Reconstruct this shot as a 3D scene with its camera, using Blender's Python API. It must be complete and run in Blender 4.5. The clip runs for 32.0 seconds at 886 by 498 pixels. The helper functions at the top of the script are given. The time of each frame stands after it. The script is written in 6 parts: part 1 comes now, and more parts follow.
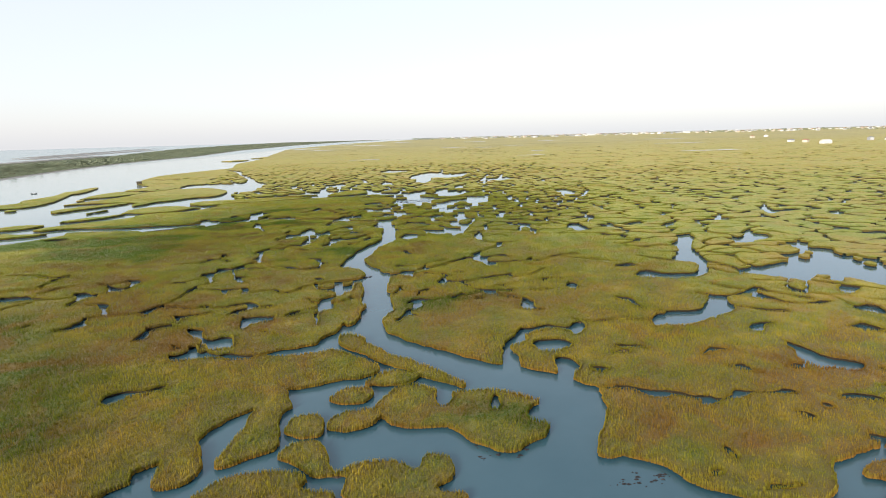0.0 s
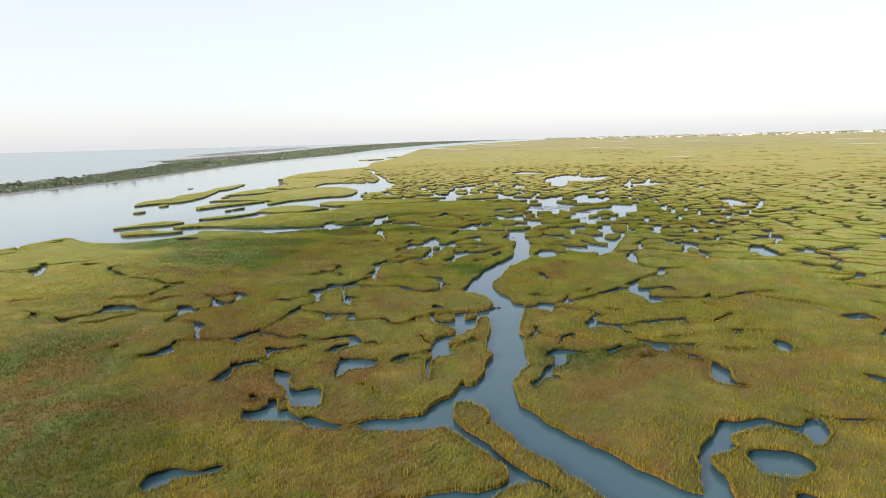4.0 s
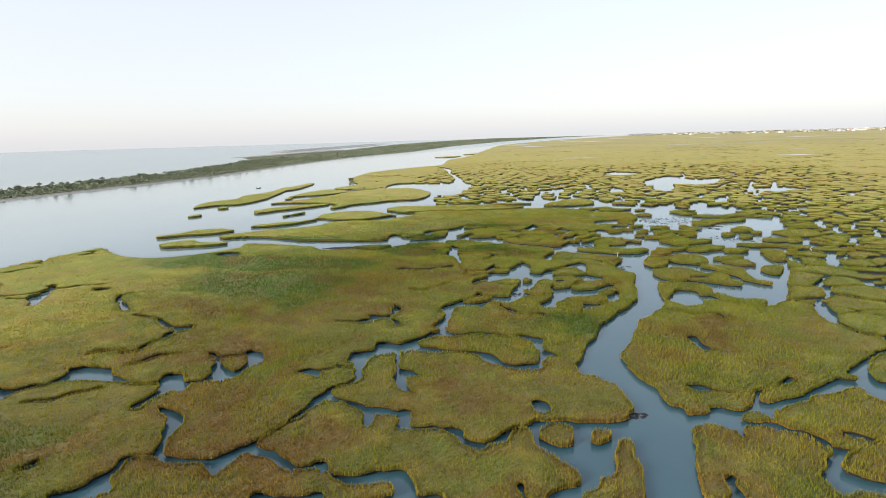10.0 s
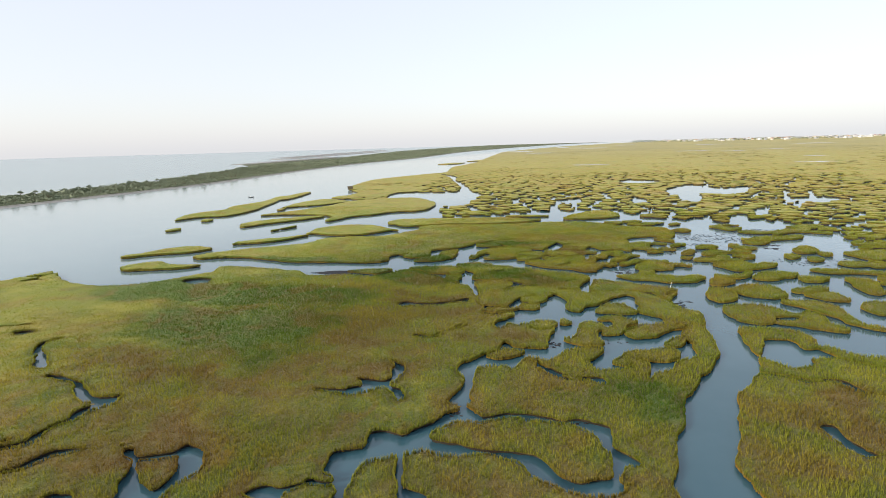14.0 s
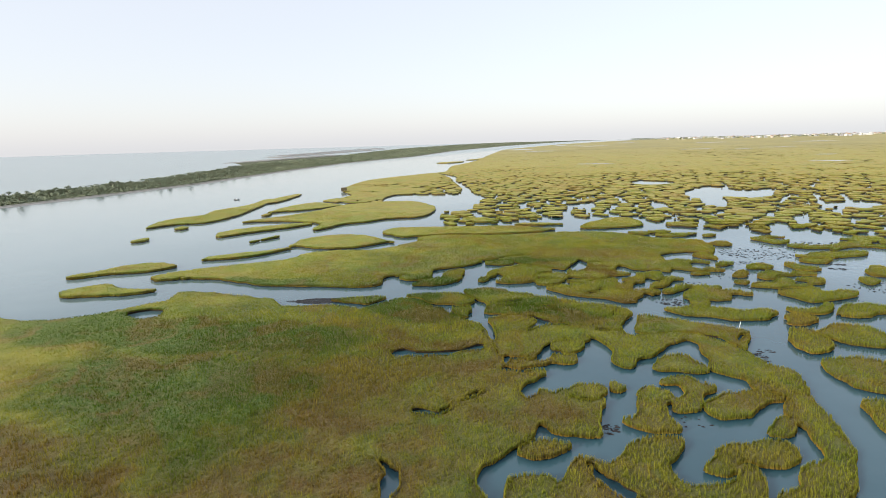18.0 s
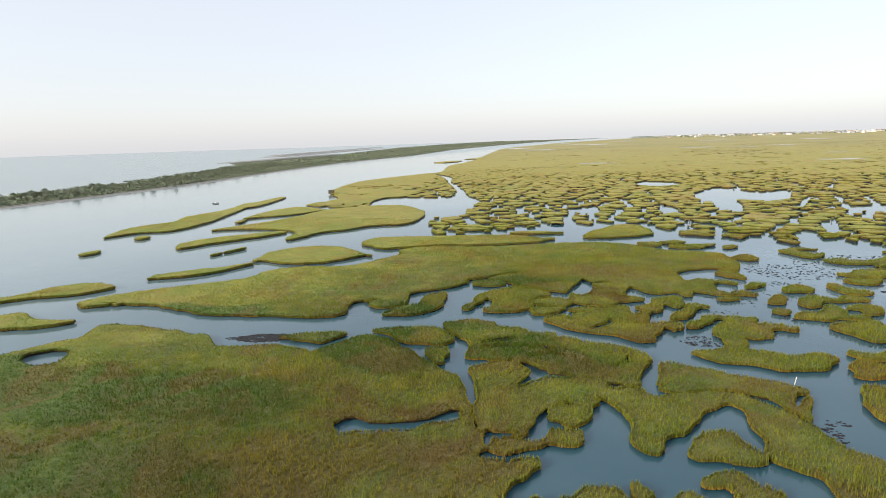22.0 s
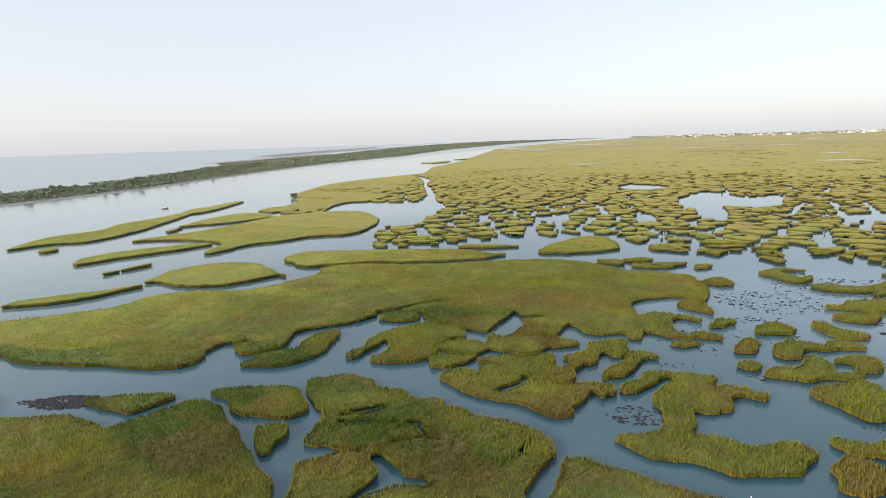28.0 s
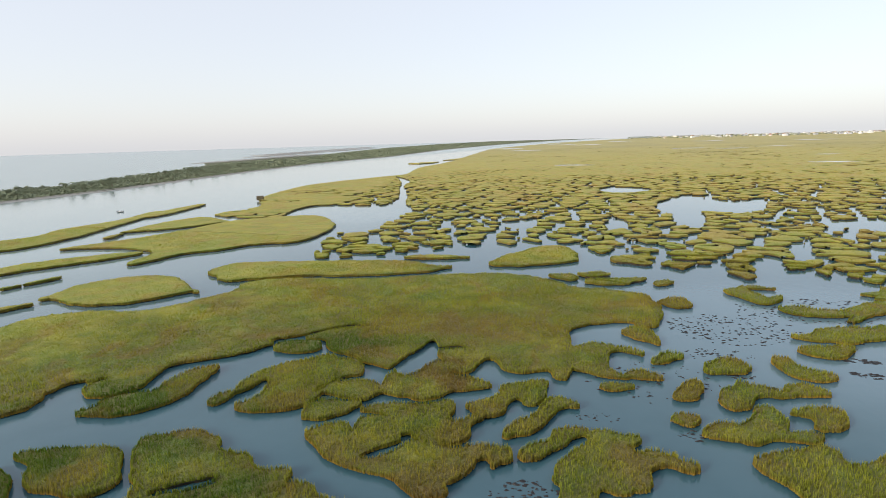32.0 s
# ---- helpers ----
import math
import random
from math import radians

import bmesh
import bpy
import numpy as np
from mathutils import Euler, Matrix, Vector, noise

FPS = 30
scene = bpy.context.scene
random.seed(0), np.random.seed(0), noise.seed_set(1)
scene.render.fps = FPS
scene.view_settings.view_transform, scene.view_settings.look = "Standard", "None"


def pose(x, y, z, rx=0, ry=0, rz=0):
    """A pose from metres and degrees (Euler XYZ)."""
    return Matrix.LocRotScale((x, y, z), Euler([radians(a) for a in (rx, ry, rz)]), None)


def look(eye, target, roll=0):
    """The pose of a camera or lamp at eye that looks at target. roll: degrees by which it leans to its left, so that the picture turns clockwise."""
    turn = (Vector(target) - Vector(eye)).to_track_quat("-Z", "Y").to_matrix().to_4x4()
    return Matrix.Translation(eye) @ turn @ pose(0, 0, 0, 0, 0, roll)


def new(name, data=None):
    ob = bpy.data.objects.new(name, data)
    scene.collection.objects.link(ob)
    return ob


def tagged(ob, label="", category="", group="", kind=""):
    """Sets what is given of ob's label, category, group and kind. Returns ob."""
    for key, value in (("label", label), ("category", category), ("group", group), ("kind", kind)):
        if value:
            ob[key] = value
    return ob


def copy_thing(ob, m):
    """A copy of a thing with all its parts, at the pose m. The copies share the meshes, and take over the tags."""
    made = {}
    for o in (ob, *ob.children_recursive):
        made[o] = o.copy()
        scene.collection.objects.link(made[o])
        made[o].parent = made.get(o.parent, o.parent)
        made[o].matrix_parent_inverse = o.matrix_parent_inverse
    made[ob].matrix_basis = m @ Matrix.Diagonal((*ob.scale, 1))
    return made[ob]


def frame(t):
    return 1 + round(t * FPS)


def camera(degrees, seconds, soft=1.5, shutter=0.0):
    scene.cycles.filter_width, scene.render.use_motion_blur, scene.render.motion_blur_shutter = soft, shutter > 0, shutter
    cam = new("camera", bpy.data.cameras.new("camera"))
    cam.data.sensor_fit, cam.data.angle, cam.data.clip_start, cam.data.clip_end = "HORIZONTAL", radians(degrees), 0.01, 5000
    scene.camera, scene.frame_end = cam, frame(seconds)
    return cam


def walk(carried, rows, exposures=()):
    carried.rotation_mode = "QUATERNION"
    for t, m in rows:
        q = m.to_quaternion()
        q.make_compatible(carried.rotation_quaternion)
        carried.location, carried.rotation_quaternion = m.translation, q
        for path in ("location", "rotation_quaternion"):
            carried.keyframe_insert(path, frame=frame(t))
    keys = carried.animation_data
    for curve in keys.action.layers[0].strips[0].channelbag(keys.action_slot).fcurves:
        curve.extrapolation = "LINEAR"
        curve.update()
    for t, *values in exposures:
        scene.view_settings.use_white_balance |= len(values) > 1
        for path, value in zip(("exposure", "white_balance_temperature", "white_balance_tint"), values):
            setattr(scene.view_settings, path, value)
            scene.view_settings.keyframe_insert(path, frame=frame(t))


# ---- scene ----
cam = camera(77.9, 32.0, soft=0.65)

# seconds, x, y, z, turn to the left, tilt, lean (degrees)
FLIGHT = (
    (0.0, -0.00, 0.00, 25.00, -0.00, -11.72, -1.60),
    (0.5, -0.19, 2.39, 24.97, 1.61, -11.66, -1.62),
    (1.0, -0.43, 4.69, 24.92, 3.40, -11.56, -1.64),
    (1.5, -0.71, 7.04, 24.88, 5.60, -11.51, -1.63),
    (2.0, -1.03, 9.40, 24.85, 7.86, -11.47, -1.56),
    (2.5, -1.46, 11.87, 24.84, 9.75, -11.44, -1.54),
    (3.0, -1.91, 14.34, 24.84, 10.60, -11.42, -1.54),
    (3.5, -2.47, 16.85, 24.86, 12.01, -11.40, -1.56),
    (5.5, -5.00, 27.04, 25.02, 17.29, -11.41, -1.48),
    (6.0, -5.81, 29.56, 25.03, 18.45, -11.41, -1.49),
    (7.0, -7.49, 34.47, 25.03, 19.96, -11.43, -1.48),
    (8.0, -9.28, 39.20, 25.11, 20.78, -11.48, -1.51),
    (9.0, -11.25, 43.86, 25.16, 21.14, -11.54, -1.59),
    (10.0, -13.38, 48.58, 25.03, 21.38, -11.55, -1.65),
    (11.0, -15.57, 53.31, 24.92, 21.43, -11.56, -1.66),
    (12.0, -17.94, 58.05, 24.80, 21.49, -11.56, -1.65),
    (12.5, -19.07, 60.42, 24.72, 21.51, -11.23, -1.66),
    (13.0, -20.18, 62.76, 24.63, 21.53, -10.93, -1.67),
    (14.0, -22.49, 67.41, 24.50, 21.58, -10.86, -1.65),
    (14.5, -23.69, 69.76, 24.51, 21.58, -10.90, -1.58),
    (16.5, -28.21, 78.84, 24.68, 21.55, -10.98, -1.56),
    (17.0, -29.14, 80.99, 24.79, 21.49, -11.02, -1.60),
    (18.0, -30.71, 85.48, 24.99, 21.35, -11.10, -1.64),
    (19.0, -31.94, 90.02, 25.10, 21.33, -11.17, -1.74),
    (20.0, -32.86, 94.43, 25.14, 21.36, -11.23, -1.81),
    (21.0, -33.37, 98.60, 25.14, 21.41, -11.21, -1.82),
    (22.0, -33.37, 102.47, 25.08, 21.43, -11.22, -1.84),
    (23.0, -32.94, 106.23, 24.94, 21.49, -11.19, -1.82),
    (24.0, -32.25, 109.95, 24.90, 21.49, -11.21, -1.80),
    (25.0, -31.25, 113.62, 24.88, 21.55, -11.23, -1.82),
    (25.5, -30.61, 115.47, 24.88, 21.55, -11.22, -1.85),
    (27.5, -27.26, 122.57, 24.83, 21.52, -11.24, -1.83),
    (28.0, -26.45, 124.41, 24.85, 21.49, -11.25, -1.81),
    (29.0, -24.84, 128.04, 24.86, 21.43, -11.25, -1.78),
    (30.0, -23.33, 131.59, 24.81, 21.42, -11.26, -1.71),
    (31.0, -21.74, 135.38, 24.75, 21.36, -11.26, -1.67),
    (32.0, -19.89, 138.86, 24.69, 21.26, -11.25, -1.68),
)


def aim(x, y, z, turn, tilt, lean):
    a, b = radians(turn), radians(tilt)
    way = Vector((-math.sin(a) * math.cos(b), math.cos(a) * math.cos(b), math.sin(b)))
    return look((x, y, z), Vector((x, y, z)) + way, lean)


walk(cam, [(r[0], aim(*r[1:])) for r in FLIGHT], exposures=((0.0, 0.81), (12.0, 0.77), (20.0, 0.72), (32.0, 0.65)))

# ---- world and sun ----
SUN_UP, SUN_WAY = radians(22), Vector((-0.58, -0.81))
world = bpy.data.worlds.new("hazy_evening_sky")
scene.world = world
world.use_nodes = True
wn, wl = world.node_tree.nodes, world.node_tree.links
sky = wn.new("ShaderNodeTexSky")
sky.sky_type, sky.sun_disc = "NISHITA", False
sky.sun_elevation = SUN_UP
sky.sun_rotation = math.atan2(SUN_WAY.x, SUN_WAY.y)
sky.air_density, sky.dust_density, sky.ozone_density = 1.0, 1.8, 1.0
# evening haze: the clear sky seen through a bright even veil
veil = wn.new("ShaderNodeMix")
veil.data_type = "RGBA"
veil.inputs["Factor"].default_value = 0.55
veil.inputs["B"].default_value = (7.6, 7.65, 8.1, 1)
wl.new(sky.outputs[0], veil.inputs["A"])
wn["Background"].inputs["Strength"].default_value = 0.097
wl.new(veil.outputs["Result"], wn["Background"].inputs["Color"])
sun = new("sun", bpy.data.lights.new("sun", "SUN"))
sun.data.energy, sun.data.angle, sun.data.color = 2.5, radians(10), (1.0, 0.90, 0.76)
to_sun = Vector((SUN_WAY.x, SUN_WAY.y, 0)).normalized() * math.cos(SUN_UP) + Vector((0, 0, math.sin(SUN_UP)))
sun.matrix_world = look(to_sun * 100, (0, 0, 0))


# ---- materials ----
def material(name, roughness=0.9, specular=0.2):
    m = bpy.data.materials.new(name)
    m.use_nodes = True
    b = m.node_tree.nodes["Principled BSDF"]
    b.inputs["Roughness"].default_value = roughness
    b.inputs["Specular IOR Level"].default_value = specular
    return m, m.node_tree.nodes, m.node_tree.links, b


def noise_node(n, l, scale, detail=3.0, rough=0.55, source=None):
    t = n.new("ShaderNodeTexNoise")
    t.inputs["Scale"].default_value, t.inputs["Detail"].default_value = scale, detail
    t.inputs["Roughness"].default_value = rough
    if source:
        l.new(source, t.inputs["Vector"])
    return t.outputs["Fac"]


def ramp(n, l, source, *stops):
    r = n.new("ShaderNodeValToRGB")
    e = r.color_ramp.elements
    while len(e) < len(stops):
        e.new(0.5)
    for q, (at, c) in zip(e, stops):
        q.position, q.color = at, (*c, 1)
    l.new(source, r.inputs["Fac"])
    return r.outputs["Color"]


def span(n, l, source, a, b, c=0.0, d=1.0):
    r = n.new("ShaderNodeMapRange")
    r.interpolation_type = "SMOOTHSTEP"
    for i, v in enumerate((a, b, c, d)):
        r.inputs[i + 1].default_value = v
    l.new(source, r.inputs[0])
    return r.outputs[0]


def blend(n, l, fac, a, b, mode="MIX"):
    m = n.new("ShaderNodeMix")
    m.data_type, m.blend_type = "RGBA", mode
    for s, v in ((m.inputs["Factor"], fac), (m.inputs["A"], a), (m.inputs["B"], b)):
        if isinstance(v, bpy.types.NodeSocket):
            l.new(v, s)
        else:
            s.default_value = v if isinstance(v, float) else (*v, 1)
    return m.outputs["Result"]


def bump(n, l, b, height, strength, distance):
    k = n.new("ShaderNodeBump")
    k.inputs["Strength"].default_value, k.inputs["Distance"].default_value = strength, distance
    l.new(height, k.inputs["Height"])
    l.new(k.outputs["Normal"], b.inputs["Normal"])


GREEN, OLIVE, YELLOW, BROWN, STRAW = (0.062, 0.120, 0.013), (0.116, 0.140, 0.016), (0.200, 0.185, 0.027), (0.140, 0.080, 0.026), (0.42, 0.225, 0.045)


def meadow_spot(n, l, xyz, x, y, rx, ry):
    """1 in the middle of an elliptic patch of the meadow, 0 outside."""
    v = n.new("ShaderNodeVectorMath")
    v.operation = "SUBTRACT"
    l.new(xyz, v.inputs[0])
    v.inputs[1].default_value = (x, y, 0)
    s = n.new("ShaderNodeVectorMath")
    s.operation = "MULTIPLY"
    l.new(v.outputs[0], s.inputs[0])
    s.inputs[1].default_value = (1 / rx, 1 / ry, 0)
    q = n.new("ShaderNodeVectorMath")
    q.operation = "LENGTH"
    l.new(s.outputs[0], q.inputs[0])
    return span(n, l, q.outputs["Value"], 0.35, 1.1, 1.0, 0.0)


def grass_colour(n, l, blades):
    xyz = n.new("ShaderNodeNewGeometry").outputs["Position"]
    # patches have ragged borders
    ragged = n.new("ShaderNodeTexNoise")
    ragged.inputs["Scale"].default_value, ragged.inputs["Detail"].default_value = 0.09, 4
    l.new(xyz, ragged.inputs["Vector"])
    shift = n.new("ShaderNodeVectorMath")
    shift.operation = "MULTIPLY_ADD"
    l.new(ragged.outputs["Color"], shift.inputs[0])
    shift.inputs[1].default_value = (26, 26, 0)
    l.new(xyz, shift.inputs[2])
    away = n.new("ShaderNodeVectorMath")
    away.operation = "SUBTRACT"
    l.new(shift.outputs[0], away.inputs[0])
    away.inputs[1].default_value = (13, 13, 0)
    torn = away.outputs[0]
    big = noise_node(n, l, 0.035, 4, 0.6, xyz)
    mid = noise_node(n, l, 0.22, 4, 0.6, xyz)
    fine = noise_node(n, l, 2.6, 3, 0.7, xyz)
    c = ramp(n, l, mid, (0.30, GREEN), (0.48, OLIVE), (0.64, YELLOW))
    c = blend(n, l, span(n, l, big, 0.52, 0.66, 0.0, 0.75), c, GREEN)
    c = blend(n, l, span(n, l, big, 0.46, 0.30, 0.0, 0.55), c, BROWN)
    unripe = None

    def either(a, b):
        k = n.new("ShaderNodeMath")
        k.operation = "MAXIMUM"
        l.new(a, k.inputs[0])
        l.new(b, k.inputs[1])
        return k.outputs[0]

    for x, y, rx, ry in MEADOW_GREEN:
        s = meadow_spot(n, l, torn, x, y, rx, ry)
        c = blend(n, l, s, c, (0.050, 0.110, 0.012))
        unripe = either(unripe, s) if unripe else s
    for x, y, rx, ry in MEADOW_BROWN:
        s = meadow_spot(n, l, torn, x, y, rx, ry)
        t = n.new("ShaderNodeMath")
        t.operation = "MULTIPLY"
        l.new(s, t.inputs[0])
        l.new(span(n, l, mid, 0.35, 0.6, 0.25, 1.0), t.inputs[1])
        c = blend(n, l, t.outputs[0], c, BROWN)
        unripe = either(unripe, span(n, l, t.outputs[0], 0.0, 1.0, 0.0, 0.65))
    rust = noise_node(n, l, 0.11, 5, 0.65, torn)
    c = blend(n, l, span(n, l, rust, 0.48, 0.62, 0.0, 0.7), c, (0.150, 0.080, 0.024))
    c = blend(n, l, span(n, l, fine, 0.42, 0.65, 0.0, 0.6), c, blend(n, l, 0.5, c, (0.26, 0.24, 0.055)))
    c = blend(n, l, span(n, l, noise_node(n, l, 1.1, 5, 0.75, xyz), 0.50, 0.36, 0.0, 0.55), c, blend(n, l, 0.5, c, (0.045, 0.052, 0.010)))
    if blades:
        isle = n.new("ShaderNodeNewGeometry").outputs["Random Per Island"]
        c = blend(n, l, 1.0, c, ramp(n, l, isle, (0.0, (0.74, 0.76, 0.74)), (1.0, (1.30, 1.27, 1.2))), "MULTIPLY")
    sep = n.new("ShaderNodeSeparateXYZ")
    l.new(xyz, sep.inputs[0])
    # drier, yellower grass on the landward and on the far marsh
    dry = n.new("ShaderNodeMath")
    dry.operation = "MAXIMUM"
    l.new(span(n, l, sep.outputs["Y"], 125.0, 35.0, 0.0, 0.85), dry.inputs[0])
    l.new(span(n, l, sep.outputs["Y"], 190.0, 420.0, 0.0, 0.35), dry.inputs[1])
    c = blend(n, l, dry.outputs[0], c, blend(n, l, 1.0, c, (1.26, 1.0, 0.85), "MULTIPLY"))
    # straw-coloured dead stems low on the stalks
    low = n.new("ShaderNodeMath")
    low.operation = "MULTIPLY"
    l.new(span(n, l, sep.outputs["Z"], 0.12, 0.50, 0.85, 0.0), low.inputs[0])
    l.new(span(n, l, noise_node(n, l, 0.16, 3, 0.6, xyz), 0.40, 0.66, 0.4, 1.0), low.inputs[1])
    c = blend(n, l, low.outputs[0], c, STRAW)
    # dead-leaf brown low in the mat, darkened to stand for shade between blades
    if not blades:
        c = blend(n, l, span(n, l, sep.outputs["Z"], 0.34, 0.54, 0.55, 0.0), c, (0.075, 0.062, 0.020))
    # paler tops: ripe yellow plus painted sunlit brightness, less on the green meadow
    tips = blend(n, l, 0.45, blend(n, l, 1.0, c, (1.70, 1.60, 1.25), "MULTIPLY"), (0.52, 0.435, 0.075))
    ripe_lit = n.new("ShaderNodeMath")
    ripe_lit.operation = "MULTIPLY"
    l.new(span(n, l, sep.outputs["Z"], *((0.30, 0.72, 0.1, 0.72) if blades else (0.45, 0.70, 0.0, 0.53))), ripe_lit.inputs[0])
    l.new(span(n, l, unripe, 0.0, 1.0, 1.0, 0.2), ripe_lit.inputs[1])
    c = blend(n, l, ripe_lit.outputs[0], c, tips)
    # the wetter middle marsh is greener than the landward marsh
    lush = n.new("ShaderNodeMath")
    lush.operation = "MINIMUM"
    l.new(span(n, l, sep.outputs["Y"], 80.0, 140.0), lush.inputs[0])
    l.new(span(n, l, sep.outputs["Y"], 360.0, 200.0), lush.inputs[1])
    c = blend(n, l, lush.outputs[0], c, blend(n, l, 1.0, c, (0.92, 1.03, 0.94), "MULTIPLY"))
    # far inland the grass turns greyer, distance haze mixed into its colour
    return blend(n, l, span(n, l, sep.outputs["Y"], 500.0, 1500.0, 0.0, 0.65), c, blend(n, l, span(n, l, noise_node(n, l, 0.006, 4, 0.6, xyz), 0.42, 0.6), (0.15, 0.145, 0.07), (0.235, 0.205, 0.08)))


def grass_material(name, blades):
    m, n, l, b = material(name, 0.7, 0.18)
    b.inputs["Sheen Weight"].default_value = 0.0 if blades else 0.15
    b.inputs["Sheen Roughness"].default_value = 0.45
    b.inputs["Sheen Tint"].default_value = (1.0, 0.9, 0.55, 1)
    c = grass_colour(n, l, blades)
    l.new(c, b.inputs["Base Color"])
    if blades:
        t = n.new("ShaderNodeBsdfTranslucent")
        l.new(c, t.inputs["Color"])
        mix = n.new("ShaderNodeMixShader")
        mix.inputs[0].default_value = 0.45
        l.new(b.outputs[0], mix.inputs[1])
        l.new(t.outputs[0], mix.inputs[2])
        l.new(mix.outputs[0], n["Material Output"].inputs["Surface"])
    else:
        bump(n, l, b, noise_node(n, l, 1.6, 6, 0.75, n.new("ShaderNodeNewGeometry").outputs["Position"]), 1.0, 0.5)
    return m


MEADOW_GREEN = ((-50, 55, 16, 12), (-64, 68, 16, 10), (-40, 44, 12, 8), (-78, 122, 22, 10), (-92, 160, 30, 8), (-66, 172, 20, 6), (-62, 158, 10, 6), (-83, 126, 14, 8), (-104, 137, 22, 10), (-80, 140, 24, 10), (-46, 161, 12, 6), (-68, 129, 10, 5), (-22, 119, 8, 8), (-52, 196, 12, 6), (-64, 163, 7, 4), (2, 80, 10, 6), (4, 43, 9, 5))
MEADOW_BROWN = ((-45, 82, 14, 10), (-38, 62, 10, 9), (-62, 96, 10, 7), (-30, 96, 6, 5), (-25, 70, 6, 6), (-57, 124, 10, 7), (-52, 138, 9, 6), (-58, 145, 8, 4), (-75, 108, 12, 5), (-54, 117, 9, 4), (-63, 110, 10, 4), (19, 44, 5, 4), (39, 55, 9, 5), (8, 77, 8, 5), (-6, 122, 5, 8), (-40, 131, 8, 4), (-40, 189, 6, 4), (-34, 172, 6, 4))
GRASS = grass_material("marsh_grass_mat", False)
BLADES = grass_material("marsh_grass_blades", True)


def mud_material():
    m, n, l, b = material("wet_mud", 0.45, 0.4)
    xyz = n.new("ShaderNodeNewGeometry").outputs["Position"]
    l.new(ramp(n, l, noise_node(n, l, 1.4, 5, 0.65, xyz), (0.3, (0.035, 0.024, 0.016)), (0.7, (0.085, 0.058, 0.036))), b.inputs["Base Color"])
    bump(n, l, b, noise_node(n, l, 4.0, 5, 0.7, xyz), 0.7, 0.1)
    return m


MUD = mud_material()


def water_material():
    m, n, l, b = material("shallow_water", 0.09, 1.0)
    b.inputs["IOR"].default_value = 1.33
    xyz = n.new("ShaderNodeNewGeometry").outputs["Position"]
    cloud = noise_node(n, l, 0.05, 5, 0.6, xyz)
    c = ramp(n, l, cloud, (0.35, (0.028, 0.080, 0.106)), (0.65, (0.043, 0.101, 0.128)))
    stretch = n.new("ShaderNodeMapping")
    stretch.inputs["Scale"].default_value = (1.0, 0.6, 1.0)
    stretch.inputs["Rotation"].default_value = (0, 0, 0.5)
    l.new(xyz, stretch.inputs["Vector"])
    # wind ripples, strongest on the open lagoon
    k = n.new("ShaderNodeBump")
    k.inputs["Distance"].default_value = 0.06
    l.new(noise_node(n, l, 0.9, 4, 0.6, stretch.outputs[0]), k.inputs["Height"])
    gust = n.new("ShaderNodeMath")
    gust.operation = "MULTIPLY_ADD"
    flats = n.new("ShaderNodeMath")
    flats.operation = "MAXIMUM"
    l.new(meadow_spot(n, l, xyz, 0, 216, 42, 30), flats.inputs[0])
    l.new(meadow_spot(n, l, xyz, -118, 305, 30, 26), flats.inputs[1])
    l.new(flats.outputs[0], gust.inputs[0])
    gust.inputs[1].default_value, gust.inputs[2].default_value = 0.75, 0.12
    sea = n.new("ShaderNodeMath")
    sea.operation = "MAXIMUM"
    east = n.new("ShaderNodeSeparateXYZ")
    l.new(xyz, east.inputs[0])
    l.new(gust.outputs[0], sea.inputs[0])
    rough = n.new("ShaderNodeMath")
    rough.operation = "MAXIMUM"
    l.new(span(n, l, east.outputs["X"], -350.0, -460.0), rough.inputs[0])
    l.new(span(n, l, east.outputs["X"], -90.0, -200.0, 0.0, 0.45), rough.inputs[1])
    l.new(rough.outputs[0], sea.inputs[1])
    l.new(span(n, l, east.outputs["X"], -350.0, -460.0, 0.09, 0.2), b.inputs["Roughness"])
    # pale sky reflection painted into the shallow flats; the lagoon carries more silt than the creeks
    c = blend(n, l, span(n, l, flats.outputs[0], 0.0, 1.0, 0.0, 0.8), c, (0.095, 0.165, 0.205))
    silt = span(n, l, east.outputs["X"], -60.0, -170.0)
    l.new(blend(n, l, silt, c, ramp(n, l, cloud, (0.3, (0.150, 0.215, 0.22)), (0.7, (0.180, 0.245, 0.245)))), b.inputs["Base Color"])
    l.new(sea.outputs[0], k.inputs["Strength"])
    l.new(k.outputs["Normal"], b.inputs["Normal"])
    return m


WATER = water_material()


def plain(name, colour, roughness=0.8, vary=0.15, scale=3.0):
    m, n, l, b = material(name, roughness, 0.3)
    f = noise_node(n, l, scale, 4, 0.6, n.new("ShaderNodeNewGeometry").outputs["Position"])
    dark = tuple(v * (1 - vary) for v in colour)
    lite = tuple(min(1, v * (1 + vary)) for v in colour)
    l.new(ramp(n, l, f, (0.3, dark), (0.7, lite)), b.inputs["Base Color"])
    return m


# ---- mesh helpers ----
def part(name, bm, mat, parent=None, label=""):
    me = bpy.data.meshes.new(name)
    bm.to_mesh(me)
    bm.free()
    me.materials.append(mat)
    ob = new(name, me)
    ob.parent = parent
    return tagged(ob, label)


def faces_object(name, verts, faces, mat, parent=None, label=""):
    me = bpy.data.meshes.new(name)
    me.from_pydata(verts, [], faces)
    me.materials.append(mat)
    ob = new(name, me)
    ob.parent = parent
    return tagged(ob, label)


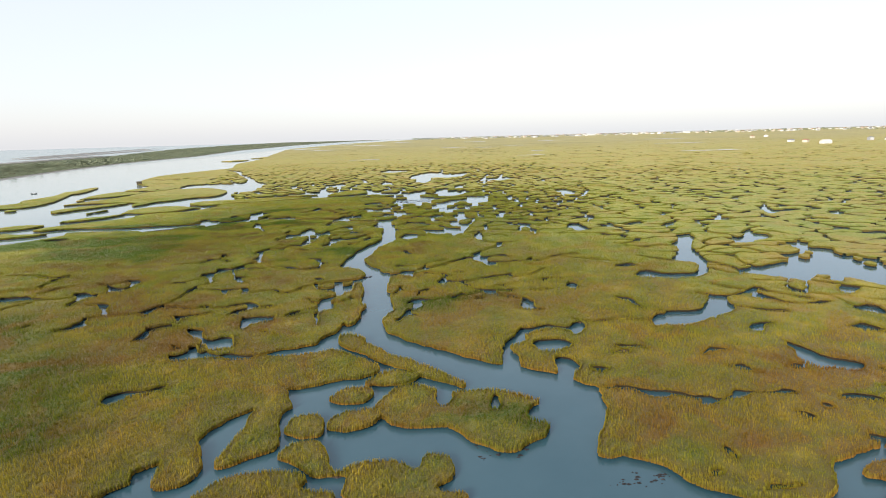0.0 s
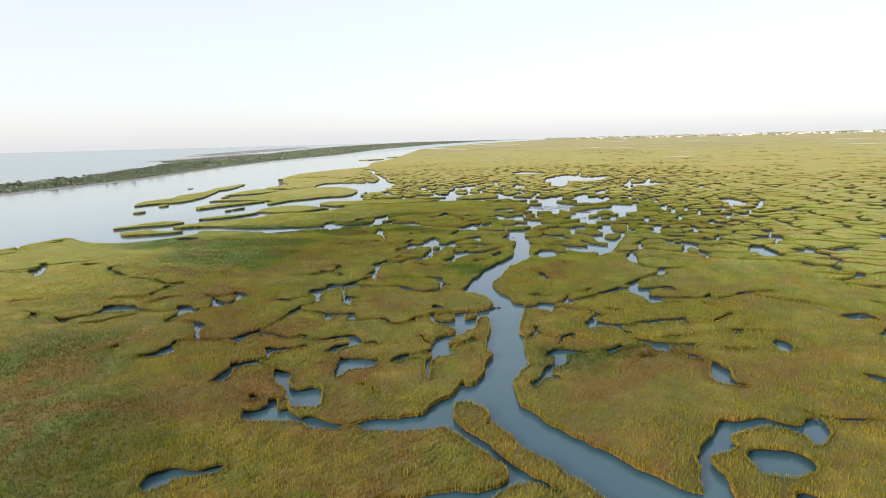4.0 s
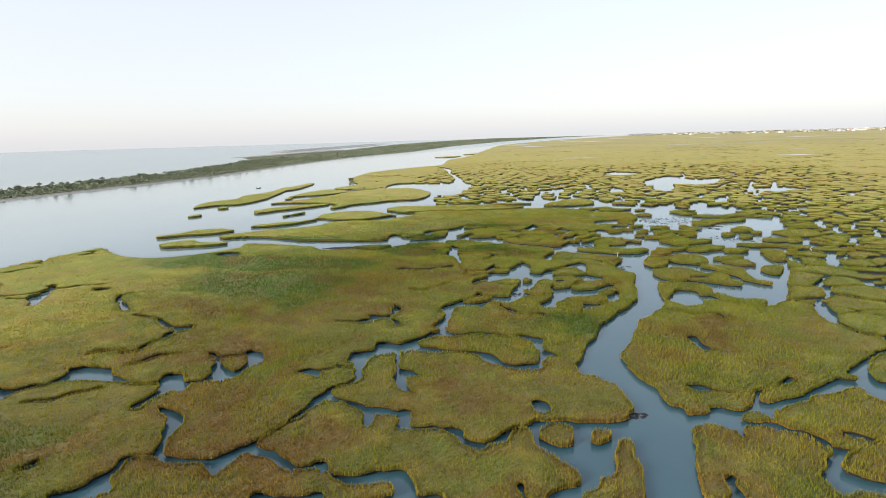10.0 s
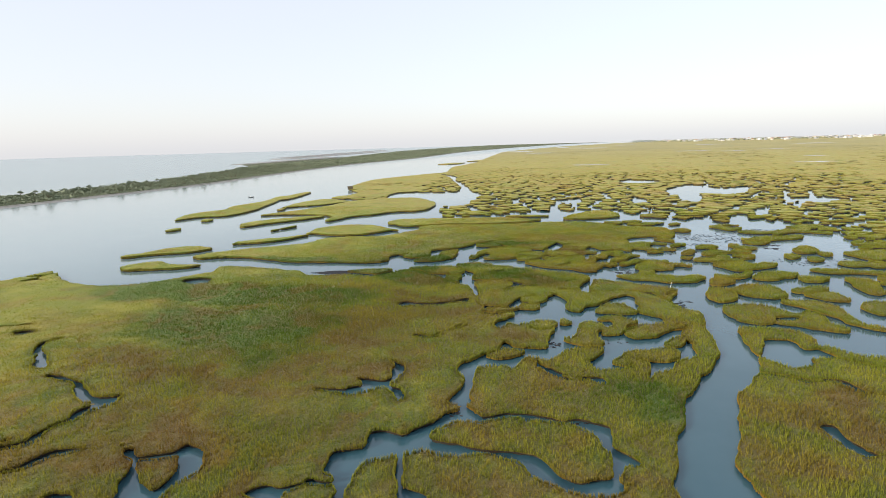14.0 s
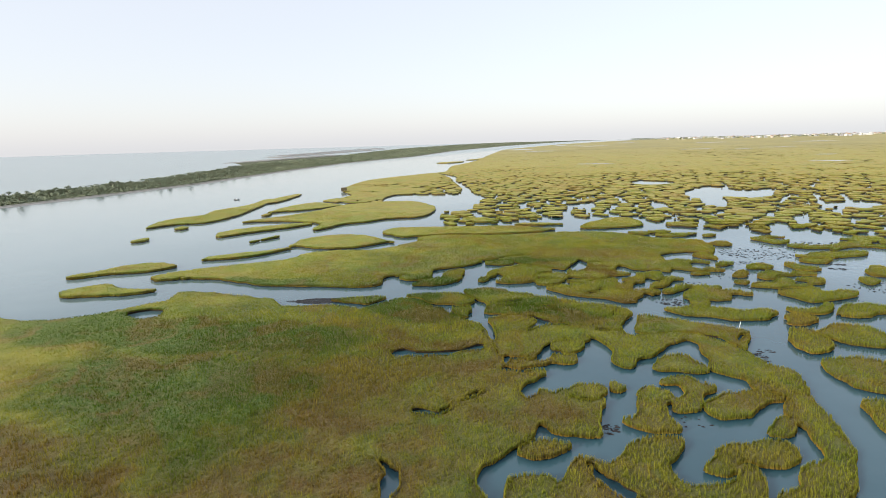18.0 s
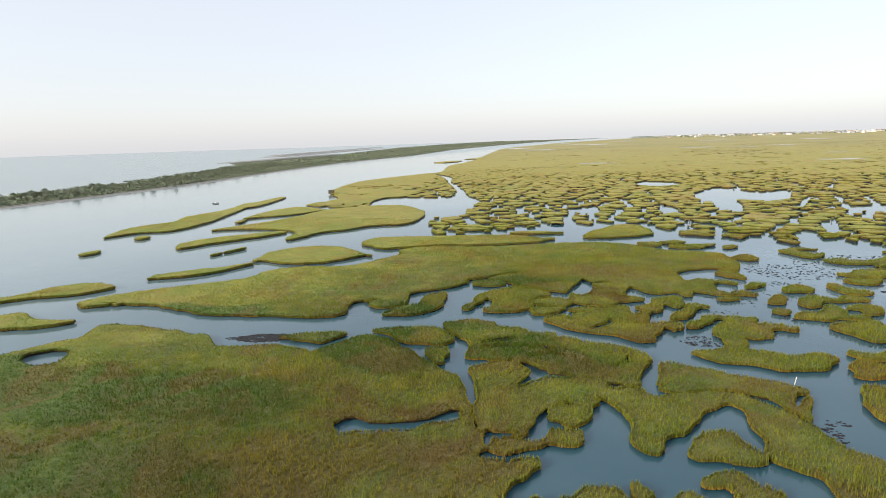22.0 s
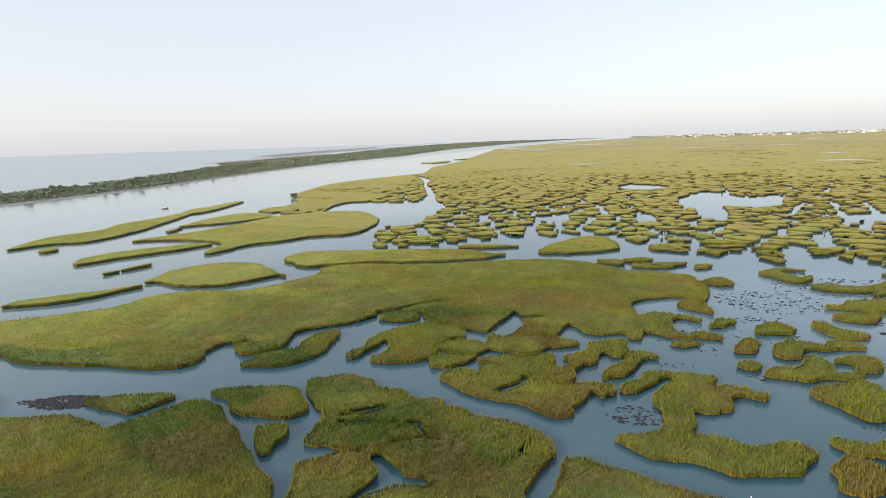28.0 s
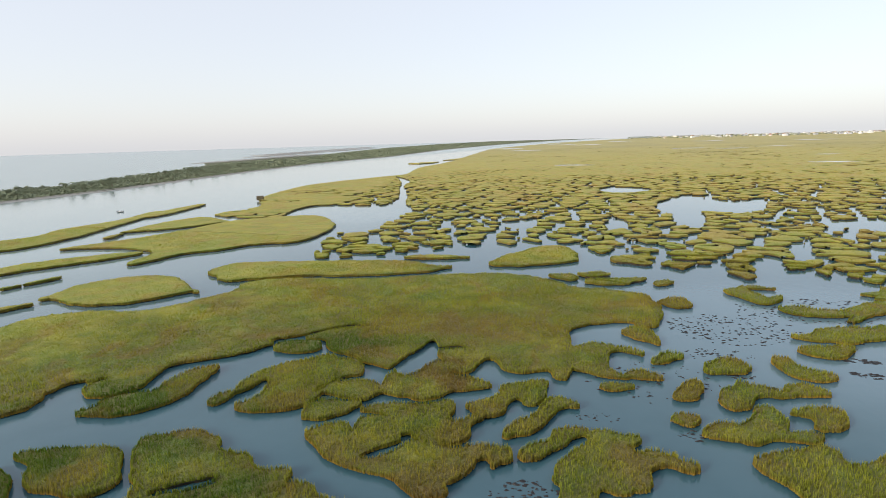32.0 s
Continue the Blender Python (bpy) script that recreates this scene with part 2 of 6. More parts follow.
def triangles_object(name, corners, mat, parent=None, label="", kind="stuff"):
    """One mesh of loose triangles; corners: array (n, 3, 3)."""
    n = len(corners)
    me = bpy.data.meshes.new(name)
    me.vertices.add(3 * n)
    me.vertices.foreach_set("co", np.ascontiguousarray(corners, dtype=np.float32).ravel())
    me.loops.add(3 * n)
    me.loops.foreach_set("vertex_index", np.arange(3 * n, dtype=np.int32))
    me.polygons.add(n)
    me.polygons.foreach_set("loop_start", np.arange(0, 3 * n, 3, dtype=np.int32))
    me.update(calc_edges=True)
    me.materials.append(mat)
    ob = new(name, me)
    ob.parent = parent
    return tagged(ob, label, kind=kind)


rng = np.random.default_rng(7)


def value_noise(x, y, size, seed):
    """Smooth random field in 0..1, one knot every `size` metres."""
    u, v = x / size, y / size
    i, j = np.floor(u).astype(np.int64), np.floor(v).astype(np.int64)
    fu, fv = u - i, v - j
    fu, fv = fu * fu * (3 - 2 * fu), fv * fv * (3 - 2 * fv)

    def knot(a, b):
        h = (a * 374761393 + b * 668265263 + seed * 982451653) & 0xFFFFFFFF
        h = ((h ^ (h >> 13)) * 1274126177) & 0xFFFFFFFF
        return ((h ^ (h >> 16)) & 0xFFFF) / 65535.0

    top = knot(i, j) * (1 - fu) + knot(i + 1, j) * fu
    low = knot(i, j + 1) * (1 - fu) + knot(i + 1, j + 1) * fu
    return top * (1 - fv) + low * fv


def smooth_step(a, b, x):
    t = np.clip((x - a) / (b - a), 0, 1)
    return t * t * (3 - 2 * t)


# ---- plan of the marsh: open water, islands, ponds and creeks (metres) ----
PLAN = []


def pairs(flat):
    return np.array(flat, float).reshape(-1, 2)


def rounded(p, closed=True, steps=3):
    """Catmull-Rom curve through the corners."""
    n = len(p)
    out = []
    for i in range(n if closed else n - 1):
        if closed:
            a, b, c, d = p[i - 1], p[i], p[(i + 1) % n], p[(i + 2) % n]
        else:
            a, b, c, d = p[max(i - 1, 0)], p[i], p[i + 1], p[min(i + 2, n - 1)]
        for k in range(steps):
            t = k / steps
            out.append(0.5 * (2 * b + (c - a) * t + (2 * a - 5 * b + 4 * c - d) * t * t + (3 * b - a - 3 * c + d) * t ** 3))
    if not closed:
        out.append(p[-1])
    return np.array(out)


def open_water(flat):
    PLAN.append(("water", rounded(pairs(flat)), 0))


def island(flat, grow=0.25):
    PLAN.append(("land", rounded(pairs(flat)), grow))


def pond(flat):
    PLAN.append(("pond", rounded(pairs(flat)), 0))


def creek(width, flat):
    PLAN.append(("creek", rounded(pairs(flat), False), width))


LAGOON_SHORE = (-123.5, 66.2, -140.3, 93.1, -138.9, 112.7, -142.3, 120.7, -141.4, 129.3, -140.2, 141.8, -131.5, 137.4, -121.8, 135.2, -117.1, 135.6, -113.5, 137.6, -110.9, 139.9, -109.6, 141.9, -108.7, 143.8, -107.4, 146.0, -106.0, 148.2, -105.0, 150.3, -106.2, 152.7, -106.6, 155.1, -101.1, 156.2, -94.6, 155.9, -88.6, 156.0, -84.9, 153.3)
CREEK_MOUTH = (-78.9, 155.6, -75.5, 155.9, -71.9, 155.2, -71.0, 156.7, -70.0, 158.6, -69.3, 160.9, -68.4, 162.2, -67.1, 162.6, -65.0, 161.7, -62.7, 160.4, -60.4, 159.0, -58.9, 157.7, -56.5, 156.1, -54.6, 155.1, -52.2, 153.9, -51.6, 154.2, -54.8, 156.1, -57.5, 157.9, -58.6, 159.4, -57.6, 160.4, -56.2, 160.8, -55.3, 159.3, -54.0, 158.3, -51.8, 157.6, -50.2, 158.1, -48.8, 159.0, -50.7, 158.7, -52.9, 158.9, -54.3, 159.7, -54.5, 160.5, -54.2, 161.9, -54.2, 163.4, -55.5, 165.0, -57.4, 167.3, -59.5, 169.5)
SOUTH_SHORE = LAGOON_SHORE + CREEK_MOUTH + (-55.9, 172.2, -51.9, 171.5, -47.1, 169.0, -45.3, 169.6, -42.5, 168.5, -40.2, 167.5, -37.1, 167.3, -33.9, 165.7, -33.0, 163.4, -33.0, 158.3, -31.0, 157.2, -24.7, 158.8, -21.5, 154.9, -20.1, 153.8, -15.9, 150.9, -13.4, 140.2, -10.9, 135.6)
RIGHT_SHORE = (-8.2, 133.3, -3.1, 135.1, 0.2, 133.3, 5.3, 138.0, 11.4, 169.7, 19.0, 218.4, 8.9, 224.8, -1.9, 208.8, 14.6, 241.1, 5.0, 237.9, -6.8, 238.5, -12.3, 247.8, -17.3, 233.8, -27.9, 231.0, -40.6, 237.0, -52.2, 255.3, -60.1, 259.0, -69.2, 250.1, -78.3, 242.9, -87.9, 237.6, -94.4, 246.3, -100.9, 268.6, -92.8, 273.3, -99.6, 299.4, -99.3, 315.5, -113.4, 339.3, -124.3, 365.1, -149.6, 415.7, -163.6, 454.7, -192.0, 492.0, -165.2, 445.4, -145.5, 401.1, -128.3, 364.8, -120.4, 340.9, -120.3, 330.2, -130.3, 329.3, -140.4, 328.3, -148.0, 323.4, -145.4, 306.5, -139.6, 289.4, -168.9, 293.8, -167.9, 317.5, -192.1, 348.0, -209.1, 396.9, -213.0, 431.0, -199.0, 488.0, -194.0, 516.0, -223.0, 610.0, -239.0, 738.0, -323.0, 1121.0, -510.0, 2069.0, -672.0, 3540.0)
BARRIER_SHORE = (-669, 4500, -760, 4500, -700, 2400, -549, 1504, -430, 980, -418, 732, -380, 554, -333, 383, -325, 315, -318, 233, -300, 60)
PLAN.append(("water", rounded(pairs(SOUTH_SHORE + RIGHT_SHORE + BARRIER_SHORE)), 0))
open_water((22.3, 31.6, 20.3, 33.3, 18.5, 34.3, 14.6, 38.1, 12.1, 38.6, 14.0, 44.1, 14.9, 50.1, 12.3, 53.1, 8.3, 55.9, 7.3, 57.5, 6.9, 56.0, 0.7, 60.1, -7.2, 67.2, -8.4, 72.1, -11.1, 74.7, -12.8, 70.6, -13.5, 68.5, -15.5, 66.6, -15.9, 63.9, -14.5, 61.9, -11.6, 60.2, -7.9, 56.3, -8.4, 54.4, -11.2, 53.2, -14.4, 51.6, -16.5, 51.5, -14.8, 47.8, -15.3, 46.7, -14.4, 41.5, -15.2, 39.9, -16.6, 38.8, -18.3, 38.3, -18.1, 41.9, -17.7, 44.6, -18.4, 47.7, -21.5, 43.4, -20.4, 40.5, -19.4, 38.8, -19.7, 37.1, -20.7, 36.2, -21.9, 36.3, -22.2, 39.6, -22.9, 41.5, -23.1, 39.7, -24.2, 38.1, -24.0, 36.6, -22.0, 33.4))
open_water((28.1, 36.4, 30.3, 37.3, 32.6, 38.7, 34.4, 38.2, 32.8, 36.4, 30.4, 35.9, 29.6, 34.9, 31.3, 34.3, 28.9, 31.6, 25.2, 31.7, 26.8, 33.7))
open_water((-50.3, 240.1, -50.4, 258.4, -44.3, 266.8, -36.1, 265.0, -30.3, 256.7, -26.9, 241.7, -32.4, 236.7, -40.2, 234.7, -46.6, 234.9))
island((-12.9, 65.8, -10.2, 63.1, -5.7, 58.7, -1.8, 55.0, 1.4, 51.4, 0.5, 52.2, -3.0, 54.5, -6.3, 57.7, -9.2, 60.3, -12.1, 62.7))
island((-7.8, 52.4, -6.0, 54.6, -3.9, 54.5, -3.3, 53.8, -4.4, 52.8, -6.4, 52.0, -7.6, 52.5))
island((-11.3, 49.1, -10.2, 50.8, -7.9, 50.7, -7.3, 49.9, -8.2, 48.5, -9.8, 48.3, -11.0, 49.0))
island((-10.4, 43.8, -10.3, 45.2, -9.1, 46.2, -7.1, 46.4, -6.5, 45.3, -7.1, 43.8, -8.7, 43.1, -10.0, 43.5))
island((-13.8, 43.8, -13.9, 45.4, -12.7, 46.1, -11.6, 45.5, -11.2, 44.1, -11.3, 42.9, -12.8, 42.9, -13.7, 43.4))
island((-6.3, 47.2, -5.5, 49.3, -4.0, 51.1, -1.7, 50.3, 0.5, 49.3, 3.8, 49.4, 7.0, 48.6, 9.3, 46.7, 8.9, 47.2, 7.3, 47.1, 6.6, 44.0, 8.2, 43.2, 8.2, 42.7, 7.0, 40.8, 4.9, 40.1, 2.6, 41.1, 0.4, 43.9, -2.6, 44.0, -5.2, 44.9, -6.1, 46.5))
island((-13.2, 39.5, -12.6, 40.7, -11.1, 40.9, -9.8, 39.4, -9.3, 37.8, -8.4, 37.0, -7.3, 37.8, -5.0, 38.2, -2.3, 37.1, -1.7, 39.0, -0.4, 39.0, -0.1, 38.3, -0.4, 36.6, -1.2, 34.7, 0.2, 34.0, 1.1, 34.0, -6.6, 34.0, -7.4, 36.6, -8.7, 37.0, -10.0, 36.8, -11.2, 38.2, -13.0, 39.4))
island((-18.7, 34.5, -17.4, 35.4, -15.5, 37.0, -12.6, 37.2, -10.9, 36.4, -11.1, 36.1, -11.9, 34.8, -9.4, 34.3, -9.2, 34.1))
island((-139.6, 157.6, -139.7, 159.3, -137.2, 163.1, -137.4, 167.0, -133.3, 172.2, -125.8, 171.9, -125.7, 172.8, -126.5, 169.6, -129.6, 165.0, -135.4, 161.7, -138.7, 157.4))
island((-126.7, 147.5, -128.4, 149.2, -127.9, 152.2, -125.5, 155.1, -120.8, 153.7, -117.6, 153.9, -114.1, 154.8, -114.0, 154.8, -115.1, 152.8, -120.0, 150.4, -125.5, 147.6))
island((-164.9, 192.9, -164.8, 197.1, -162.4, 196.1, -162.1, 193.0))
island((-182.8, 213.6, -190.7, 228.8, -187.7, 243.4, -193.8, 255.3, -193.2, 273.8, -201.4, 294.5, -196.7, 294.5, -179.3, 257.4, -173.2, 240.4, -172.1, 227.6, -179.2, 222.7, -181.8, 214.3))
island((-196.7, 288.7, -203.0, 320.1, -198.4, 317.5, -188.6, 286.2))
island((-170.8, 214.1, -172.2, 217.4, -169.0, 216.8, -168.3, 213.7))
island((-148.1, 207.6, -149.3, 213.3, -144.8, 222.4, -135.3, 232.0, -133.2, 229.9, -137.2, 220.7, -142.1, 211.9, -144.8, 205.1))
island((-130.3, 200.2, -128.4, 207.2, -128.4, 208.5, -129.6, 200.9))
island((-125.1, 178.9, -125.6, 180.8, -121.8, 185.3, -114.2, 193.5, -114.4, 194.1, -115.8, 187.4, -119.3, 182.5, -124.6, 178.9))
island((-115.0, 197.8, -117.0, 206.3, -111.7, 214.1, -103.2, 214.1, -92.8, 208.2, -93.5, 208.7, -96.9, 202.9, -100.5, 198.6, -107.3, 197.1, -115.0, 198.8))
island((-158.7, 230.9, -155.8, 238.5, -150.3, 256.6, -149.8, 278.9, -142.8, 289.5, -128.4, 297.2, -112.6, 283.7, -106.3, 270.9, -104.5, 254.2, -113.6, 247.5, -117.5, 239.6, -122.3, 234.1, -123.3, 223.3, -125.7, 222.7, -129.0, 231.9, -138.2, 236.0, -150.7, 235.0))
island((-167.9, 256.0, -170.9, 270.8, -168.5, 286.7, -154.5, 282.2, -151.1, 278.8, -156.7, 265.7, -166.4, 256.2))
island((-164.1, 246.9, -165.3, 253.3, -161.8, 246.4))
island((-101.2, 220.3, -101.0, 228.1, -87.6, 233.0, -69.3, 238.5, -57.7, 236.0, -57.3, 236.6, -60.9, 231.0, -72.5, 225.7, -81.1, 223.6, -93.2, 216.1, -97.3, 219.0))
island((-49.5, 241.5, -48.1, 249.3, -42.9, 260.0, -38.1, 261.0, -34.2, 250.8, -34.9, 247.2, -41.7, 242.0, -47.0, 240.7))
island((-68.7, 242.8, -64.5, 245.4, -57.0, 246.0, -56.7, 245.8, -63.6, 243.0))
island((-121.7, 161.6, -121.3, 164.7, -118.4, 169.5, -105.9, 182.4, -105.2, 189.3, -99.5, 194.0, -91.2, 197.5, -86.0, 209.7, -87.6, 215.6, -81.2, 220.3, -69.7, 222.7, -56.8, 228.9, -44.8, 233.5, -35.0, 230.2, -32.1, 227.5, -22.4, 226.6, -18.7, 220.2, -19.0, 212.9, -20.7, 210.9, -22.5, 212.7, -29.2, 208.4, -28.2, 200.1, -28.0, 192.6, -29.7, 194.2, -33.4, 192.6, -36.8, 195.8, -37.6, 191.0, -39.6, 191.2, -43.6, 194.4, -46.5, 189.8, -55.3, 192.4, -58.8, 195.3, -64.5, 193.6, -63.9, 191.7, -67.1, 186.4, -71.0, 182.6, -69.7, 177.6, -72.5, 174.0, -76.5, 177.4, -77.7, 173.0, -77.0, 168.3, -91.9, 164.6, -98.3, 163.9, -107.9, 165.2, -115.6, 164.3, -120.0, 161.1, -114.9, 163.7))
island((-69.8, 171.0, -69.5, 172.0, -69.4, 174.2, -67.1, 176.3, -66.6, 177.8, -67.1, 181.4, -65.5, 183.5, -65.3, 183.4, -64.8, 181.3, -63.4, 177.6, -64.2, 174.2, -65.9, 172.5, -68.8, 171.3))
island((-62.0, 190.4, -62.3, 192.4, -58.7, 193.9, -57.9, 193.6, -57.3, 191.7, -59.7, 190.5, -61.6, 190.8))
island((-59.0, 176.9, -58.6, 179.6, -59.4, 182.2, -58.3, 186.5, -55.3, 188.8, -54.1, 190.4, -51.7, 190.2, -49.1, 188.8, -47.9, 186.0, -45.1, 184.6, -44.9, 183.4, -45.7, 182.2, -49.8, 182.5, -52.1, 182.5, -50.5, 181.5, -50.8, 179.1, -51.7, 177.6, -54.9, 176.8, -56.0, 177.0, -55.5, 178.0, -56.1, 181.8, -58.2, 183.4, -58.1, 180.6, -59.0, 178.3, -59.2, 177.4))
island((-48.8, 177.2, -49.5, 178.7, -48.9, 180.1, -46.1, 180.6, -45.4, 180.5, -45.7, 179.0, -47.3, 177.7, -48.6, 177.3))
island((-47.2, 174.8, -43.0, 172.6, -39.9, 171.7, -37.3, 171.4, -34.9, 170.1, -32.9, 170.5, -32.7, 172.2, -31.2, 174.2, -30.4, 176.0, -29.7, 176.2, -29.9, 177.1, -30.3, 177.4, -32.9, 176.9, -34.1, 176.1, -36.1, 176.3, -39.0, 175.8, -38.8, 174.5, -40.2, 173.2, -40.4, 172.8, -42.5, 174.5, -44.1, 176.8, -45.0, 176.8, -46.9, 175.0))
island((-43.0, 175.2, -43.6, 178.3, -41.8, 179.4, -40.7, 178.5, -39.6, 176.8, -39.4, 175.6, -40.8, 174.2, -41.4, 174.0))
island((-44.3, 179.8, -42.8, 181.4, -39.6, 181.9, -37.5, 183.7, -36.7, 183.2, -36.9, 180.7, -35.5, 179.9, -33.9, 181.5, -33.5, 181.7, -34.2, 180.6, -33.7, 178.3, -34.9, 177.0, -37.7, 177.5, -38.5, 178.2, -39.7, 177.3, -41.3, 179.3, -43.5, 180.3))
island((-44.4, 184.4, -45.0, 188.2, -43.5, 191.0, -41.6, 193.0, -39.7, 189.8, -37.0, 189.2, -34.9, 188.4, -35.3, 187.8, -37.8, 186.3, -38.2, 185.6, -39.7, 183.6, -42.9, 183.8, -44.1, 184.4))
island((-35.5, 183.8, -33.5, 185.6, -32.6, 187.2, -32.6, 188.5, -29.7, 190.8, -29.2, 189.6, -29.0, 187.2, -30.0, 185.5, -31.1, 186.8, -32.2, 185.6, -32.1, 183.4, -33.4, 182.4, -34.7, 183.1))
island((-30.6, 179.5, -30.5, 181.0, -28.8, 183.6, -28.4, 186.6, -27.4, 187.5, -25.8, 186.6, -26.3, 186.9, -27.6, 185.4, -28.2, 183.0, -29.2, 180.7, -30.4, 179.9))
island((-28.6, 177.0, -28.2, 178.5, -27.1, 179.7, -26.6, 180.8, -26.1, 181.9, -25.1, 181.6, -24.9, 182.1, -25.8, 180.5, -26.1, 179.5, -27.2, 178.0, -28.2, 177.1))
island((-27.7, 201.1, -25.3, 202.8, -22.1, 202.4, -20.5, 201.1, -20.8, 201.4, -23.8, 201.3, -23.8, 196.4, -22.0, 194.6, -22.2, 194.4, -24.4, 194.2, -26.9, 195.4, -27.7, 196.7))
island((-23.0, 208.8, -20.4, 210.1, -18.4, 205.1, -19.0, 205.2, -21.6, 206.8))
island((-23.4, 192.0, -20.5, 192.9, -20.1, 193.3, -21.0, 192.0, -23.6, 191.5))
island((-21.3, 195.3, -20.1, 195.9, -17.4, 195.3, -16.8, 196.0, -18.4, 194.8, -20.6, 195.1))
island((-19.3, 199.3, -17.8, 201.9, -16.7, 201.8, -16.5, 201.4, -17.8, 199.8))
island((-18.7, 222.8, -15.9, 225.1, -14.5, 222.1, -16.0, 221.0, -17.9, 222.4))
island((-14.0, 198.6, -13.4, 200.3, -11.5, 202.5, -10.3, 201.2, -10.0, 200.2, -11.3, 199.0, -13.5, 198.5))
island((-17.0, 191.5, -16.7, 192.5, -16.2, 193.6, -15.2, 195.3, -14.8, 194.6, -15.2, 192.7, -16.2, 191.3))
island((-17.7, 186.4, -17.3, 187.3, -16.0, 187.8, -15.7, 187.2, -16.4, 186.3, -17.3, 186.4))
island((-13.0, 193.8, -11.8, 195.0, -11.2, 196.5, -9.8, 195.6, -7.6, 195.0, -7.1, 195.0, -8.1, 194.5, -10.5, 193.7, -11.0, 191.6, -12.3, 190.5, -12.9, 191.7))
island((-14.8, 185.0, -14.6, 185.7, -13.2, 187.1, -11.8, 187.5, -10.3, 190.7, -9.5, 191.5, -8.7, 190.1, -8.8, 187.1, -6.9, 187.7, -6.4, 187.5, -7.1, 186.6, -9.6, 186.0, -11.3, 185.2, -12.9, 185.1))
island((-8.0, 191.0, -7.4, 191.4, -5.0, 192.3, -4.1, 192.1, -4.5, 189.6, -5.0, 188.8, -6.2, 188.7, -6.0, 190.7, -7.0, 190.9))
island((-7.1, 203.1, -6.1, 204.1, -4.7, 202.1, -2.7, 201.3, -2.6, 200.3, -3.8, 199.3, -5.6, 199.8, -6.5, 201.7))
island((-7.1, 196.3, -5.7, 197.6, -4.2, 196.7, -3.7, 195.8, -4.7, 195.6, -6.5, 195.6))
island((-3.8, 212.1, -1.3, 212.9, 0.4, 215.5, 4.3, 217.1, 9.6, 219.2, 8.5, 215.7, 3.9, 213.4, 1.9, 211.8, -1.5, 211.8))
island((-3.8, 207.9, 1.4, 210.2, 0.9, 208.3, -0.7, 206.2, -2.7, 206.5))
island((-2.6, 223.7, 0.1, 225.1, 1.2, 224.1, 5.4, 225.3, 9.0, 229.0, 13.8, 231.8, 12.2, 226.8, 4.7, 222.7, 0.0, 221.6))
island((-9.1, 234.0, -6.4, 235.4, -6.0, 232.0, -3.5, 228.5, -1.7, 230.6, -1.4, 230.3, -3.8, 226.3, -5.9, 227.2, -8.4, 231.2))
island((-5.3, 234.6, -1.8, 234.5, -1.9, 234.6, -4.0, 235.1))
island((8.0, 233.8, 13.2, 236.5, 14.9, 235.0, 14.7, 234.4, 9.3, 234.4))
island((-13.9, 166.9, -12.2, 169.7, -10.3, 168.9, -10.6, 167.4, -12.5, 165.5, -13.8, 166.2))
island((-12.2, 172.6, -9.1, 172.2, -6.9, 176.1, -6.6, 175.1, -7.8, 172.3, -10.5, 171.6))
island((-10.3, 183.0, -6.5, 185.4, -5.7, 183.2, -2.4, 185.0, -1.5, 183.9, -3.4, 181.2, -7.3, 179.3, -9.5, 181.5))
island((-32.6, 158.7, -32.3, 162.0, -31.3, 163.3, -29.7, 163.0, -26.9, 162.5, -23.9, 162.0, -21.5, 161.8, -19.6, 161.0, -19.0, 160.5, -19.4, 160.1, -20.4, 159.6, -21.1, 157.2, -20.2, 156.5, -19.2, 158.7, -19.2, 159.6, -18.3, 160.2, -18.1, 158.7, -18.2, 156.7, -18.9, 155.0, -20.0, 154.1, -21.0, 154.1, -22.3, 154.6, -23.6, 154.9, -24.9, 156.7, -26.8, 157.7, -28.8, 157.4, -31.0, 157.2, -32.3, 158.1))
island((-12.0, 141.6, -11.5, 142.5, -9.4, 143.6, -6.3, 143.6, -4.9, 141.9, -4.9, 139.2, -5.6, 138.1, -7.2, 140.5, -10.0, 139.6, -10.7, 136.5, -11.2, 137.3))
island((-7.4, 134.9, -6.7, 134.6, -6.0, 134.1, -6.5, 134.0))
island((-4.2, 138.4, -3.0, 138.0, -1.4, 136.2, 1.7, 136.5, 1.1, 134.4, -1.1, 135.2, -2.8, 136.3))
island((-12.7, 151.9, -11.5, 153.6, -7.8, 154.4, -5.5, 151.7, -4.0, 150.8, -4.2, 151.1, -7.2, 149.5, -8.3, 146.7, -10.9, 146.4, -12.3, 149.3))
island((-6.9, 147.2, -4.2, 148.2, -2.7, 152.5, -1.6, 151.5, -1.7, 148.2, 0.1, 146.0, -0.1, 145.3, -1.7, 145.3, -4.5, 146.7))
island((-4.5, 157.4, -1.4, 158.6, 1.5, 156.4, 1.8, 152.5, 2.7, 149.0, 4.6, 147.8, 4.5, 147.1, 2.1, 148.6, 0.4, 151.7, -2.0, 155.5))
island((-10.5, 162.9, -7.6, 166.4, -4.5, 166.1, -3.6, 161.9, -4.7, 160.1, -8.5, 159.7, -10.2, 161.9))
island((-14.7, 161.1, -12.9, 163.1, -11.1, 160.8, -11.0, 157.9, -13.5, 155.4))
island((-6.9, 171.7, -3.6, 176.6, 0.0, 177.5, 0.1, 175.7, -3.5, 171.8, -6.5, 171.4))
island((1.1, 174.3, 4.5, 175.2, 4.5, 173.0, 1.4, 171.5))
island((-2.3, 165.0, 2.1, 167.9, 2.7, 166.8, -1.0, 163.7))
island((-0.9, 162.7, 2.8, 164.6, 3.9, 161.6, 3.7, 160.9, 1.3, 160.8))
